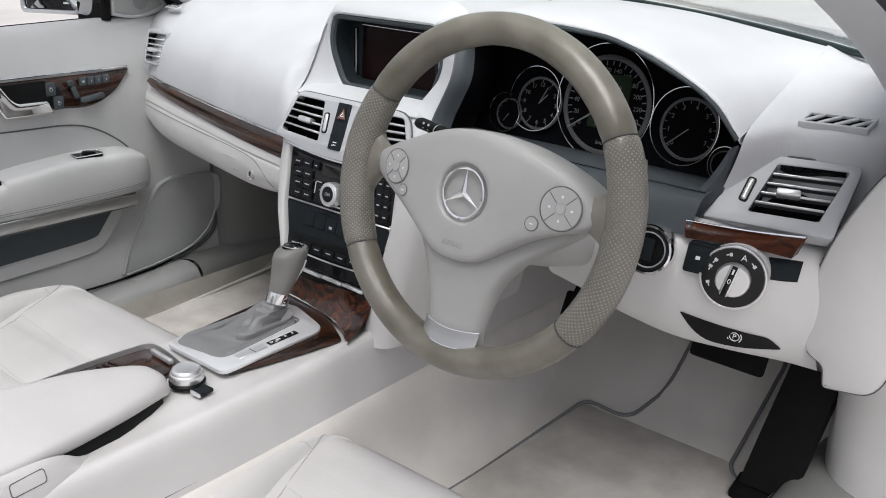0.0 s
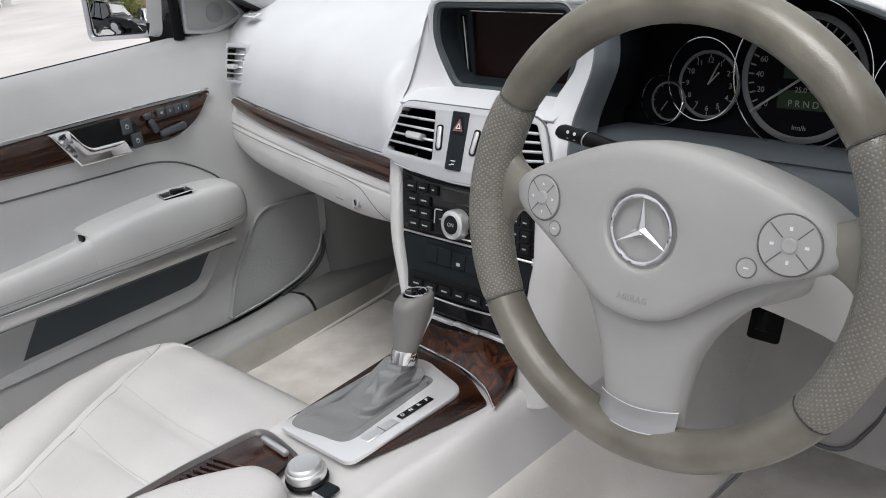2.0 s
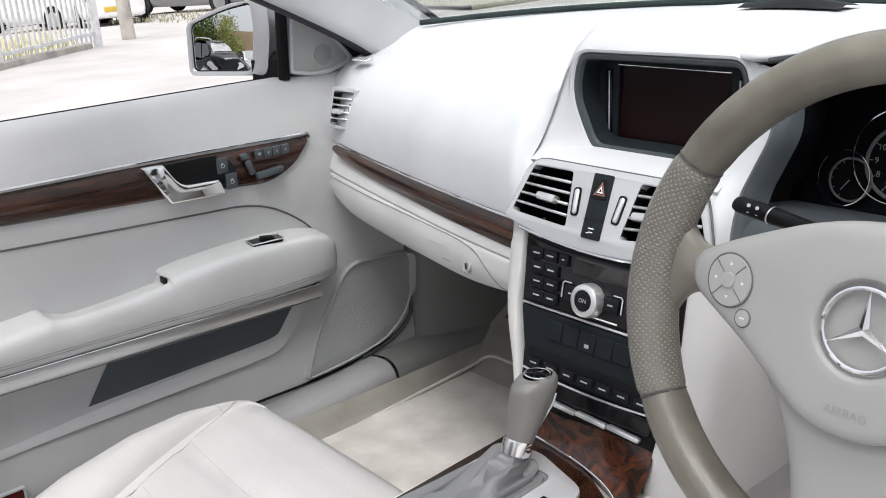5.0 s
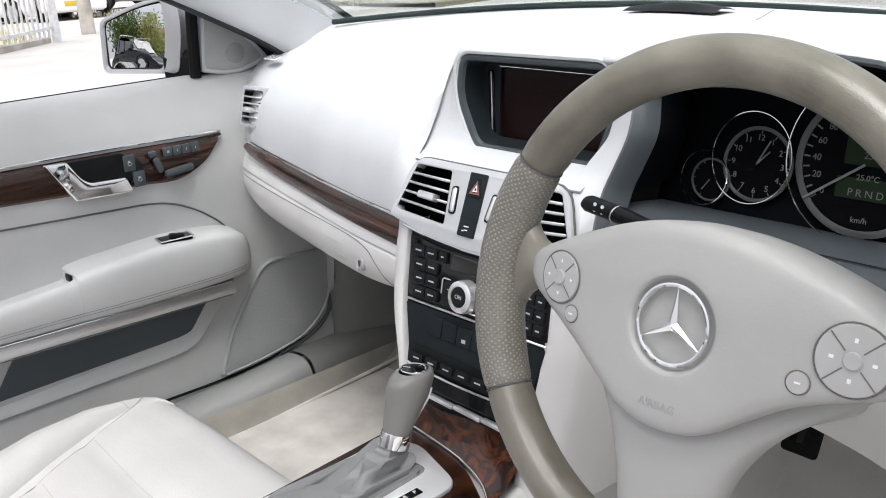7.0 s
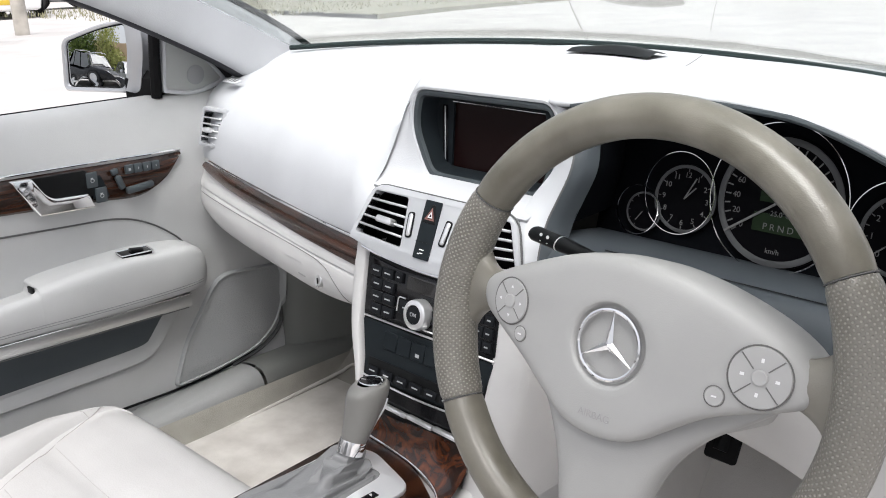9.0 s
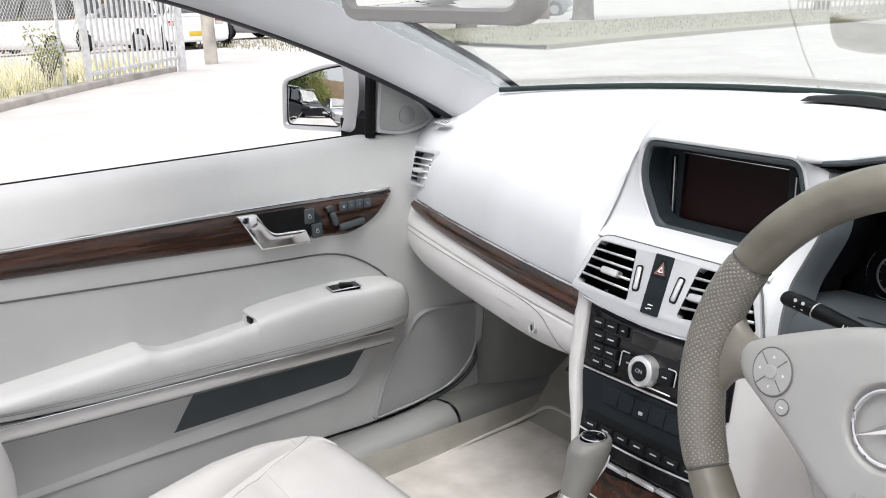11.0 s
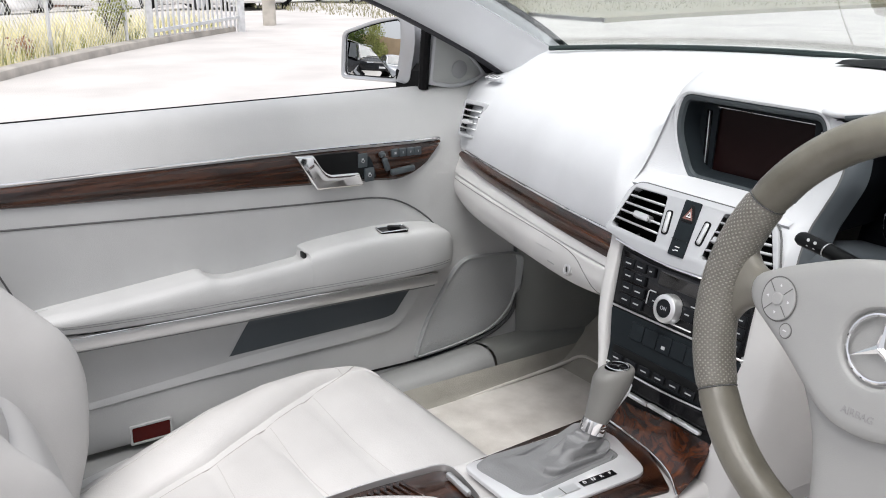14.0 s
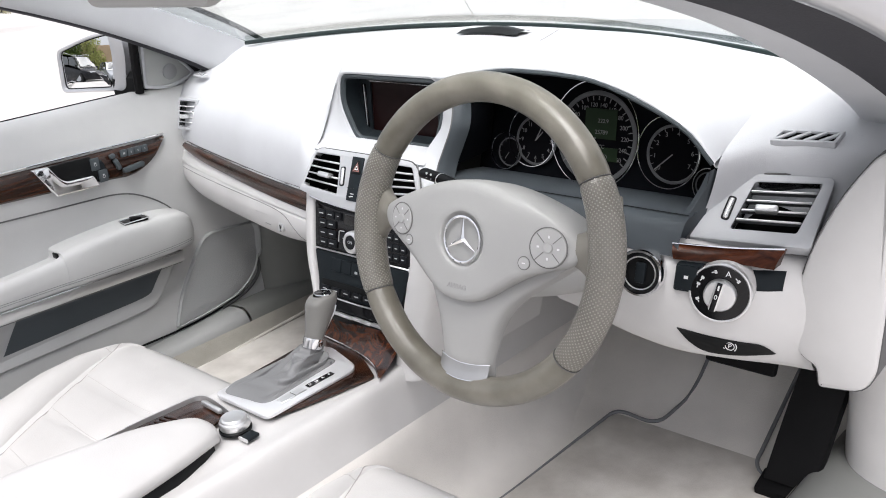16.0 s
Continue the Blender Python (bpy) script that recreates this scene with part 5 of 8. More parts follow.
part("surround_gap", sweep([RV @ Vector((u, v, -0.004)) for u, v in ((-0.072, -0.078), (-0.045, -0.03), (-0.026, 0.008), (-0.008, 0.016), (0.04, 0.016), (0.098, 0.015))], 0.0012, 6), SEAM, sv)
# passenger's side outlet: small slatted opening at the dashboard's end
LV = frame_of((-0.648, 0.299, 0.802), (1, 0.04, 0), (0, 0.18, 1))
lc = [(-0.024, 0.027), (0.028, 0.027), (0.013, -0.028), (-0.031, -0.028)]
lv = part("side_vent", plate(rounded([(-0.038, -0.034), (0.024, -0.034), (0.040, 0.034), (-0.030, 0.034)], 0.005), [rounded(lc[::-1], 0.003)], 0.020, 0.001, LV), VENTGREY, dashboard, "small side vent with slats")
louvre(lv, LV, lc, 4, True, 0.45)
thumbwheel(lv, LV, 0.0225, -0.006, 0, 0.026)
# defrost slots
DM = frame_of((0.6465, 0.3345, 0.8685), (0.98, 0.22, 0.0), (-0.16, 0.92, 0.36))
quad = [(-0.043, -0.0125), (0.033, -0.0125), (0.041, 0.0125), (-0.034, 0.0125)]
ds = part("defrost_slot", plate(rounded(quad, 0.002), [[(q[0] * 0.90, q[1] * 0.70) for q in quad][::-1]], 0.010, 0.0010, DM @ Matrix.Translation((0, 0, 0.0035))), PAD, dashboard)
part("slot_floor", plate([(q[0] * 0.93, q[1] * 0.80) for q in quad], (), 0.001, 0.0002, DM @ Matrix.Translation((0, 0, 0.0002))), VOID, ds)
for i in range(4):
    part("slot_rib", box(0.0045, 0.030, 0.004, 0.001, m=DM @ Matrix.Translation((-0.028 + 0.018 * i, 0, 0.0014)) @ Matrix.Rotation(radians(-52), 4, "Z"), seg=1), PAD, ds)
DL = frame_of((-0.655, 0.352, 0.874), (0.98, -0.15, 0.02), (0.1, 1, 0.2))
ds = part("defrost_slot", box(0.045, 0.016, 0.003, 0.001, m=DL, seg=1), PAD, dashboard)
for i in range(4):
    part("slot_rib", box(0.0035, 0.012, 0.0034, m=DL @ Matrix.Translation((-0.015 + 0.010 * i, 0, 0.0004)) @ Matrix.Rotation(radians(25), 4, "Z")), SEAM, ds)
# sun sensor strip at the glass and the seam across the deck
deck_tree = tree_of(panel_of("upper_pad"), panel_of("passenger_pad"), panel_of("side_pad"))
rows = []
for k in np.linspace(0, 1, 9):
    rows.append([(0.020 + 0.066 * (2 * k - 1), 0.497 + 0.016 * j - 0.010 * (2 * k - 1) ** 2, 0.955 + 0.006 * math.sin(math.pi * max(0.06, min(0.94, k))) * (1 if 0 < j < 3 else 0) - 0.003 * (j in (0, 3))) for j in range(4)])
part("sensor_strip", skin(rows), BLACK, dashboard, "narrow black sensor strip")
draped_seam("deck_seam", deck_tree, [(0.150, 0.47, 1), (0.140, 0.50, 1), (0.125, 0.54, 1), (0.11, 0.58, 1)], (0, 0, -1), 0.0004, dashboard)

# switches right of the column
KM = frame_of((0.615, 0.186, 0.718), (0.096, 0.020, -0.010), (0, -0.02, 0.12))
low_tree = tree_of(panel_of("lower_panel"))


def on_panel(u, v):
    p = KM @ Vector((u, v, 0.08))
    d = (KM.to_3x3() @ Vector((0, 0, -1))).normalized()
    hit, n, _, _ = low_tree.ray_cast(p, d)
    return (hit - p).length - 0.08 if hit else 0.0


SW = frame_of((0.615, 0.184, 0.720), (0.96, 0.28, -0.06), (-0.06, 0.10, 0.99))
part("switch_boss", lathe([(0.0380, -0.040), (0.0368, -0.012), (0.0366, -0.0045), (0.0355, -0.0040)], 48, SW @ Matrix.Translation((-0.006, -0.008, 0))), CREAM, dashboard)
light = part("light_switch", lathe([(0.0372, -0.006), (0.0370, -0.0006), (0.0363, 0.0006), (0.0350, 0.0008), (0.0342, 0.0002)], 56, SW @ Matrix.Translation((-0.006, -0.008, 0))), SILVER, dashboard, "rotary headlamp switch with silver ring")
part("switch_face", lathe([(0.0340, -0.004), (0.0338, 0.0010), (0.001, 0.0014)], 48, SW @ Matrix.Translation((-0.006, -0.008, 0))), GLOSS, light)
kq = SW @ Matrix.Translation((-0.005, -0.009, 0.0012))
part("knob", lathe([(0.0195, 0), (0.0190, 0.008), (0.0175, 0.0100), (0.001, 0.0103)], 40, kq), SILVER, light)
kb = kq @ Matrix.Rotation(radians(-12), 4, "Z")
part("knob_bar", box(0.0105, 0.038, 0.014, 0.003, m=kb @ Matrix.Translation((-0.003, 0, 0.0085))), SILVER, light)
part("knob_inlay", box(0.0062, 0.037, 0.002, 0.0008, m=kb @ Matrix.Translation((-0.003, 0, 0.0152))), GLOSS, light)
part("knob_mark", box(0.002, 0.006, 0.0006, m=kb @ Matrix.Translation((-0.003, 0.012, 0.0164))), WHITE, light)
part("knob_mark", text_bm("0", 0.008, kb @ Matrix.Translation((-0.003, 0, 0.0164)), 0.0002), WHITE, light)
for a, s in ((72, "A"),):
    part("switch_word", text_bm(s, 0.010, SW @ Matrix.Translation((-0.006 + 0.0262 * math.cos(radians(a)), -0.008 + 0.0262 * math.sin(radians(a)), 0.0018)), 0.0002), WHITE, light)
for a in (108, 145, 45, 165, 205):
    q = SW @ Matrix.Translation((-0.006 + 0.0270 * math.cos(radians(a)), -0.008 + 0.0270 * math.sin(radians(a)), 0.0018)) @ Matrix.Rotation(radians(a - 90), 4, "Z")
    part("symbol_mark", box(0.0062, 0.0012, 0.0005, m=q), WHITE, light)
    part("symbol_mark", box(0.0030, 0.0040, 0.0005, m=q @ Matrix.Translation((0.002, 0, 0))), WHITE, light)
m = SW @ Matrix.Translation((0, 0, -0.006))
sw = part("switch_plate", plate(rounded([(-0.062, -0.013), (0.0, -0.013), (0.0, 0.022), (-0.060, 0.022)], 0.004), (), 0.012, 0.001, m @ Matrix.Translation((0, 0, 0.004))), DARKGREY, dashboard, "slate switch plate")
part("fog_switch", box(0.026, 0.030, 0.004, 0.0015, m=m @ Matrix.Translation((-0.047, 0.0045, 0.005))), DARKGREY, sw)
part("symbol_mark", box(0.005, 0.004, 0.0004, m=m @ Matrix.Translation((-0.047, 0.006, 0.0071))), WHITE, sw)
facing = (SW.to_3x3() @ Vector((0, 0, -1))).normalized()
part("switch_plate", draped_strip(low_tree, [SW @ Vector((u, v, 0)) for u, v in ((0.024, 0.020), (0.042, 0.020), (0.062, 0.019))], [SW @ Vector((u, v, 0)) for u, v in ((0.024, -0.014), (0.042, -0.015), (0.060, -0.014))], facing, 0.0022, 0.0004, 5, 5), DARKGREY, dashboard, "blank slate switch plate")
IG = frame_of((0.514, 0.163, 0.727), (0.985, 0.13, -0.06), (-0.02, 0.20, 0.98)) @ Matrix.Translation((0, 0, 0.003))
ign = part("ignition_lock", lathe([(0.0300, -0.02), (0.0300, 0.002), (0.0285, 0.005), (0.0262, 0.0055), (0.0255, 0.003), (0.0252, -0.014)], 48, IG), CHROME, dashboard, "chrome-ringed ignition lock")
part("lock_face", lathe([(0.0258, -0.004), (0.0254, 0.003), (0.0225, 0.0042), (0.0205, 0.002), (0.0185, -0.002), (0.001, -0.002)], 40, IG), BLACK, ign)
part("lock_ring", sweep([IG @ Vector((0.0205 * math.cos(a), 0.0205 * math.sin(a), 0.003)) for a in np.linspace(0, 2 * math.pi, 40, endpoint=False)], 0.0009, 6, raw=True, closed=True), SILVER, ign)
part("key_slot", box(0.013, 0.026, 0.006, 0.002, m=IG @ Matrix.Translation((0, 0, 0))), DARKGREY, ign)
# parking brake recess with its symbol
pk = [(-0.056, -0.066), (0.0, -0.0775), (0.044, -0.0885), (0.061, -0.106), (0.02, -0.108), (-0.020, -0.104), (-0.038, -0.090)]
way = (KM.to_3x3() @ Vector((0, 0, -1))).normalized()
rr = rounded(pk, [0.004, 0.02, 0.008, 0.004, 0.02, 0.02, 0.02], 4)
c0 = np.mean(rr, axis=0)
rows = []
for k in (1.0, 0.94, 0.6, 0.1):
    rows.append(drape(low_tree, [KM @ Vector((c0[0] + (p[0] - c0[0]) * k, c0[1] + (p[1] - c0[1]) * k, 0)) for p in rr], way, 0.0012 if k == 1 else 0.003))
pb = part("brake_handle", skin(rows, close_v=True, caps=True), BLACK, dashboard, "black parking brake release handle")
q0 = drape(low_tree, [KM @ Vector((0.009, -0.0875, 0))], way, 0.0045)[0]
PQ = KM.copy()
PQ.translation = q0
part("brake_mark", text_bm("P", 0.009, PQ, 0.0002), WHITE, pb)
part("brake_mark", sweep([PQ @ Vector((0.0055 * math.cos(a), 0.0055 * math.sin(a), 0)) for a in np.linspace(0, 2 * math.pi, 24, endpoint=False)], 0.0006, 5, raw=True, closed=True), WHITE, pb)
for s in (-1, 1):
    part("brake_mark", sweep([PQ @ Vector((s * 0.0082 * math.cos(a), 0.0082 * math.sin(a), 0)) for a in np.linspace(-0.7, 0.7, 8)], 0.0007, 5, raw=True), WHITE, pb)

# glove box lock, grip recess and lid outline
gt = tree_of(glove, panel_of("trim_carrier"))
gy = (0, 1, -0.1)
p0 = drape(gt, [(-0.226, 0.2, 0.6575)], gy, 0.001)[0]
part("lock", lathe([(0.0095, -0.004), (0.0095, 0.0015), (0.008, 0.0022), (0.0055, 0.0015), (0.001, 0.0012)], 24, frame_of(p0, (1, -0.25, 0), (0, 0.3, 1))), SILVER, glove, "round chrome lock")
part("lock_core", box(0.0016, 0.008, 0.002, m=frame_of(p0 + Vector((0, -0.002, 0)), (1, -0.25, 0), (0, 0.3, 1)) @ Matrix.Rotation(0.6, 4, "Z")), BLACK, glove)
# The recess takes a darker grey than the cream lid to show shade.
rows = [drape(gt, [(-0.330, 0.2, 0.6695), (-0.312, 0.2, 0.6700), (-0.292, 0.2, 0.6705), (-0.276, 0.2, 0.6705)], gy, 0.0010), drape(gt, [(-0.318, 0.2, 0.664), (-0.303, 0.2, 0.664), (-0.288, 0.2, 0.664), (-0.274, 0.2, 0.664)], gy, -0.006), drape(gt, [(-0.292, 0.2, 0.650), (-0.285, 0.2, 0.650), (-0.278, 0.2, 0.650), (-0.270, 0.2, 0.650)], gy, 0.0010)]
part("grip_recess", skin(rows), SILLGREY, glove, "grip recess with shade in its grey colour")
draped_seam("lid_gap", gt, [(-0.15, 0.2, 0.640), (-0.185, 0.2, 0.668), (-0.22, 0.2, 0.684), (-0.30, 0.2, 0.689), (-0.50, 0.2, 0.690), (-0.70, 0.2, 0.692)], gy, 0.0005, glove)


# ---- passenger door details ----
door_panel = next(o for o in door.children if o.name.startswith("panel"))
armrest = next(o for o in door.children if o.name.startswith("armrest"))
dtree = tree_of(door_panel)
IN = (-1, 0, 0)


def yz(pts, x=-0.70):
    return [(x, y, z) for y, z in pts]


top = yz([(-0.592, 0.772), (-0.45, 0.7715), (-0.25, 0.770), (-0.05, 0.768), (0.10, 0.765), (0.20, 0.762), (0.250, 0.761), (0.264, 0.760)])
low = yz([(-0.575, 0.744), (-0.45, 0.734), (-0.25, 0.722), (-0.05, 0.709), (0.10, 0.699), (0.178, 0.694), (0.225, 0.715), (0.258, 0.752)])
wood = part("wood_strip", draped_strip(dtree, top, low, IN, 0.004, 0.005, 8, 9), WOOD, door, "glossy dark walnut door trim")
part("bright_edge", sweep(drape(dtree, catmull(yz([(p[1], p[2] + 0.003) for p in top]), 6), IN, 0.004), 0.0022, 8, raw=True), CHROME, wood)
# handle in its black cup
DP = frame_of((-0.690, 0, 0), (0, 1, 0), (0.02, 0, 1))
DP.translation = Vector((-0.690 - 0.02 * 0.73, 0, 0))
part("handle_cup", plate(rounded([(-0.008, 0.763), (0.088, 0.7605), (0.098, 0.716), (0.018, 0.722)][::-1], 0.006), (), 0.008, 0.001, DP), BLACK, door, "black door handle cup")
hq = rounded([(-0.036, 0.7655), (-0.002, 0.7645), (0.014, 0.738), (0.026, 0.7275), (0.084, 0.7245), (0.094, 0.699), (0.002, 0.7025)][::-1], [0.003, 0.004, 0.004, 0.02, 0.02, 0.004, 0.003])
handle = part("door_handle", plate(hq, (), 0.012, 0.0035, DP @ Matrix.Translation((0, 0, 0.007))), CHROME, door, "chrome inner door handle")
sp = part("switch_panel", draped_strip(dtree, yz([(0.078, 0.760), (0.092, 0.7595), (0.108, 0.759)]), yz([(0.098, 0.699), (0.111, 0.698), (0.126, 0.697)]), IN, 0.009, 0.003, 4, 5), DARKGREY, door, "slate switch panel beside the handle")


def on_door(y, z, out):
    p = drape(dtree, [(-0.70, y, z)], IN, out)[0]
    return frame_of(p, (0, 1, 0), (0.05, 0, 1))


BLUEKEY = material("slate_key", (0.060, 0.072, 0.080), 0.45, spec=0.35)
for y, z in ((0.0945, 0.743), (0.107, 0.716)):
    b = part("lock_button", box(0.019, 0.025, 0.005, 0.0015, m=on_door(y, z, 0.0125)), BLUEKEY, sp)
    part("lock_mark", sweep([on_door(y, z - 0.001, 0.0155) @ Vector((0.0030 * math.cos(a), 0.0026 * math.sin(a), 0)) for a in np.linspace(0, 2 * math.pi, 14, endpoint=False)], 0.0005, 5, raw=True, closed=True), PRINT, b)
    part("lock_mark", box(0.0040, 0.0030, 0.0004, m=on_door(y - 0.0005, z + 0.0025, 0.0153)), PRINT, b)
for i in range(4):
    b = part("memory_button", box(0.0148, 0.0150, 0.006, 0.0018, m=on_door(0.161 + 0.0160 * i, 0.7485 - 0.0004 * i, 0.012)), BLUEKEY, door, "small slate memory button")
    part("button_mark", box(0.004 if i == 0 else 0.0012, 0.004, 0.0004, m=on_door(0.161 + 0.0160 * i, 0.7485 - 0.0004 * i, 0.0152)), PRINT, b)
sa = part("seat_switch", box(0.011, 0.026, 0.010, 0.004, m=on_door(0.1405, 0.731, 0.015) @ Matrix.Rotation(radians(20), 4, "Z")), BLUEKEY, door, "seat-shaped adjustment switch")
part("headrest_key", box(0.012, 0.010, 0.010, 0.003, m=on_door(0.1335, 0.7495, 0.015) @ Matrix.Rotation(radians(14), 4, "Z")), BLUEKEY, sa)
part("cushion_key", box(0.050, 0.0115, 0.012, 0.004, m=on_door(0.174, 0.7165, 0.016) @ Matrix.Rotation(radians(5), 4, "Z")), BLUEKEY, sa)
# insert panel outline, mouldings
seam_pts = yz([(-0.497, 0.603), (-0.520, 0.66), (-0.536, 0.700), (-0.528, 0.708), (-0.48, 0.706), (-0.30, 0.694), (-0.10, 0.681), (0.05, 0.672), (0.12, 0.668), (0.165, 0.658), (0.205, 0.638), (0.240, 0.612), (0.258, 0.593)])
draped_seam("insert_seam", dtree, seam_pts, IN, 0.0017, door)
# bright rail below the armrest and the map pocket
st = []
for y in (-0.455, -0.43, -0.28, -0.12, 0.06, 0.19, 0.232):
    zt, zl = rail_top(y), rail_top(y) - 0.0245
    st.append([(-0.712, y, zt), (-0.664, y, zt), (-0.6600, y, zt - 0.0015), (-0.6590, y, 0.5 * (zt + zl)), (-0.6600, y, zl + 0.0015), (-0.664, y, zl), (-0.712, y, zl - 0.004)])
rail = part("metal_rail", loft(st, 1, 4), material("brushed_rail", (0.56, 0.56, 0.56), 0.34, 0.85, vary=0.05), door, "brushed silver rail below the armrest")
part("rail_edge", sweep([(-0.6595, y, rail_top(y) - 0.0012) for y in np.linspace(-0.452, 0.232, 12)], 0.0013, 6, n=2), CHROME, rail)
part("rail_shadow", sweep([(-0.6610, y, rail_top(y) - 0.0255) for y in np.linspace(-0.452, 0.226, 12)], 0.0009, 6, n=2), SEAM, rail)
part("map_pocket", draped_strip(dtree, yz([(-0.112, 0.502), (0.0, 0.499), (0.12, 0.496), (0.228, 0.494)]), yz([(-0.176, 0.408), (-0.03, 0.411), (0.10, 0.413), (0.160, 0.416)]), IN, 0.003, -0.002, 6, 6), POCKET, door, "open slate map pocket")
ridge = yz([(-0.44, 0.388), (-0.25, 0.396), (-0.172, 0.3985), (-0.03, 0.4015), (0.10, 0.4045), (0.155, 0.409), (0.180, 0.424), (0.205, 0.452), (0.228, 0.484), (0.248, 0.520), (0.268, 0.552), (0.282, 0.578)])
rows = []
line_ = catmull(ridge, 6)
for i, q in enumerate(line_):
    d_ = line_[min(i + 1, len(line_) - 1)] - line_[max(i - 1, 0)]
    n_ = np.array((0, -d_[2], d_[1])) / np.linalg.norm(d_)
    wide = 0.4 + 0.6 * min(1.0, i / (0.35 * len(line_)))
    rows.append([Vector(tuple(h - n_ * o * wide)) + Vector((lift * wide, 0, 0)) for (o, lift), h in zip(((-0.024, -0.003), (-0.012, 0.0035), (-0.002, 0.0085), (0.005, 0.0085), (0.010, 0.002), (0.012, -0.006)), [np.array(drape(dtree, [q - n_ * o * wide], IN, 0)[0]) + n_ * o * wide for o in (-0.024, -0.012, -0.002, 0.005, 0.010, 0.012)])])
part("pocket_lip", skin(rows), DOORGREY, door, "moulded ridge along the map pocket")
# loudspeaker cover with a fine raised border
spk = rounded([(0.204, 0.331), (0.232, 0.398), (0.318, 0.517), (0.464, 0.503), (0.453, 0.402), (0.392, 0.353), (0.300, 0.337)], [0.010, 0.08, 0.035, 0.018, 0.07, 0.06, 0.05], 6)
c0 = np.mean(spk, axis=0)
rows = []
for k, lift in ((1.02, -0.004), (1.01, 0.005), (1.0, 0.0085), (0.985, 0.0095), (0.970, 0.0085), (0.962, 0.0055), (0.94, 0.0060), (0.6, 0.0068), (0.05, 0.0070)):
    rows.append(drape(dtree, yz([(c0[0] + (q[0] - c0[0]) * k, c0[1] + (q[1] - c0[1]) * k) for q in spk]), IN, lift))
part("speaker_cover", skin(rows, close_v=True, caps=True), material("speaker_mesh_grey", (0.37, 0.38, 0.38), 0.6, grain=0.6, size=0.0022), door, "grey loudspeaker cover")
draped_seam("cover_seal", dtree, yz([(0.02, 0.3225), (0.10, 0.324), (0.20, 0.3225), (0.30, 0.328), (0.385, 0.343)]), IN, 0.0026, door, RUBBER)
EDGE = material("grey_rubber", (0.11, 0.115, 0.115), 0.7, spec=0.25, grain=0.2, size=0.002)
draped_seam("door_seal", dtree, yz([(0.33, 0.330), (0.40, 0.346), (0.447, 0.378), (0.4535, 0.43), (0.4540, 0.55)]), IN, 0.0048, door, EDGE)
# window switch on the armrest, stitch line
at = tree_of(armrest)
p = drape(at, [(-0.672, 0.142, 0.6)], (0, 0, -1), 0.002)[0]
wm = frame_of(p, (0.12, 1, 0), (-1, 0.12, 0.02))
ws = part("window_switch", plate(rounded([(-0.026, -0.014), (0.026, -0.014), (0.026, 0.014), (-0.026, 0.014)], 0.003), (), 0.006, 0.001, wm @ Matrix.Translation((0, 0, 0.002))), GLOSS, door, "black window switch in chrome surround")
part("switch_key", box(0.022, 0.015, 0.006, 0.002, m=wm @ Matrix.Translation((0.004, 0.001, 0.003)) @ Matrix.Rotation(radians(8), 4, "Y")), BLACK, ws)
part("switch_rim", sweep([wm @ Vector((q[0], q[1], 0.002)) for q in rounded([(-0.027, -0.015), (0.027, -0.015), (0.027, 0.015), (-0.027, 0.015)], 0.003)], 0.0010, 6, raw=True, closed=True), CHROME, ws)
ARMSEAM = material("armrest_seam", (0.26, 0.265, 0.265), 0.7)
for up in (0.014, 0.0185):
    part("stitch_line", sweep(drape(at, catmull([(-0.70, y, rail_top(y) + up) for y in (-0.44, -0.3, -0.1, 0.1, 0.2, 0.262)], 8), IN, 0.0), 0.0007, 6, raw=True), ARMSEAM, door)
# A black block stands for the shade inside the grip slot.
part("grip_slot", box(0.020, 0.004, 0.011, 0.0015, at=(-0.676, -0.0335, 0.5935)), BLACK, door)
# red reflector with pale frame, window seal line and rear edge
rm = on_door(-0.3145, 0.3225, 0.005)
rf = part("reflector_frame", plate(rounded([(-0.036, -0.018), (0.036, -0.018), (0.036, 0.018), (-0.036, 0.018)], 0.004), [rounded([(-0.032, 0.014), (0.032, 0.014), (0.032, -0.014), (-0.032, -0.014)], 0.003)], 0.006, 0.001, rm), DOORGREY, door)
part("reflector", box(0.064, 0.028, 0.004, 0.001, m=rm @ Matrix.Translation((0, 0, -0.003)), seg=1), RED, rf, "dark red door reflector")
part("window_seal", sweep([(-0.802, y, 0.8455) for y in (-0.66, -0.3, 0.1, 0.30)], 0.0032, 8), RUBBER, door)
part("outer_skin", loft([[(-0.803, y, 0.846), (-0.83, y, 0.844), (-0.86, y, 0.82), (-0.89, y, 0.70), (-0.895, y, 0.50), (-0.88, y, 0.32)] for y in (-0.66, 0.0, 0.48)], 2, 3), BODY, door)
part("edge_seal", sweep([(-0.79, -0.672, 0.852), (-0.745, -0.672, 0.845), (-0.722, -0.670, 0.79), (-0.715, -0.664, 0.70), (-0.716, -0.655, 0.58), (-0.716, -0.64, 0.45)], 0.010, 8), RUBBER, door)
part("latch_bracket", box(0.03, 0.012, 0.018, 0.003, at=(-0.775, -0.640, 0.858)), SILVER, door)
quarter = part("quarter_panel", loft([[(-0.80, y, 0.862), (-0.76, y, 0.868), (-0.74, y, 0.85), (-0.735, y, 0.70), (-0.735, y, 0.40)] for y in (-0.685, -0.85, -1.05)], 2, 3), DOORGREY)
tagged(quarter, "grey trim panel behind the door", "trim", kind="structure")
# Unseen wall added behind the seats to keep low sky light out.
rear = part("rear_bulkhead", loft([[(x, -1.05, 0.26), (x, -1.05, 0.60), (x, -1.06, 0.86), (x, -1.12, 0.88)] for x in (-0.76, 0, 0.76)], 1, 3), DOORGREY)
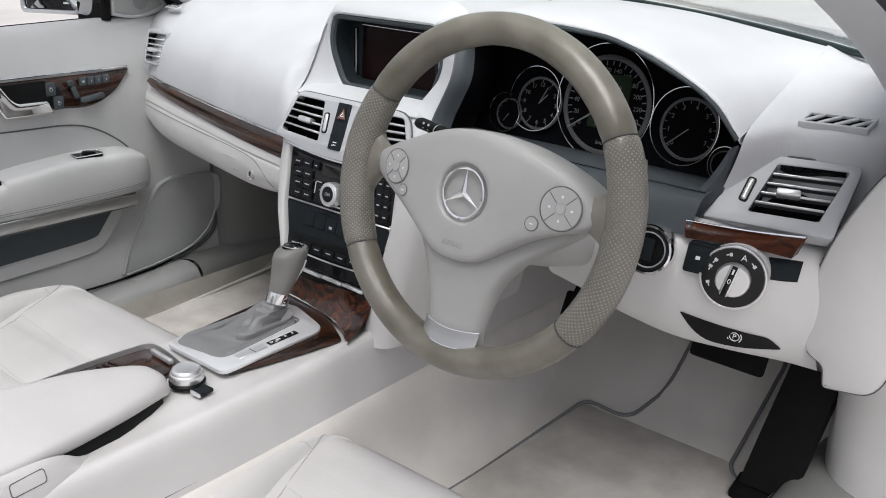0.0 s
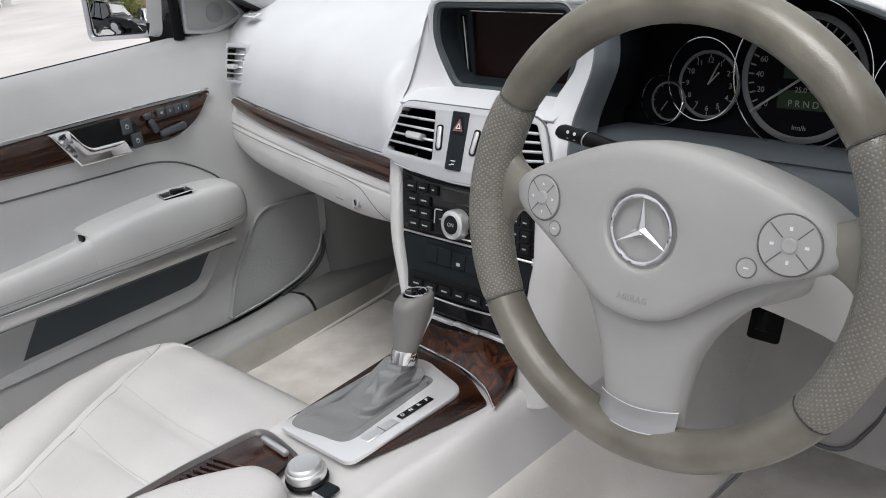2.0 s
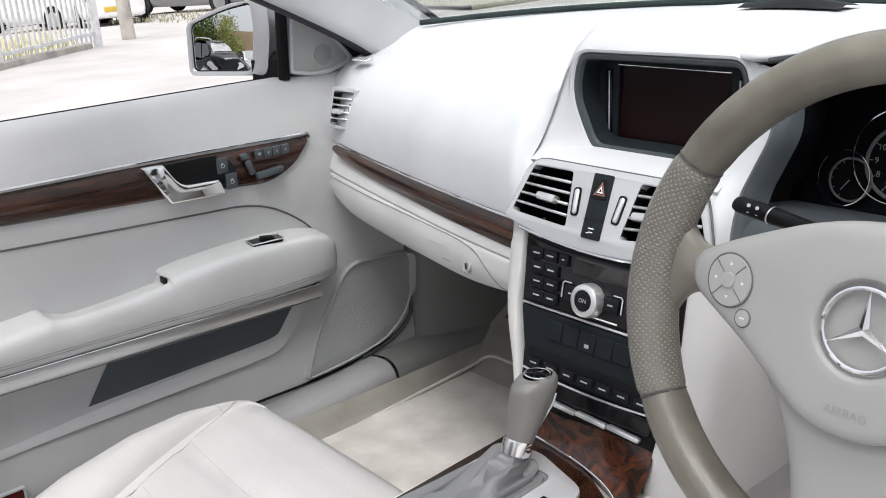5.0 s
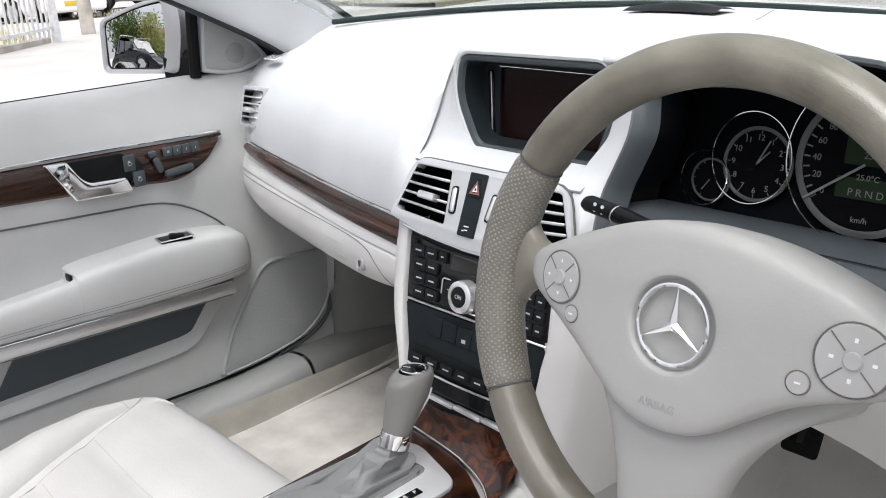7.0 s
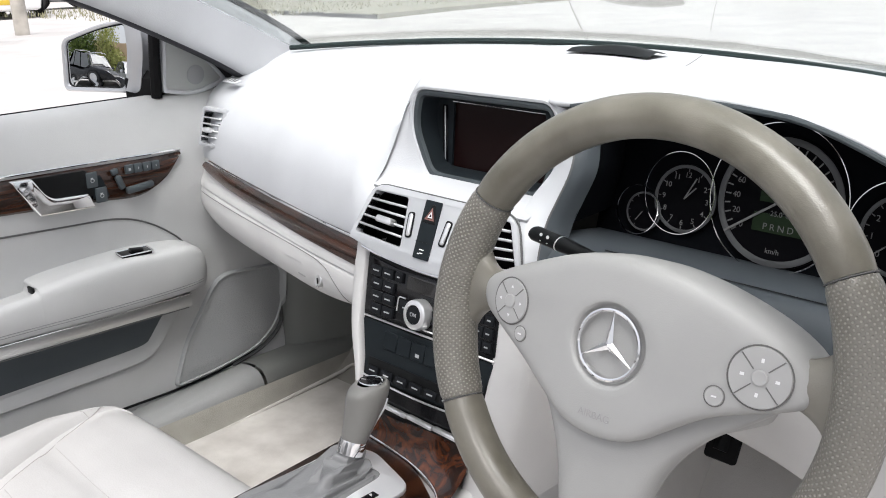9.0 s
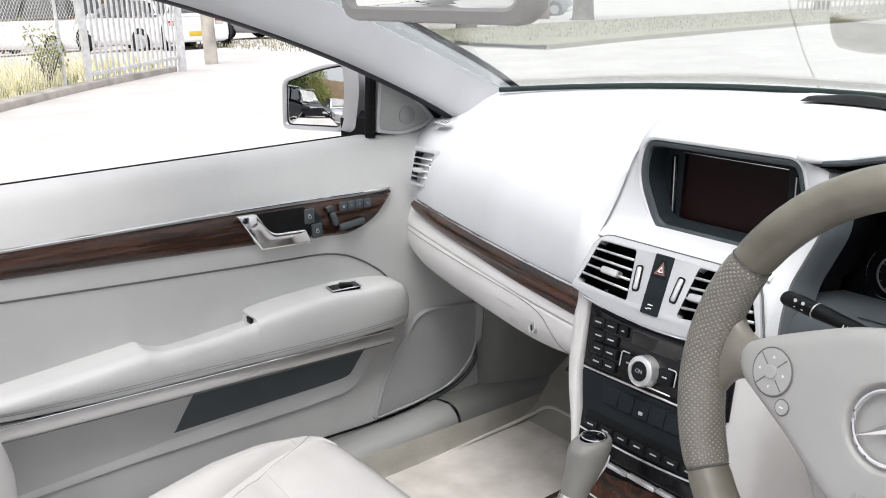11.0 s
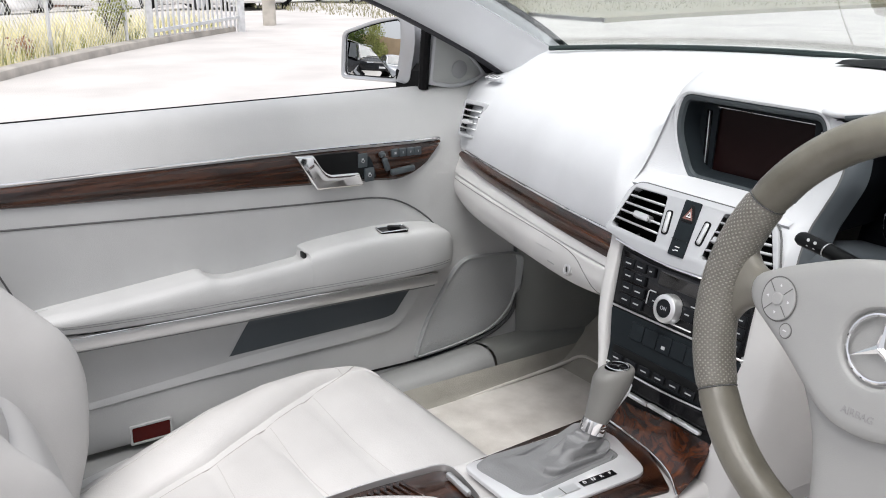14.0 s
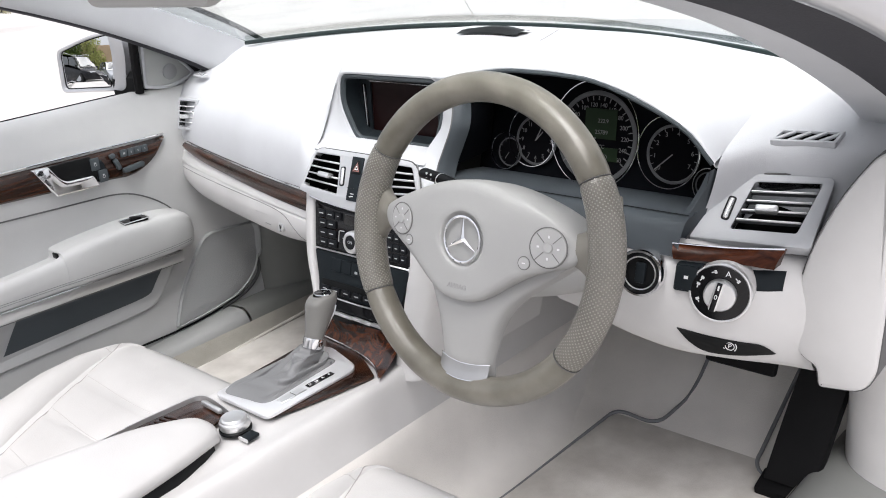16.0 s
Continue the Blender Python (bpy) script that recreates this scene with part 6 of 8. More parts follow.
tagged(rear, "unseen plain grey bulkhead behind the seats", "wall", kind="structure")

# mirror triangle with a small loudspeaker
tm = frame_of((-0.752, 0.275, 0.853), (0, 1, 0), (0.06, 0.0, 1))
tri = thing("mirror_triangle", "grey tweeter panel at the window's front corner", "trim panel")
outl = [(-0.004, 0.002), (0.060, -0.012), (0.132, 0.008), (0.098, 0.046), (0.054, 0.082), (0.004, 0.110)]
edge = rounded(outl, [0.006, 0.03, 0.012, 0.06, 0.05, 0.008])
inner = [(0.046 + (q[0] - 0.046) * 0.84, 0.040 + (q[1] - 0.040) * 0.84) for q in edge]
part("panel", plate(edge, [inner[::-1]], 0.012, 0.003, tm @ Matrix.Translation((0, 0, 0.003))), PAD, tri)
part("grille", plate([(0.046 + (q[0] - 0.046) * 0.87, 0.040 + (q[1] - 0.040) * 0.87) for q in edge], (), 0.006, 0.001, tm), material("grille_cloth_grey", (0.40, 0.41, 0.40), 0.7, grain=0.5, size=0.0016), tri, "fine grey grille cloth")
part("tweeter", lathe([(0.0175, -0.002), (0.0175, 0.0010), (0.016, 0.0016), (0.001, 0.0018)], 28, tm @ Matrix.Translation((0.064, 0.026, 0))), material("tweeter_mesh", (0.30, 0.31, 0.31), 0.7, grain=0.7, size=0.0018), tri)
bar = [tm @ Vector(q) for q in ((-0.013, -0.006, -0.004), (-0.012, 0.050, -0.004), (-0.009, 0.116, -0.004))]
part("frame", sweep(bar, 0.0105, 8, 0.9), RUBBER, tri, "black rubber bar at the window's edge")
part("seal", sweep([tm @ Vector(q) for q in ((-0.008, 0.120, 0.0), (0.012, 0.113, 0.002), (0.060, 0.087, 0.006), (0.106, 0.049, 0.010), (0.142, 0.008, 0.012), (0.156, -0.012, 0.012))], [0.0075, 0.0075, 0.0085, 0.010, 0.0105, 0.008], 8), RUBBER, tri)
part("corner_fill", plate([(0.0, -0.030), (0.19, -0.030), (0.165, 0.0), (0.100, 0.056), (0.004, 0.118)], (), 0.004, 0.0005, tm @ Matrix.Translation((0, 0, -0.012))), RUBBER, tri)

# ---- wing mirror ----
mirror = thing("wing_mirror", "silver wing mirror with real mirror glass", "wing mirror")
MIR = bpy.data.materials.new("mirror_glass")
MIR.use_nodes = True
mb = MIR.node_tree.nodes["Principled BSDF"]
mb.inputs["Base Color"].default_value, mb.inputs["Metallic"].default_value, mb.inputs["Roughness"].default_value = (0.88, 0.9, 0.9, 1), 1.0, 0.0
MM = frame_of((-0.902, 0.215, 0.916), (0.939, 0.341, 0), (-0.03, 0.084, 1))
mo = rounded([(-0.044, -0.058), (0.088, -0.055), (0.098, 0.010), (0.092, 0.056), (0.035, 0.046), (-0.044, 0.021)], [0.012, 0.014, 0.03, 0.010, 0.05, 0.012])
ctr = Vector((0.028, -0.004, 0))


def bulge(p, k):
    """The mirror glass is slightly convex."""
    x, y = ctr.x + (p[0] - ctr.x) * k, ctr.y + (p[1] - ctr.y) * k
    return MM @ Vector((x, y, -(x * x + y * y) / 2.6 + 0.002))


part("glass", skin([[bulge(p, k) for p in mo] for k in (1.0, 0.8, 0.6, 0.4, 0.2, 0.02)], close_v=True, caps=True), MIR, mirror, "slightly convex mirror glass")
rows = []
for k, w, side in ((0.985, -0.002, 0), (1.0, 0.0, 0), (1.03, 0.006, 0), (1.10, 0.007, 0.3), (1.16, 0.002, 1), (1.17, -0.012, 1), (1.16, -0.035, 1), (1.05, -0.075, 0.8), (0.7, -0.105, 0.4), (0.1, -0.115, 0)):
    rows.append([MM @ Vector((ctr.x + (p[0] - ctr.x) * k + (0.022 * side if p[0] > 0.05 else 0), ctr.y + (p[1] - ctr.y) * k, w)) for p in mo])
part("housing", skin(rows, close_v=True), BODY, mirror, "silver painted mirror housing")
part("glass_gap", sweep([MM @ Vector((ctr.x + (p[0] - ctr.x) * 0.995, ctr.y + (p[1] - ctr.y) * 0.995, 0.001)) for p in mo], 0.0012, 6, raw=True, closed=True), RUBBER, mirror)
st = []
for x, y, a, b, d in ((-0.812, 0.235, 0.845, 0.885, 0.045), (-0.790, 0.250, 0.840, 0.888, 0.050), (-0.765, 0.262, 0.838, 0.890, 0.055)):
    st.append([(x, y, a), (x, y + d, a - 0.004), (x, y + d, b), (x, y, b + 0.004), (x, y, a)])
part("arm", loft(st, 1, 4), BLACK, mirror, "black mirror foot")

# ---- rear-view mirror ----
rv = thing("rear_view_mirror", "grey rear-view mirror below the windscreen header", "mirror")
RM = frame_of((-0.040, -0.112, 1.120), (1, 0.06, 0), (0, -0.08, 1))
ro = rounded([(-0.130, -0.036), (0.130, -0.036), (0.138, 0.036), (-0.138, 0.036)], 0.018, 6)
rows = []
for k, h, w in ((0.90, 0.60, 0.0015), (0.94, 0.68, 0.005), (1.0, 0.95, 0.004), (1.02, 1.02, -0.002), (1.02, 1.02, -0.012), (0.96, 0.96, -0.028), (0.7, 0.7, -0.040), (0.1, 0.1, -0.044)):
    rows.append([RM @ Vector((p[0] * k, p[1] * h, w)) for p in ro])
part("housing", skin(rows, close_v=True), HUB, rv)
part("glass", plate([(p[0] * 0.92, p[1] * 0.64) for p in ro], (), 0.002, 0.0003, RM @ Matrix.Translation((0, 0, 0.002))), MIR, rv, "mirror glass")
part("stem", sweep([(-0.02, -0.075, 1.13), (-0.01, -0.05, 1.17), (0.0, -0.06, 1.225)], [0.012, 0.010, 0.014], 10), HUB, rv)
header = part("windscreen_header", loft([[(x, -0.20 + 0.02 * abs(x), 1.295 - 0.10 * (abs(x) / 0.6) ** 2), (x, -0.16, 1.25 - 0.10 * (abs(x) / 0.6) ** 2), (x, -0.20, 1.235 - 0.10 * (abs(x) / 0.6) ** 2), (x, -0.30, 1.24 - 0.08 * (abs(x) / 0.6) ** 2)] for x in (-0.60, -0.3, 0, 0.3, 0.60)], 1, 4), PAD)
tagged(header, "pale grey windscreen header trim", "trim", kind="structure")

# ---- centre console top ----
CZ = 0.5035
pm = frame_of((0, 0, CZ + 0.007), (1, 0, 0), (0, 1, 0.02))
part("wood_inlay", plate(rounded([(-0.071, -0.100), (0.060, -0.100), (0.078, -0.040), (0.108, 0.062), (0.03, 0.105), (-0.078, 0.125)], [0.01, 0.01, 0.02, 0.006, 0.05, 0.006]), (), 0.006, 0.0012, pm @ Matrix.Translation((0, 0, -0.001))), WOOD, console, "glossy walnut inlay round the selector")
gp = part("selector_plate", plate(rounded([(-0.064, -0.113), (0.066, -0.113), (0.072, 0.062), (-0.020, 0.088), (-0.050, 0.070)], [0.016, 0.014, 0.020, 0.03, 0.02]), [rounded([(-0.057, 0.050), (0.031, 0.064), (0.036, -0.094), (-0.057, -0.104)], 0.02)], 0.006, 0.0016, pm @ Matrix.Translation((0, 0, 0.005))), material("bright_satin_plate", (0.84, 0.84, 0.85), 0.28, 0.5), console, "satin silver selector plate")
iq = pm @ Matrix.Translation((0.050, -0.022, 0.0056)) @ Matrix.Rotation(radians(-2), 4, "Z")
part("gear_display", box(0.0105, 0.050, 0.0016, 0.0006, m=iq @ Matrix.Translation((0, 0.024, 0)), seg=1), GLOSS, gp, "black gear display")
part("gear_display", box(0.014, 0.046, 0.0016, 0.0006, m=iq @ Matrix.Translation((0, -0.030, 0)), seg=1), SILVER, gp)
for i, s in enumerate("PRND"):
    part("gear_letter", text_bm(s, 0.0068, iq @ Matrix.Translation((0, 0.042 - 0.0125 * i, 0.001)) @ Matrix.Rotation(radians(90), 4, "Z"), 0.0002), WHITE, gp)
part("plate_split", box(0.014, 0.0008, 0.001, m=iq @ Matrix.Translation((0, -0.028, 0.0008))), SEAM, gp)
part("bright_arc", sweep([(-0.078, 0.1150, CZ + 0.0095), (-0.01, 0.1075, CZ + 0.0095), (0.04, 0.0985, CZ + 0.0095), (0.085, 0.0825, CZ + 0.0095), (0.122, 0.0575, CZ + 0.0085)], 0.0016, 8), CHROME, console)
# burl tray lid, curving from the toggles down to the bright arc
rows = []
for k in np.linspace(0, 1, 13):
    xf = -0.078 + 0.202 * k
    back = np.array((-0.082 + 0.192 * k, 0.126, 0.563))
    front = np.array((xf, lerp([(-0.078, 0.1165), (-0.01, 0.109), (0.04, 0.100), (0.085, 0.084), (0.124, 0.058)], xf), CZ + 0.0095))
    rows.append([(1 - q) * back + q * front + np.array((0, 0.30 * (front[1] - back[1]) * -4 * q * (1 - q) * 0.5, -0.018 * q * (1 - q))) for q in np.linspace(0, 1, 11)] + [front + np.array((0, 0.002, -0.012))])
part("burl_lid", skin(rows), BURL, console, "glossy burl walnut ashtray lid")
part("radio_foot", box(0.200, 0.03, 0.030, 0.004, at=(0.008, 0.138, 0.556)), BLACK, console)
# gaiter and lever
KNOB = material("knob_leather", (0.20, 0.196, 0.185), 0.4, grain=0.25, size=0.0012)
lever = thing("gear_selector", "grey leather gear selector with chrome collar", "gear lever")
A = np.array
rows = []
base = rounded([(-0.058, 0.052), (0.033, 0.066), (0.038, -0.096), (-0.058, -0.106)], 0.022, 12)[::-1]
nb = len(base)
neck = A((-0.004, 0.039, 0.544))
for lv in range(13):
    k = lv / 12
    c = A((-0.009, -0.020, CZ + 0.011)) * (1 - k) + neck * k
    row = []
    for i, p in enumerate(base):
        a = math.atan2(p[1] + 0.02, p[0] + 0.009)
        rad0 = A((p[0], p[1], CZ + 0.011))
        n = A((-0.004 + 0.0125 * math.cos(a), 0.039 + 0.0125 * math.sin(a), 0.544))
        s = float(np.interp(k, (0, 0.12, 0.5, 0.72, 1), (0, 0.12, 0.60, 0.90, 1)))
        q = rad0 * (1 - s) + n * s
        q[2] = CZ + 0.011 + float(np.interp(k, (0, 0.06, 0.45, 0.62, 1), (-0.002, 0.003, 0.005, 0.010, 0.0295)))
        fold = math.sin(2 * a + 5.0 * k + 0.6) * 0.0085 + math.sin(5 * a - 9 * k) * 0.0045 + 0.0042 * math.sin(24 * k + 2 * a + 1.5 * math.sin(3 * a))
        q += A((math.cos(a), math.sin(a), 0.9)) * fold * math.sin(math.pi * k) ** 0.8
        q[2] = max(q[2], CZ + 0.0095 + 0.003 * math.sin(math.pi * k))
        row.append(q)
    rows.append(row)
cols = [[r[j] for r in rows] for j in range(nb)]
rows2 = [catmull(c, 5) for c in cols]
part("gaiter", skin(rows2, close_u=True), BOOT, lever, "wrinkled grey leather gaiter")
ax = (A((0.0, 0.073, 0.624)) - neck)
L = np.linalg.norm(ax)
LMx = frame_of(tuple(neck), (1, 0, 0), (0, ax[2], -ax[1]))
LMx = Matrix((Vector((1, 0, 0)), Vector((0, ax[2] / L, -ax[1] / L)), Vector(tuple(ax / L)))).transposed().to_4x4()
LMx.translation = Vector(tuple(neck))
LMx = LMx @ Matrix.Diagonal((1, 1, 0.92, 1))
part("collar", lathe([(0.0145, -0.009), (0.0155, -0.008), (0.0160, 0.005), (0.0156, 0.0095), (0.0135, 0.010)], 32, LMx @ Matrix.Translation((0, 0, 0.004))), CHROME, lever, "chrome collar")
rows = []
for h, rx, ry, dy in ((0.010, 0.0155, 0.0165, 0), (0.020, 0.0180, 0.0190, 0.0), (0.036, 0.0204, 0.0222, 0.0), (0.052, 0.0226, 0.0262, 0.0), (0.064, 0.0236, 0.0290, 0.0), (0.075, 0.0242, 0.0300, 0.0), (0.083, 0.0230, 0.0285, 0.0), (0.0885, 0.0200, 0.0245, 0.0), (0.0905, 0.015, 0.019, 0.0)):
    rows.append([LMx @ Vector((0.86 * rx * math.cos(a), dy + 0.86 * ry * math.sin(a), h + 0.36 * ry * math.sin(a) * min(1.0, max(0.0, (h - 0.055) / 0.03)))) for a in np.linspace(0, 2 * math.pi, 32, endpoint=False)])
cols = [catmull([r[j] for r in rows], 3) for j in range(32)]
knob = part("knob", skin(cols, close_u=True), KNOB, lever, "grey leather knob")
part("knob_cap", lathe([(0.0145, -0.003), (0.0148, 0.0010), (0.0135, 0.0016), (0.0120, 0.0010)], 28, LMx @ Matrix.Translation((0, 0, 0.0912)) @ Matrix.Rotation(radians(22), 4, "X")), CHROME, knob)
part("knob_badge", lathe([(0.0122, -0.001), (0.0120, 0.0012), (0.001, 0.0014)], 28, LMx @ Matrix.Translation((0, 0, 0.0912)) @ Matrix.Rotation(radians(22), 4, "X")), GLOSS, knob)
for a in (90, 210, 330):
    part("badge_arm", box(0.012, 0.0020, 0.0008, m=LMx @ Matrix.Translation((0, -0.0005, 0.0924)) @ Matrix.Rotation(radians(22), 4, "X") @ Matrix.Rotation(radians(a), 4, "Z") @ Matrix.Translation((0.006, 0, 0))), CHROME, knob)
part("knob_trim", sweep([LMx @ Vector((x, y, z)) for x, y, z in ((0.0100, 0.010, 0.020), (0.0135, 0.0135, 0.044), (0.0165, 0.0165, 0.062), (0.0160, 0.0175, 0.075))], 0.0012, 6), SILVER, knob)
# rotary controller, key, armrest and tray
dialc = thing("rotary_controller", "silver rotary controller on the centre console", "control dial")
dq = frame_of((0.040, -0.150, CZ + 0.001), (1, 0, 0), (0, 1, 0)) @ Matrix.Scale(0.88, 4)
part("base", lathe([(0.0265, 0), (0.0268, 0.004), (0.025, 0.006), (0.02, 0.006)], 40, dq), BLACK, dialc)
part("dial", lathe([(0.0235, 0.005), (0.0250, 0.008), (0.0252, 0.015), (0.0240, 0.018), (0.0225, 0.019), (0.0215, 0.0225), (0.0190, 0.0245), (0.0130, 0.0240), (0.001, 0.0238)], 48, dq), SILVER, dialc)
bk = part("back_key", box(0.020, 0.024, 0.006, 0.0015, m=dq @ Matrix.Translation((0.040, -0.002, 0.002)) @ Matrix.Rotation(radians(4), 4, "Z")), DARKGREY, dialc, "slate back key")
part("key_edge", box(0.022, 0.003, 0.006, 0.001, m=dq @ Matrix.Translation((0.040, -0.015, 0.002))), SILVER, bk)
arm = thing("console_armrest", "cream leather centre armrest with walnut tray", "armrest")
st = []
for y, xl, xr, zt in ((-0.180, 0.006, 0.046, 0.526), (-0.190, -0.004, 0.056, 0.533), (-0.215, -0.016, 0.068, 0.538), (-0.26, -0.038, 0.082, 0.541), (-0.31, -0.051, 0.092, 0.543), (-0.36, -0.062, 0.100, 0.545), (-0.42, -0.072, 0.106, 0.547), (-0.60, -0.078, 0.110, 0.550), (-0.80, -0.078, 0.110, 0.550)):
    st.append([(xl - 0.002, y, zt - 0.034), (xl - 0.003, y, zt - 0.014), (xl + 0.004, y, zt - 0.002), (0.7 * xl + 0.3 * xr, y, zt), (0.3 * xl + 0.7 * xr, y, zt - 0.001), (xr - 0.006, y, zt - 0.006), (xr, y, zt - 0.016), (xr - 0.006, y, zt - 0.030), (xr - 0.02, y, zt - 0.034)])
part("lid", loft(st, 2, 5), LEATHER, arm)
# Black filler paints the shade of the open gap under the lid.
st = []
for y, xl, xr in ((-0.195, -0.002, 0.050), (-0.24, -0.02, 0.070), (-0.34, -0.04, 0.088), (-0.80, -0.05, 0.094)):
    st.append([(xl, y, 0.498), (xl, y, 0.515), (xr - 0.004, y, 0.515), (xr, y, 0.511), (xr + 0.002, y, 0.498)])
part("box", loft(st, 0, 3), BLACK, arm, "black filler for the shaded gap below the lid")
st = []
for y, xr, zt in ((-0.315, 0.090, 0.500), (-0.335, 0.100, 0.510), (-0.355, 0.106, 0.524), (-0.38, 0.111, 0.533), (-0.42, 0.114, 0.537), (-0.55, 0.117, 0.540), (-0.80, 0.117, 0.540)):
    st.append([(xr - 0.03, y, 0.49), (xr - 0.008, y, zt - 0.004), (xr - 0.002, y, zt - 0.001), (xr + 0.006, y, zt - 0.010), (xr + 0.012, y, 0.505), (xr + 0.014, y, 0.49)])
side_skin = part("side", loft(st, 2, 4), LEATHER, arm)
st_tree = tree_of(side_skin)
draped_seam("lid_button", st_tree, rounded([(0.2, -0.425, 0.527), (0.2, -0.385, 0.527), (0.2, -0.385, 0.513), (0.2, -0.425, 0.513)], 0.004), (-1, 0, 0), 0.0006, arm, n=1, closed=True)
tr = plate([(-0.084, -0.312), (-0.084, -0.22), (-0.075, -0.138), (-0.062, -0.130), (0.0, -0.136), (0.008, -0.165), (-0.01, -0.215), (-0.05, -0.325)][::-1], (), 0.004, 0.0005, frame_of((0, 0, CZ + 0.005), (1, 0, 0), (0, 1, 0)))
tray = part("tray", tr, WOOD, arm, "walnut tray with ribbed roller lid")
edge = catmull([(-0.0865, -0.325), (-0.0865, -0.27), (-0.0862, -0.22), (-0.081, -0.165), (-0.077, -0.138), (-0.068, -0.128), (-0.05, -0.1265), (-0.02, -0.130), (0.004, -0.134)], 4)
part("tray_edge", skin([[(p[0], p[1], CZ - 0.004), (p[0], p[1], CZ + 0.010), (p[0] + 0.0006, p[1] - 0.0004, CZ + 0.0125), (p[0] + 0.0026, p[1] - 0.0016, CZ + 0.0125), (p[0] + 0.003, p[1] - 0.002, CZ + 0.010), (p[0] + 0.003, p[1] - 0.002, CZ + 0.003)] for p in edge]), SILVER, tray, "satin silver tray edge")
for i in range(9):
    y = -0.255 + 0.0085 * i
    part("roller_rib", box(0.050, 0.0042, 0.004, 0.001, m=frame_of((-0.050, y, CZ + 0.0065), (1, 0.25, 0), (0, 1, 0)), seg=1), WOOD, tray)
part("tray_handle", box(0.050, 0.008, 0.008, 0.003, m=frame_of((-0.030, -0.140, CZ + 0.010), (1, -0.06, 0), (0, 1, 0))), SILVER, tray)

# ---- seats: seams and panels ----
SEATSEAM = material("seat_seam", (0.40, 0.385, 0.37), 0.8)
FAINT = material("seat_crease", (0.50, 0.485, 0.47), 0.7)
for owner, x0, y0 in ((seat, -0.360, 0.0), (driver_seat, 0.372, -0.026)):
    t = tree_of(*[o for o in owner.children if o.name.startswith("cushion")])
    dn = (0, 0, -1)
    for s in (-1, 1):
        draped_seam("panel_seam", t, [(x0 + s * u, y0 + v, 0.5) for u, v in ((0.222, 0.050), (0.228, 0.030), (0.219, -0.012), (0.194, -0.081), (0.167, -0.169), (0.134, -0.281), (0.118, -0.42), (0.112, -0.56))], dn, 0.0010, owner, SEATSEAM, off=-0.0002)
        draped_seam("bolster_crease", t, [(x0 + s * u, y0 + v, 0.5) for u, v in ((0.219, -0.014), (0.232, -0.030), (0.240, -0.08), (0.243, -0.14), (0.241, -0.20), (0.228, -0.27), (0.210, -0.36), (0.20, -0.5))], dn, 0.0009, owner, FAINT, off=-0.0003)
    for y, w in ((-0.095, 0.186), (-0.185, 0.158), (-0.285, 0.130), (-0.385, 0.118)):
        draped_seam("cross_crease", t, [(x0 - w, y0 + y + 0.010, 0.5), (x0, y0 + y, 0.5), (x0 + w, y0 + y + 0.010, 0.5)], dn, 0.0007, owner, FAINT, off=-0.0003)
    for s in (-1, 1):
        part("valance", loft([[(x0 + s * 0.235, y, 0.265), (x0 + s * 0.245, y, 0.28), (x0 + s * 0.240, y, 0.30)] for y in (-0.60, -0.3, -0.02)], 1, 3), DOORGREY, owner)
bt = tree_of(*[o for o in seat.children if o.name.startswith("backrest")])
STITCH = material("grey_stitching", (0.20, 0.195, 0.19), 0.8)
side = [(-0.78, 0.752), (-0.740, 0.735), (-0.701, 0.714), (-0.671, 0.692), (-0.638, 0.652), (-0.618, 0.60), (-0.610, 0.54)]
for d in (-0.008, 0.008):
    draped_seam("back_stitch", bt, [(0.0, y + d * 0.7, z + d * 0.7) for y, z in side], (-1, 0, 0), 0.0008, seat, STITCH)
draped_seam("back_seam", bt, [(0.0, y, z) for y, z in side], (-1, 0, 0), 0.0014, seat, SEATSEAM)

# ---- floor mats and pedals ----
PIPE = material("mat_piping", (0.20, 0.205, 0.215), 0.8, grain=0.5, size=0.003)


def mat_thing(pts, lab, pipe=None):
    m = thing("floor_mat", lab, "floor mat", group="floor mats")
    out = rounded(pts, 0.03, 6)
    part("carpet_pad", plate(out, (), 0.012, 0.003, frame_of((0, 0, 0.284), (1, 0, 0), (0, 1, 0))), CARPET, m)
    part("piping", sweep([(p[0], p[1], max(0.281, 0.006 + lerp([(0.42, 0.272), (0.50, 0.284), (0.56, 0.305), (0.60, 0.333), (0.80, 0.50)], p[1]))) for p in out], 0.0034, 6, raw=True, closed=True), pipe or PIPE, m)
    return m


mat_thing([(0.20, -0.55), (0.249, 0.192), (0.256, 0.492), (0.343, 0.484), (0.368, 0.57), (0.37, 0.68), (0.53, 0.68), (0.528, 0.467), (0.60, 0.42), (0.62, -0.55)], "beige carpet mat with grey piping in the driver footwell")
mat_thing([(-0.572, -0.55), (-0.578, 0.19), (-0.590, 0.535), (-0.15, 0.535), (-0.15, -0.55)], "beige carpet mat in the passenger footwell", CARPET)
ped = thing("accelerator_pedal", "black floor-hinged accelerator pedal", "pedal")
rows = []
for k in np.linspace(0, 1, 7):
    y, z = 0.420 + 0.13 * k + 0.03 * k * k, 0.302 + 0.255 * k
    x = 0.606 + 0.026 * k
    rows.append([(x - 0.040, y + 0.004, z), (x - 0.037, y - 0.004, z + 0.002), (x + 0.037, y - 0.004, z + 0.002), (x + 0.040, y + 0.004, z), (x + 0.036, y + 0.020, z - 0.012), (x - 0.036, y + 0.020, z - 0.012)])
part("pad", skin(rows, close_v=True, caps=True), RUBBER, ped)
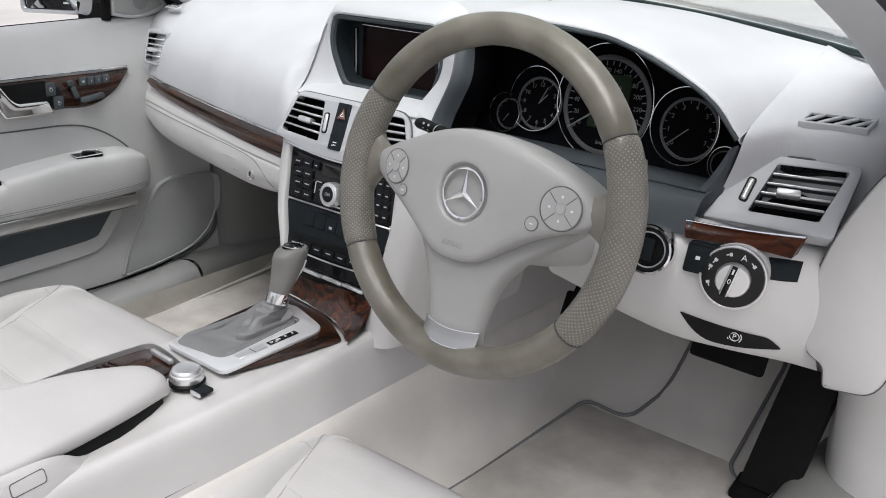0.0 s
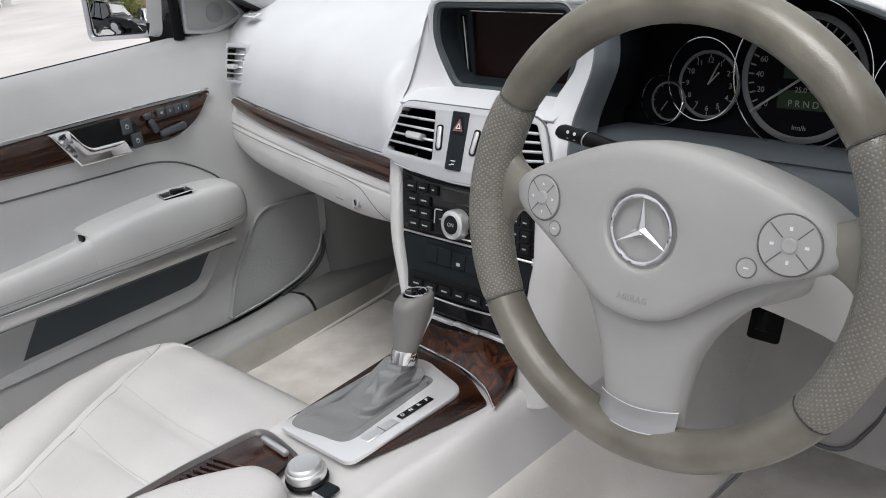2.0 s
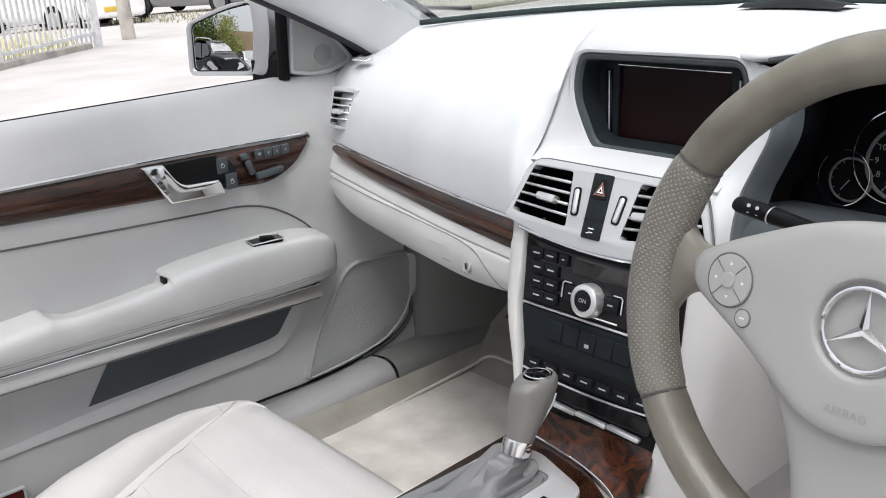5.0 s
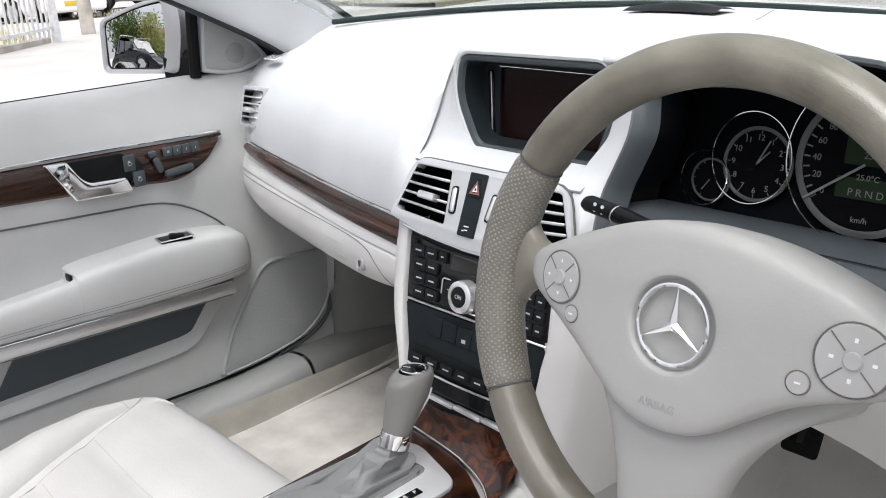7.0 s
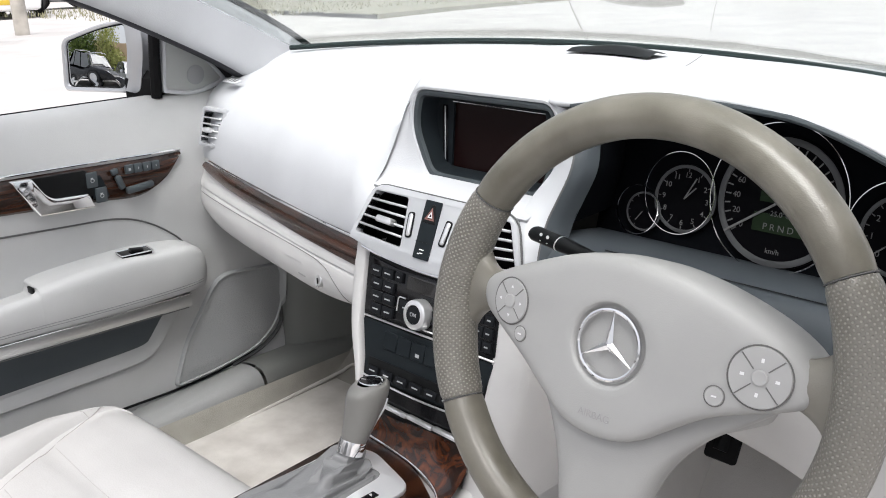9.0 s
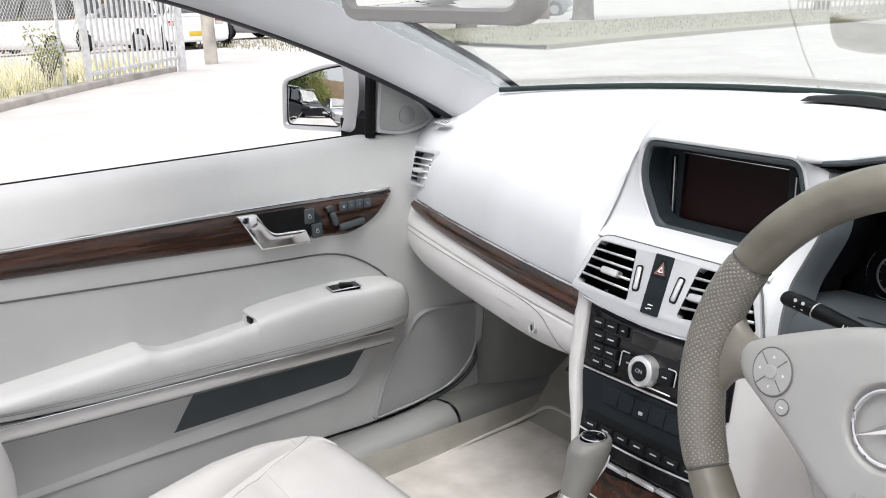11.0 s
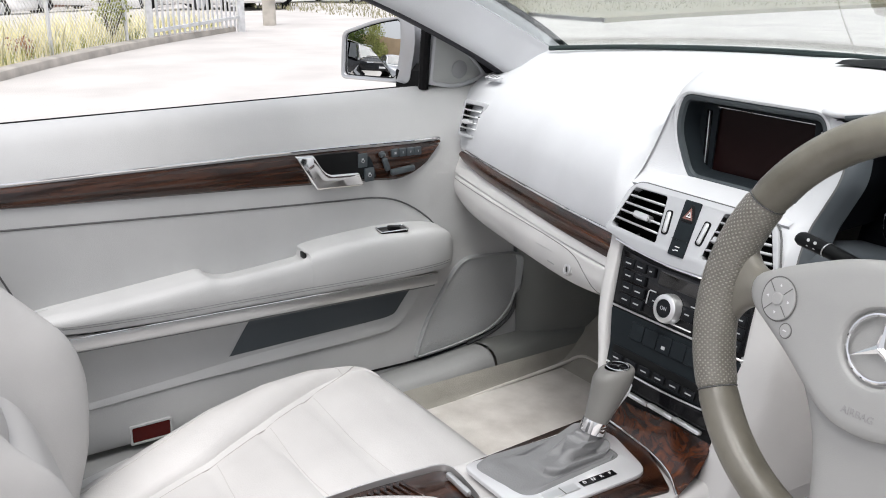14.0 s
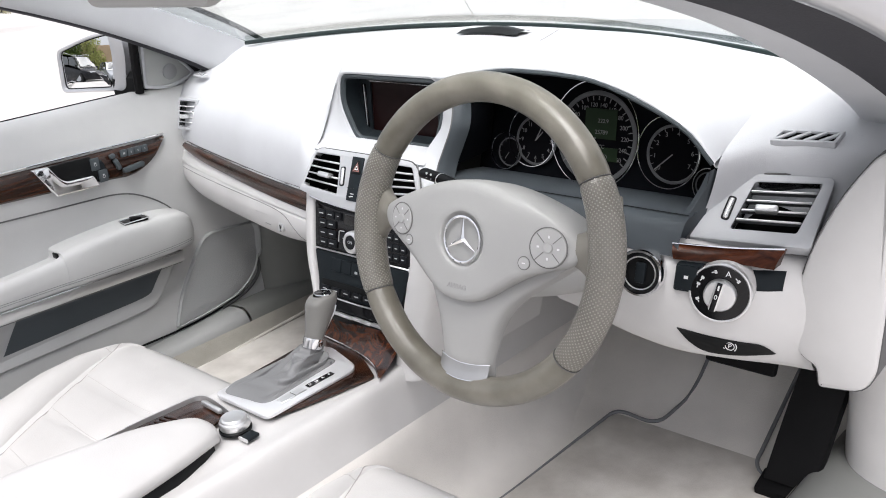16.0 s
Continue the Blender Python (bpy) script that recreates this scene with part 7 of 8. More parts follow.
part("foot", box(0.09, 0.05, 0.022, 0.006, m=frame_of((0.604, 0.425, 0.291), (1, 0.05, 0), (0, 1, 0.2))), RUBBER, ped)
brk = thing("brake_pedal", "black rubber brake pedal hanging in the footwell", "pedal")
part("pad", box(0.115, 0.055, 0.016, 0.006, m=frame_of((0.505, 0.475, 0.478), (1, 0, 0), (0, 0.45, 0.9))), RUBBER, brk)
part("arm", sweep([(0.505, 0.485, 0.48), (0.50, 0.53, 0.55), (0.49, 0.55, 0.66)], 0.010, 8), BLACK, brk)
park = thing("parking_brake_pedal", "small black parking brake pedal in the footwell", "pedal")
part("pad", box(0.045, 0.045, 0.012, 0.005, m=frame_of((0.250, 0.45, 0.475), (1, 0, 0), (0, 0.45, 0.9))), RUBBER, park)
part("arm", sweep([(0.250, 0.440, 0.47), (0.25, 0.50, 0.56), (0.25, 0.52, 0.66)], 0.010, 8), BLACK, park)
# Dark sheet over the floor: the footwell's deep shade put into its colour.
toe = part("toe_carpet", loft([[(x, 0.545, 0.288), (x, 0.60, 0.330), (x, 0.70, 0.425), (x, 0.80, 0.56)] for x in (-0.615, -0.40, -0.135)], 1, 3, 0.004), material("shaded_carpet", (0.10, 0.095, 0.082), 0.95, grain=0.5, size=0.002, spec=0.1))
tagged(toe, "dark sheet for the deep shade on the passenger's toe board", "carpet", kind="structure")
# Bulkhead carpet is blackened to hold the gloom under the dashboard.
foot = part("bulkhead", loft([[(x, 0.80, 0.30), (x, 0.78, 0.55), (x, 0.74, 0.78), (x, 0.66, 0.875)] for x in (-0.76, 0, 0.76)], 1, 3), material("bulkhead_shade", (0.07, 0.068, 0.065), 0.95, grain=0.5, size=0.002, spec=0.1))
tagged(foot, "carpeted bulkhead below the windscreen, footwell shade in its colour", "wall", kind="structure")

# an unseen plain wall, added behind the open driver's door to block low sky light
rear_side = part("quarter_panel", loft([[(0.80, y, 0.862), (0.76, y, 0.868), (0.74, y, 0.85), (0.735, y, 0.70), (0.735, y, 0.28)] for y in (-0.80, -0.92, -1.05)], 2, 3), DOORGREY)
tagged(rear_side, "unseen grey panel behind the driver's door, blocks low sky", "trim", kind="structure")


# ---- outside: road, verge, fence, parked vehicles ----
def ground_z(x, y):
    """The road falls gently away from the car, the yard behind the fence a little more."""
    q = (x + 9.4) * -0.62 + (y - 0.54) * -0.78
    return 0.023 * x - 0.011 * y - 0.045 * min(max(q - 2.5, 0), 40)


def on_ground(x, y, up=0.0):
    return (x, y, ground_z(x, y) + up)


grid = [-150, -125, -110] + [-100 + 1.6 * k for k in range(82)] + [40, 70, 110, 150]
gridy = [-150, -110, -70, -45] + [-40 + 1.6 * k for k in range(64)] + [75, 100, 150]
ground = part("ground", skin([[on_ground(x, y) for x in grid] for y in gridy]), ASPHALT)
tagged(ground, "pale sun-bleached asphalt road surface", "road", kind="structure")
STRAW = material("dry_grass", (0.86, 0.80, 0.58), 0.9, vary=0.3, patch=0.25, alt=(0.78, 0.74, 0.46), spec=0.1)
LEAFGREEN = material("leaf_green", (0.13, 0.18, 0.04), 0.6, vary=0.3, patch=0.3, alt=(0.04, 0.07, 0.015), spec=0.2)
OLIVE = material("leaf_olive", (0.42, 0.43, 0.16), 0.6, vary=0.3, patch=0.3, alt=(0.20, 0.23, 0.06), spec=0.2)
RUSSET = material("russet_weed", (0.36, 0.13, 0.07), 0.8, vary=0.2, patch=0.1)
CONCRETE = material("kerb_concrete", (0.56, 0.52, 0.47), 0.9, grain=0.5, size=0.01, vary=0.2, patch=0.3)
GALV = material("galvanised_steel", (0.78, 0.79, 0.80), 0.5, 0.2, vary=0.15, patch=0.1)
BARK = material("bark", (0.16, 0.13, 0.10), 0.95, grain=0.9, size=0.03, vary=0.25, patch=0.2)
BRICKS = material("brown_brick", (0.22, 0.12, 0.08), 0.9, grain=0.4, size=0.02, vary=0.3, patch=0.15)
TAN = material("tan_render", (0.46, 0.34, 0.22), 0.9, grain=0.3, size=0.02, vary=0.1, patch=0.6)
TERRACOTTA = material("terracotta_tiles", (0.42, 0.17, 0.10), 0.8, grain=0.4, size=0.05, vary=0.2, patch=0.3)
CARWHITE = material("white_car_paint", (0.80, 0.80, 0.80), 0.3, coat=0.8, vary=0.02)
CARGREY = material("grey_car_paint", (0.24, 0.245, 0.26), 0.35, 0.3, coat=0.8, vary=0.03)
CARBLACK = material("black_car_paint", (0.006, 0.006, 0.008), 0.25, spec=0.3, vary=0.02)
AUTOGLASS = material("dark_car_glass", (0.22, 0.235, 0.24), 0.08, coat=0.8)
LAMPRED = material("tail_lamp_red", (0.35, 0.02, 0.015), 0.2, coat=0.6)
LAMPCLEAR = material("headlamp_clear", (0.6, 0.62, 0.64), 0.1, 0.4, coat=0.6)
YELLOW = material("yellow_plate", (0.65, 0.45, 0.05), 0.5)
random.seed(5)

# the kerb between the road and the weedy verge
KERB = [(-7.0, -6.0), (-7.1, -3.0), (-7.35, -1.3), (-7.9, -0.55), (-8.5, 0.0), (-9.39, 0.60), (-10.70, 1.42), (-12.0, 2.36), (-13.5, 3.55), (-15.7, 5.55)]
line = catmull(KERB, 6)
rows = []
for i, p in enumerate(line):
    d = line[min(i + 1, len(line) - 1)] - line[max(i - 1, 0)]
    n = np.array((-d[1], d[0])) / np.linalg.norm(d)
    if n[0] > 0:
        n = -n
    w = 0.008 * math.sin(i * 2.3)
    rows.append([on_ground(*(p + n * a), up=h) for a, h in ((0, -0.02), (0.0 + w, 0.05), (0.012 + w, 0.088), (0.04, 0.10), (0.16, 0.105), (0.19, 0.06), (0.19, -0.02))])
kerb = part("kerb", skin(rows), CONCRETE)
tagged(kerb, "weathered concrete kerb along the weedy verge", "kerb", kind="structure")
rows = []
for i, p in enumerate(line):
    d = line[min(i + 1, len(line) - 1)] - line[max(i - 1, 0)]
    n = np.array((-d[1], d[0])) / np.linalg.norm(d)
    if n[0] > 0:
        n = -n
    rows.append([on_ground(*(p + n * a), up=h) for a, h in ((0.17, 0.07), (0.4, 0.10), (1.2, 0.10), (2.6, 0.06), (3.4, -0.05))])
verge = part("verge", skin(rows), STRAW)
tagged(verge, "strip of dry yellow grass and soil behind the kerb", "verge", kind="structure")


def blades(where, heights, lean=0.35, width=0.006):
    """Tufts of thin pointed blades."""
    bm = bmesh.new()
    for (x, y), h in zip(where, heights):
        z = ground_z(x, y) + 0.06
        a = random.uniform(0, 2 * math.pi)
        dx, dy = math.cos(a) * lean * h * random.random(), math.sin(a) * lean * h * random.random()
        b = random.uniform(0, math.pi)
        wx, wy = math.cos(b) * width, math.sin(b) * width
        v = [bm.verts.new(q) for q in ((x - wx, y - wy, z), (x + wx, y + wy, z), (x + 0.4 * dx + wx * 0.7, y + 0.4 * dy + wy * 0.7, z + 0.6 * h), (x + dx, y + dy, z + h), (x + 0.4 * dx - wx * 0.7, y + 0.4 * dy - wy * 0.7, z + 0.6 * h))]
        bm.faces.new(v)
    return bm


def verge_spots(n, lo, hi):
    out = []
    while len(out) < n:
        i = random.randrange(8, len(line) - 1)
        p, d = line[i], line[i + 1] - line[i]
        m = np.array((-d[1], d[0])) / np.linalg.norm(d)
        if m[0] > 0:
            m = -m
        q = p + d * random.random() + m * (lo + (hi - lo) * random.random() ** 1.3)
        out.append((float(q[0]), float(q[1])))
    return out


spots = verge_spots(9000, 0.2, 3.2)
g = part("dry_grass", blades(spots, [random.uniform(0.08, 0.42) for _ in spots]), STRAW, recalc=False)
tagged(g, "tall dry yellow grass and weeds on the verge", "grass", kind="stuff")
spots = verge_spots(2200, 0.2, 1.0)
g = part("green_grass", blades(spots, [random.uniform(0.06, 0.22) for _ in spots]), OLIVE, recalc=False)
tagged(g, "green weeds along the kerb edge", "grass", kind="stuff")


def leaves(centres, radius, n, size, squash=1.0):
    """Single small leaves, thick about each centre and thinning outwards."""
    bm = bmesh.new()
    for _ in range(n):
        c = random.choice(centres)
        d = np.array([random.gauss(0, 1) for _ in range(3)])
        d = d / np.linalg.norm(d) * radius * random.random() ** 0.45
        p = np.array(c) + d * np.array((1, 1, squash))
        a, b = np.array([random.gauss(0, 1) for _ in range(3)]), np.array([random.gauss(0, 1) for _ in range(3)])
        a = a / np.linalg.norm(a) * size * random.uniform(0.6, 1.3)
        b = b - a * (a @ b) / (a @ a)
        b = b / np.linalg.norm(b) * size * 0.45
        bm.faces.new([bm.verts.new(tuple(q)) for q in (p - a, p + b, p + a, p - b)])
    return bm


def shrub(x, y, h, r, mat, label, n=1500, size=0.05):
    z = ground_z(x, y)
    ob = thing("shrub", label, "shrub", (x, y, z))
    tips = []
    bm = None
    for k in range(7):
        a = k * 2.4
        e = (r * 0.7 * math.cos(a) * random.uniform(0.4, 1), r * 0.7 * math.sin(a) * random.uniform(0.4, 1), h * random.uniform(0.45, 0.92))
        s = sweep([(0, 0, 0), (e[0] * 0.4, e[1] * 0.4, e[2] * 0.5), e], [0.02 * h, 0.014 * h, 0.006 * h], 6, n=3)
        bm = s if bm is None else join(bm, s)
        tips += [e, (e[0] * 0.6, e[1] * 0.6, e[2] * 0.7)]
    part("stems", bm, BARK, ob)
    part("foliage", leaves(tips, r * 0.5, n, size, 0.9), mat, ob, recalc=False)
    return ob


def tree(x, y, h, r, trunk, mat, label):
    ob = thing("tree", label, "tree", on_ground(x, y))
    part("trunk", sweep([(0, 0, -0.1), (0.02, 0, 0.25), (0.0, 0.04, h * 0.25), (0.08, 0, h * 0.5)], [trunk * 1.35, trunk, trunk * 0.85, trunk * 0.5], 12), BARK, ob)
    tips = []
    for k in range(7):
        a = k * 2.2 + x
        e = np.array((r * 0.7 * math.cos(a), r * 0.7 * math.sin(a), h * random.uniform(0.6, 0.92)))
        part("limb", sweep([(0.03, 0, h * random.uniform(0.32, 0.46)), tuple(e * (0.5, 0.5, 0.82)), tuple(e)], [trunk * 0.38, trunk * 0.22, trunk * 0.06], 7), BARK, ob)
        tips += [tuple(e), tuple(e * (0.6, 0.6, 0.9)), (e[0] * 0.9, e[1] * 0.9, e[2] + r * 0.2)]
    part("crown", leaves(tips, r * 0.42, 3200, 0.14, 0.8), mat, ob, recalc=False)
    return ob


shrub(-9.9, -0.75, 0.75, 0.75, OLIVE, "dark straggly weed bush on the verge", 900, 0.035)
shrub(-9.4, -0.35, 0.42, 0.5, LEAFGREEN, "low green weed bush behind the kerb", 600, 0.03)
shrub(-13.1, 2.75, 0.95, 0.32, OLIVE, "slender green sapling at the fence", 420, 0.035)
shrub(-11.2, 1.25, 0.36, 0.18, RUSSET, "small russet weed on the verge", 260, 0.025)

# chain-link fence: posts stand just behind the kerb
FENCE = [(-7.6, -3.0), (-8.25, -0.75), (-9.62, 0.36), (-11.4, 1.62), (-13.05, 2.95), (-13.55, 3.40)]
fence = thing("chain_link_fence", "galvanised chain-link fence on thin steel posts", "fence", (0, 0, 0))
for i, (x, y) in enumerate(FENCE[:-1]):
    x0, y0, z0 = on_ground(x, y, 0.0)
    part("post", sweep([(x0, y0, z0 - 0.1), (x0 - 0.02, y0, z0 + 0.9), (x0 - 0.04, y0, z0 + 1.85)], 0.024, 10, n=2), GALV, fence)
wires = bmesh.new()
total = [0.0]
for a, b in zip(FENCE, FENCE[1:]):
    total.append(total[-1] + math.dist(a, b))


def along(s):
    x = float(np.interp(s, total, [p[0] for p in FENCE]))
    y = float(np.interp(s, total, [p[1] for p in FENCE]))
    return x, y


def wire(bm, s0, h0, s1, h1, r):
    n = 6
    rows_ = []
    for k in range(n + 1):
        t = k / n
        x, y = along(s0 + (s1 - s0) * t)
        z = ground_z(x, y) + h0 + (h1 - h0) * t
        rows_.append([bm.verts.new(q) for q in ((x - r, y - r, z), (x + r, y + r, z), (x, y, z + 1.5 * r))])
    for u, v in zip(rows_, rows_[1:]):
        for k in range(3):
            bm.faces.new((u[k], u[(k + 1) % 3], v[(k + 1) % 3], v[k]))


top_h = 1.75
for k in range(int((total[-1] + top_h) / 0.085)):
    s = k * 0.085 - top_h
    a, b = max(s, 0), min(s + top_h, total[-1])
    if b - a > 0.05:
        wire(wires, a, 0.08 + (a - s), b, 0.08 + (b - s), 0.0022)
        wire(wires, a, 0.08 + top_h - (a - s), b, 0.08 + top_h - (b - s), 0.0022)
part("mesh", wires, GALV, fence, recalc=False)
for h in (0.1, 0.95, 1.82):
    bm = bmesh.new()
    for k in range(14):
        wire(bm, total[-1] * k / 14, h, total[-1] * (k + 1) / 14, h, 0.004)
    part("line_wire", bm, GALV, fence, recalc=False)

# palisade gate beyond the fence's end
gate = thing("palisade_gate", "grey steel palisade gate with upright pales", "gate")
g0, g1 = np.array((-13.55, 3.42)), np.array((-15.55, 5.60))
for k in range(19):
    p = g0 + (g1 - g0) * (k + 0.5) / 19
    z = ground_z(*p)
    part("pale", box(0.055, 0.018, 1.75, 0.004, m=Matrix.Translation((p[0], p[1], z + 0.97)) @ Matrix.Rotation(math.atan2(2.18, -2.0), 4, "Z")), GALV, gate, smooth=False)
for h in (0.22, 1.55):
    part("rail", box(math.dist(g0, g1), 0.05, 0.05, 0.005, m=Matrix.Translation((*(0.5 * (g0 + g1)), ground_z(*(0.5 * (g0 + g1))) + h)) @ Matrix.Rotation(math.atan2(2.18, -2.0), 4, "Z")), GALV, gate, smooth=False)
for p, r in ((g0, 0.045), (g1, 0.06)):
    z = ground_z(*p)
    part("gate_post", box(2 * r, 2 * r, 2.1, 0.008, at=(p[0], p[1], z + 1.0)), GALV, gate, smooth=False)
x, y, z = on_ground(-17.0, 6.75)
pole = part("pole", sweep([(x, y, z - 0.2), (x - 0.03, y - 0.02, z + 2), (x - 0.10, y - 0.08, z + 7)], [0.13, 0.12, 0.09], 12), material("pale_pole_timber", (0.60, 0.56, 0.50), 0.9, grain=0.5, size=0.02, vary=0.2, patch=0.3))
tagged(pole, "pale weathered timber utility pole", "pole")


# ---- parked vehicles ----
TYRE = material("tyre_rubber", (0.02, 0.02, 0.021), 0.8)
ALLOY = material("alloy_rim", (0.55, 0.56, 0.58), 0.3, 0.8)


def vehicle(name, label, category, at, heading, paint, size, belt, roof, wheel=0.32, plate_mat=None):
    """size: length, width, height; belt: height of the waistline; roof: where the windscreen's foot,
    the roof's front and rear and the rear window's foot lie, as parts of the length from the nose."""
    L, W, H = size
    ob = thing(name, label, category, on_ground(*at), group="parked vehicles")
    ob.rotation_euler = (0, 0, radians(heading))
    h = W / 2
    st = []
    for f, w, zb, zt in ((0.0, 0.80, 0.30, belt * 0.66), (0.012, 0.88, 0.24, belt * 0.74), (0.06, 0.96, 0.22, belt * 0.82), (roof[0] * 0.6, 1.0, 0.21, belt * 0.92), (roof[0], 1.0, 0.21, belt), (0.5, 1.0, 0.21, belt * 1.01), (min(roof[3], 0.985), 0.99, 0.22, belt * 1.02), (0.99, 0.92, 0.26, belt * 0.94), (1.0, 0.84, 0.34, belt * 0.86)):
        x, w = L / 2 - f * L, w * h
        st.append([(x, -w * 0.86, zb), (x, -w * 0.99, zb + 0.10), (x, -w, 0.5 * (zb + zt)), (x, -w * 0.965, zt - 0.05), (x, -w * 0.86, zt), (x, 0, zt + 0.02), (x, w * 0.86, zt), (x, w * 0.965, zt - 0.05), (x, w, 0.5 * (zb + zt)), (x, w * 0.99, zb + 0.10), (x, w * 0.86, zb)])
    rows_ = [chaikin(s, 1) for s in st]
    part("body", skin(rows_, close_v=True, caps=True), paint, ob)
    wb, wt = h * 0.90, h * 0.70
    xs_ = [L / 2 - r * L for r in roof]
    cab = [[(xs_[0], wb, belt), (xs_[1], wt, H - 0.03), (xs_[2], wt, H - 0.03), (xs_[3], wb, belt)], [(xs_[0] + 0.03, 0, belt + 0.02), (xs_[1] + 0.05, 0, H), (xs_[2] - 0.03, 0, H), (xs_[3] - 0.03, 0, belt + 0.02)]]
    rows_ = [[(a[0], -a[1], a[2]) for a in cab[0]], cab[1], cab[0]]
    bm = skin([chaikin(r, 1) for r in rows_])
    part("cabin", bm, paint, ob)
    for s in (-1, 1):
        # side windows lie just proud of the cabin's sides
        def on_side(f, v):
            x = (1 - v) * (xs_[0] + (xs_[3] - xs_[0]) * f) + v * (xs_[1] + (xs_[2] - xs_[1]) * f)
            return (x, s * ((1 - v) * wb + v * wt + 0.012), belt + (H - 0.03 - belt) * v)
        for a, b in ((0.10, 0.46), (0.50, 0.80), (0.83, 0.93)):
            q = [on_side(a + (0.02 if a > 0.2 else 0.03), 0.86), on_side(b, 0.86), on_side(b, 0.10), on_side(a, 0.10)]
            bm = skin([[q[0], q[1]], [q[3], q[2]]])
            bmesh.ops.solidify(bm, geom=bm.faces[:], thickness=0.006)
            part("side_window", bm, AUTOGLASS, ob)
        for f in (0.17, 0.80):
            xw = L / 2 - f * L
            spin = Matrix.Translation((xw, s * (h - 0.09), wheel)) @ Matrix.Rotation(radians(90 * s), 4, "X").inverted()
            part("wheel_arch", lathe([(wheel * 1.16, 0.02), (wheel * 1.16, 0.086), (wheel * 0.9, 0.088), (0.02, 0.06)], 24, spin), RUBBER, ob)
            wh = part("wheel", lathe([(wheel * 0.5, -0.10), (wheel, -0.09), (wheel, 0.085), (wheel * 0.93, 0.105), (wheel * 0.70, 0.105), (wheel * 0.66, 0.09), (0.02, 0.085)], 24, spin), TYRE, ob)
            part("rim", lathe([(wheel * 0.68, 0.092), (wheel * 0.64, 0.108), (wheel * 0.55, 0.098), (wheel * 0.2, 0.104), (0.01, 0.106)], 20, spin), ALLOY, wh)
        part("headlamp", box(0.10, 0.34, 0.13, 0.03, at=(L / 2 - 0.075, s * h * 0.62, belt * 0.68)), LAMPCLEAR, ob)
        part("tail_lamp", box(0.09, 0.26, 0.16, 0.03, at=(-L / 2 + 0.045, s * h * 0.66, belt * 0.82)), LAMPRED, ob)
        part("door_mirror", box(0.10, 0.18, 0.12, 0.03, at=(xs_[0] - 0.25, s * (h + 0.06), belt + 0.08)), paint, ob)
    for a, b, nm in ((0, 1, "windscreen"), (3, 2, "rear_window")):
        sgn = 1 if a == 0 else -1
        p, q = Vector((xs_[a] + sgn * 0.03, 0, belt + 0.035)), Vector((xs_[b] + sgn * 0.035, 0, H - 0.04))
        lo, hi = p.lerp(q, 0.10), p.lerp(q, 0.92)
        off = Vector((sgn * 0.02, 0, 0.012))
        bm = skin([[lo + off + Vector((-sgn * 0.03, -wb * 0.88, 0)), lo + off * 1.4, lo + off + Vector((-sgn * 0.03, wb * 0.88, 0))], [hi + off + Vector((-sgn * 0.04, -wt * 0.9, 0)), hi + off * 1.4, hi + off + Vector((-sgn * 0.04, wt * 0.9, 0))]])
        bmesh.ops.solidify(bm, geom=bm.faces[:], thickness=0.006)
        part(nm, bm, AUTOGLASS, ob)
    for sgn in (-1, 1):
        part("bumper", box(0.16, W * 0.90, 0.20, 0.06, at=(sgn * (L / 2 - 0.05), 0, 0.38)), paint if paint is not CARGREY else GALV, ob)
        part("number_plate", box(0.012, 0.40, 0.12, 0.004, at=(sgn * (L / 2 + 0.034), 0, 0.47)), plate_mat or WHITE, ob)
    return ob


SEDAN = (0.30, 0.43, 0.68, 0.84)
HATCH = (0.24, 0.40, 0.86, 0.98)
VAN = (0.10, 0.22, 0.96, 0.995)
vehicle("sedan", "grey older sedan parked at the far kerb", "car", (-27.6, 13.6), 205, CARGREY, (4.7, 1.75, 1.40), 0.90, SEDAN)
vehicle("sedan", "white sedan parked beyond the utility pole", "car", (-25.6, 9.9), 160, CARWHITE, (4.5, 1.75, 1.42), 0.90, SEDAN, plate_mat=YELLOW)
vehicle("hatchback", "white hatchback parked behind the gate", "car", (-27.5, 8.9), 200, CARWHITE, (4.0, 1.7, 1.5), 0.95, HATCH)
vehicle("van", "white van parked in the yard behind the fence", "van", (-34.5, 7.7), 218, CARWHITE, (4.8, 1.8, 2.0), 1.15, VAN)
vehicle("hatchback", "white hatchback parked in the fenced yard", "car", (-37.0, 4.7), 215, CARWHITE, (4.0, 1.7, 1.5), 0.95, HATCH)
vehicle("sedan", "white sedan parked low behind the weeds", "car", (-31.0, 0.4), 230, CARWHITE, (4.5, 1.75, 1.42), 0.90, SEDAN)
vehicle("van", "white van parked beside the gate in the yard", "van", (-36.5, 12.2), 240, CARWHITE, (4.8, 1.8, 2.0), 1.15, VAN)
suv = vehicle("suv", "black off-road car with silver roof rails", "car", (-6.9, -14.2), 34, CARBLACK, (4.7, 1.9, 1.75), 1.05, HATCH, 0.37)
for s in (-1, 1):
    part("roof_rail", sweep([(0.7, s * 0.62, 1.72), (0.5, s * 0.62, 1.80), (-1.2, s * 0.62, 1.80), (-1.5, s * 0.62, 1.72)], 0.02, 8), SILVER, suv, "silver roof rail")
    part("side_step", box(2.4, 0.12, 0.06, 0.02, at=(-0.1, s * 0.98, 0.34)), SILVER, suv, "silver side step")
vehicle("hatchback", "silver hatchback parked beside the black car", "car", (-5.2, -18.0), 60, BODY, (4.0, 1.7, 1.5), 0.95, HATCH)
vehicle("suv", "dark off-road car parked beyond the street trees", "car", (-40.5, 35.5), 40, CARGREY, (4.7, 1.9, 1.7), 1.05, HATCH, 0.37)
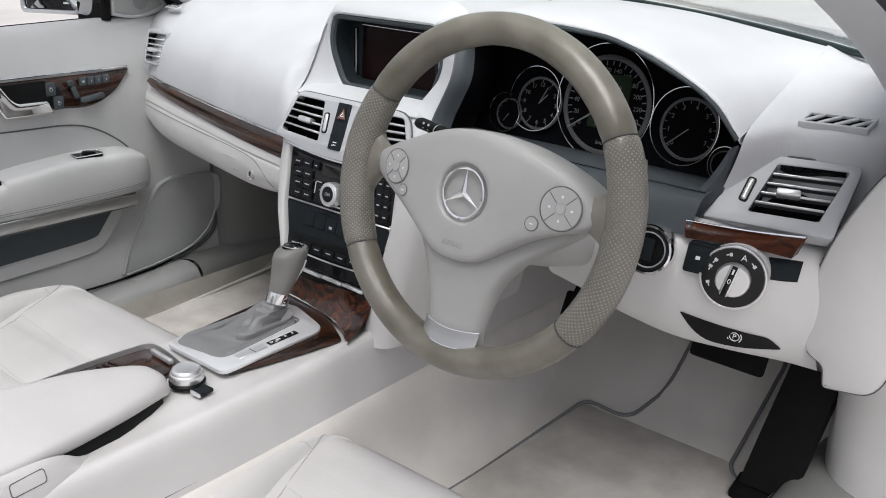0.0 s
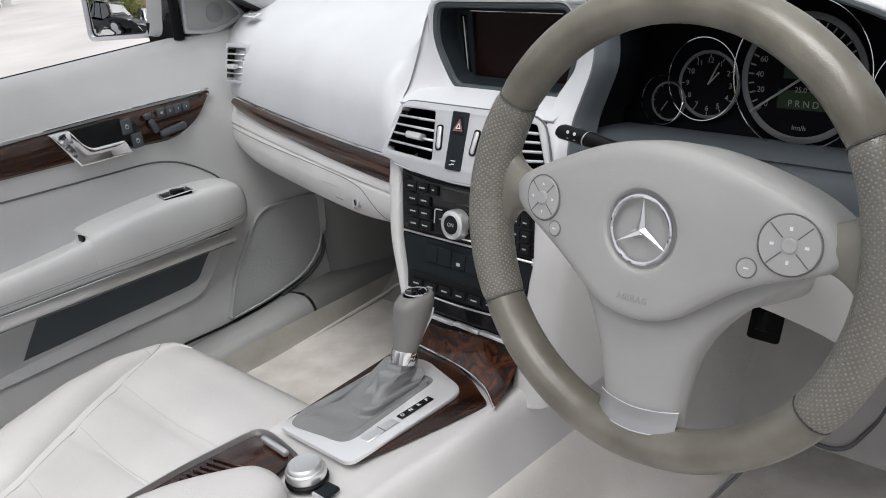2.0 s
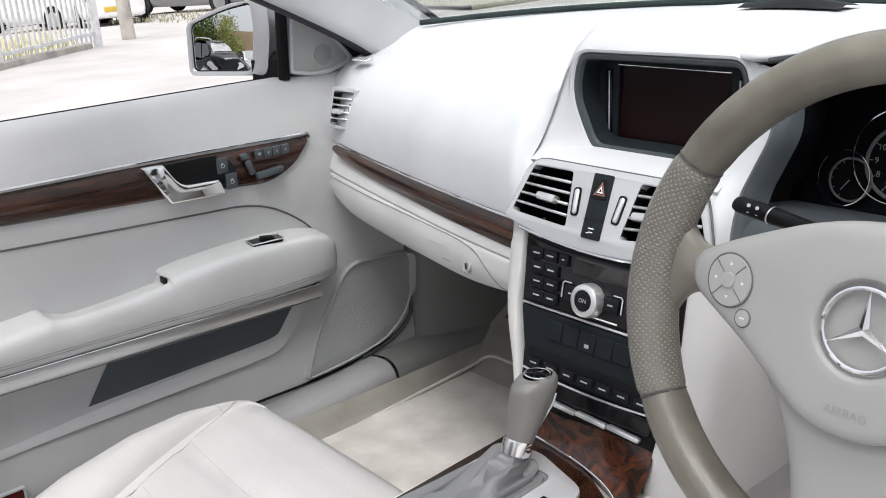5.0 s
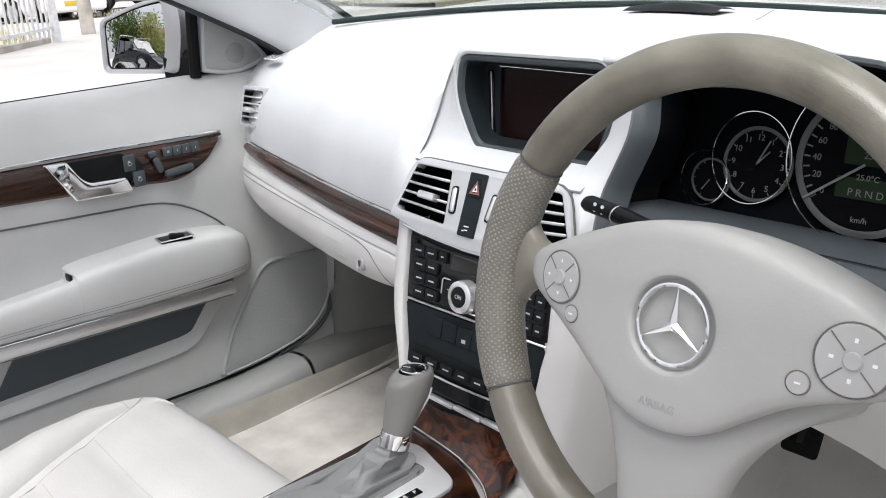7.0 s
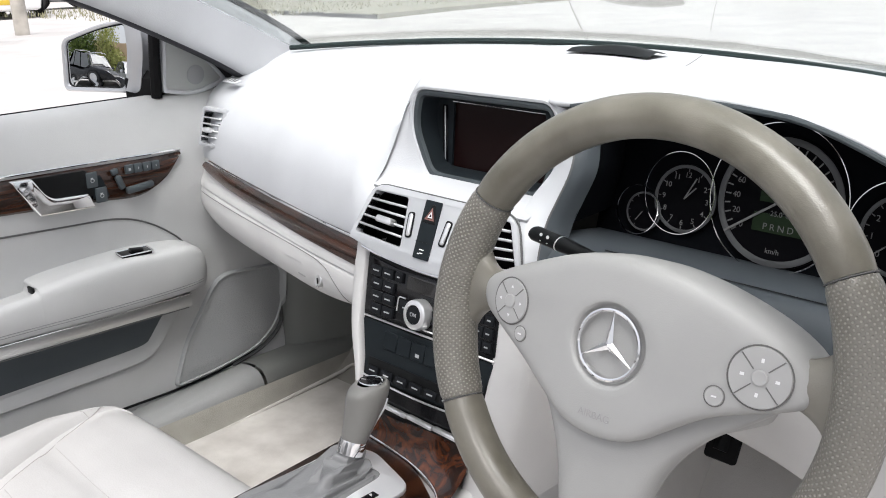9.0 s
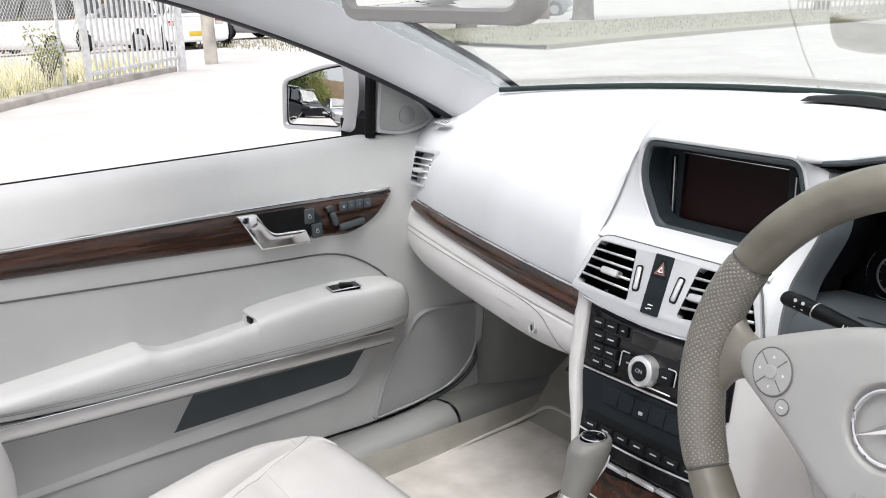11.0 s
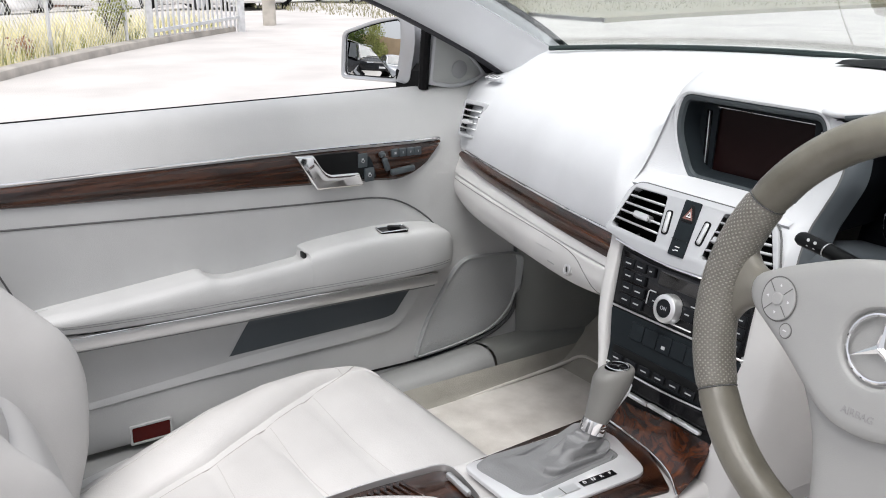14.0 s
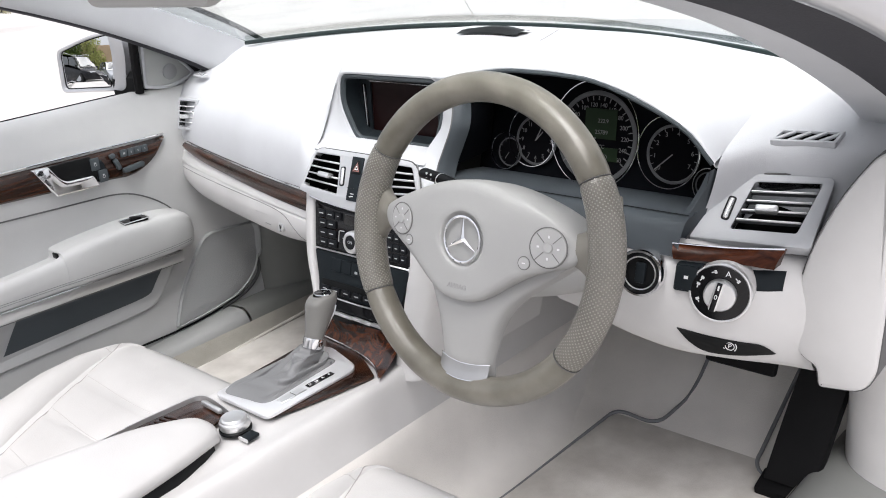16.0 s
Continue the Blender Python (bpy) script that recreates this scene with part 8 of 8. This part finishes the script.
vehicle("hatchback", "white hatchback parked beyond the street trees", "car", (-47.0, 33.0), 60, CARWHITE, (4.0, 1.7, 1.5), 0.95, HATCH)

# walls and houses
wall_m = Matrix.Translation((-40.0, 19.5, -0.4)) @ Matrix.Rotation(radians(62), 4, "Z")
yard_wall = part("brick_wall", box(26, 0.35, 3.2, 0.02, m=wall_m), BRICKS)
tagged(yard_wall, "brown brick building wall behind the parked cars", "wall", kind="structure")
wall_m = Matrix.Translation((-3.0, -25.5, 1.0)) @ Matrix.Rotation(radians(-20), 4, "Z")
tagged(part("garden_wall", box(16, 0.3, 3.4, 0.02, m=wall_m), TAN), "tan rendered wall behind the parked cars", "wall", kind="structure")
shrub(-10.8, -20.5, 4.2, 2.2, LEAFGREEN, "large rounded green bush beside the tan wall", 5200, 0.11)
shrub(-8.0, -21.5, 3.8, 1.8, OLIVE, "leafy olive-green bush beside the tan wall", 3600, 0.11)


def house(x, y, turn, label, L=12.0, W=8.0, eaves=2.3, ridge=4.6):
    ob = thing("house", label, "house", on_ground(x, y))
    ob.rotation_euler = (0, 0, radians(turn))
    bm = box(L, W, eaves, 0.0, at=(0, 0, eaves / 2))
    part("wall", bm, BRICKS, ob, smooth=False)
    bm = bmesh.new()
    for s in (-1, 1):
        for k in range(9):
            a, b = k / 9, (k + 1) / 9
            y0, y1 = s * (W / 2 + 0.5) * (1 - a), s * (W / 2 + 0.5) * (1 - b)
            z0, z1 = eaves + (ridge - eaves) * a + 0.05, eaves + (ridge - eaves) * b
            v = [bm.verts.new(q) for q in ((-L / 2 - 0.4, y0, z0), (L / 2 + 0.4, y0, z0), (L / 2 + 0.4, y1, z1), (-L / 2 - 0.4, y1, z1))]
            bm.faces.new(v)
    for s in (-1, 1):
        bm.faces.new([bm.verts.new(q) for q in ((s * L / 2, -W / 2, eaves), (s * L / 2, W / 2, eaves), (s * L / 2, 0, ridge - 0.1))])
    part("roof", bm, TERRACOTTA, ob, "terracotta tiled roof", smooth=False)
    for s in (-1, 1):
        for k in (-0.3, 0.05, 0.33):
            wdw = part("window", box(1.4, 0.10, 1.1, 0.01, at=(k * L, s * W / 2, 1.35)), WHITE, ob, "white framed window", smooth=False)
            part("pane", box(1.2, 0.12, 0.9, 0.0, at=(k * L, s * W / 2, 1.35)), AUTOGLASS, wdw, smooth=False)
    return ob


house(-76.0, 2.0, 80, "brick house with a terracotta tiled roof")
house(-74.0, 24.0, 75, "low brick house behind the parked vans", 11, 8, 2.2, 4.2)
shrub(-40.0, 1.2, 2.0, 1.5, OLIVE, "leafy yellow-green shrub in the yard", 1600, 0.09)
shrub(-42.0, 5.0, 2.1, 1.7, LEAFGREEN, "leafy green shrub in the yard", 1800, 0.09)
shrub(-41.0, 8.0, 1.9, 1.5, OLIVE, "yellow-green shrub behind the parked van", 1500, 0.09)
tree(-52.0, 11.8, 5.5, 2.4, 0.2, OLIVE, "leafy yellow-green tree behind the van")

# across the road ahead: verge, footpath and street trees
rows = []
for x0, y0 in ((-14.3, 13.0), (-15.0, 16.0), (-15.5, 20.0), (-15.9, 25.0), (-16.0, 32.0), (-16, 60.0)):
    rows.append([on_ground(x0 - a, y0 + 0.1 * a, h) for a, h in ((0, -0.02), (0.0, 0.10), (0.15, 0.11), (0.16, 0.09), (3.0, 0.10), (8.0, 0.10), (11.0, 0.09), (11.1, -0.05))])
# Lawn and blade colours are greyed to carry the windscreen's haze.
lawn = part("far_verge", skin(rows), material("hazed_lawn", (0.33, 0.30, 0.23), 0.95, grain=0.6, size=0.03, vary=0.25, patch=0.8, alt=(0.24, 0.24, 0.17)))
tagged(lawn, "grass strip across the road, windscreen haze in its colour", "verge", kind="structure")
spots = [(-16.5 - 9 * random.random(), 9.0 + 30 * random.random()) for _ in range(7000)]
g = part("lawn_grass", blades(spots, [random.uniform(0.05, 0.13) for _ in spots], 0.6, 0.012), material("hazed_grass", (0.36, 0.33, 0.22), 0.9, vary=0.25, patch=0.4, alt=(0.24, 0.25, 0.15), spec=0.1), recalc=False)
tagged(g, "short dry grass on the strip across the road, hazed in colour", "grass", kind="stuff")
tree(-26.0, 19.9, 9, 4.0, 0.36, LEAFGREEN, "mature street tree on the grass strip")
tree(-30.2, 29.6, 10, 4.5, 0.48, LEAFGREEN, "thick-trunked street tree on the grass strip")
tree(-24.0, 38.0, 9, 4.0, 0.35, OLIVE, "street tree further along the grass strip")
low_fence = thing("picket_fence", "low pale timber fence beyond the road", "fence")
for k in range(40):
    x, y, z = on_ground(-20.5 + 0.16 * k, 31.0 + 0.04 * k, 0.35)
    part("picket", box(0.07, 0.02, 0.75, 0.005, at=(x, y, z)), CONCRETE, low_fence, smooth=False)
for h in (0.18, 0.55):
    part("rail", box(6.6, 0.03, 0.06, 0.004, m=Matrix.Translation(on_ground(-17.3, 31.84, h)) @ Matrix.Rotation(math.atan(0.25), 4, "Z")), CONCRETE, low_fence, smooth=False)

# the bonnet, the cowl and the wipers
bonnet = thing("bonnet", "silver painted bonnet with a dark cowl", "bonnet")
st = []
for x in (-0.78, -0.70, -0.50, -0.25, 0, 0.25, 0.50, 0.70, 0.78):
    e = (abs(x) / 0.78) ** 2
    st.append([(x, 0.80 - 0.10 * e, 0.900 - 0.05 * e), (x, 0.82 - 0.10 * e, 0.912 - 0.05 * e), (x, 1.0, 0.900 - 0.06 * e), (x, 1.3, 0.865 - 0.08 * e), (x, 1.6, 0.80 - 0.10 * e), (x, 1.72, 0.72 - 0.10 * e), (x, 1.76, 0.55)])
part("hood", loft(st, 2, 3, 0.01), BODY, bonnet)
st = [[(x, glass_y(x) + 0.014, glass_z(x) - 0.040), (x, glass_y(x) + 0.06, glass_z(x) - 0.070), (x, 0.83 - 0.10 * (abs(x) / 0.78) ** 2, 0.880 - 0.05 * (abs(x) / 0.78) ** 2)] for x in (-0.66, -0.4, 0, 0.4, 0.66)]
part("cowl", loft(st, 1, 4), DARKGREY, bonnet, "dark plastic cowl under the wipers")
for x0, x1, dy in ((0.60, -0.02, 0.0), (0.02, -0.58, 0.02)):
    wiper = thing("wiper", "black wiper resting at the windscreen's foot", "wiper", group="wipers")
    pts = []
    for k in np.linspace(0, 1, 7):
        x = x0 + (x1 - x0) * k
        pts.append((x, glass_y(x) + 0.040 - 0.012 * k + dy, glass_z(x) - 0.062 + 0.004 * k))
    part("arm", sweep(pts, 0.0045, 6, n=3), BLACK, wiper)
    part("blade", sweep([(p[0], p[1] - 0.006, p[2] + 0.001) for p in pts[1:]], 0.0035, 6, n=3), RUBBER, wiper)
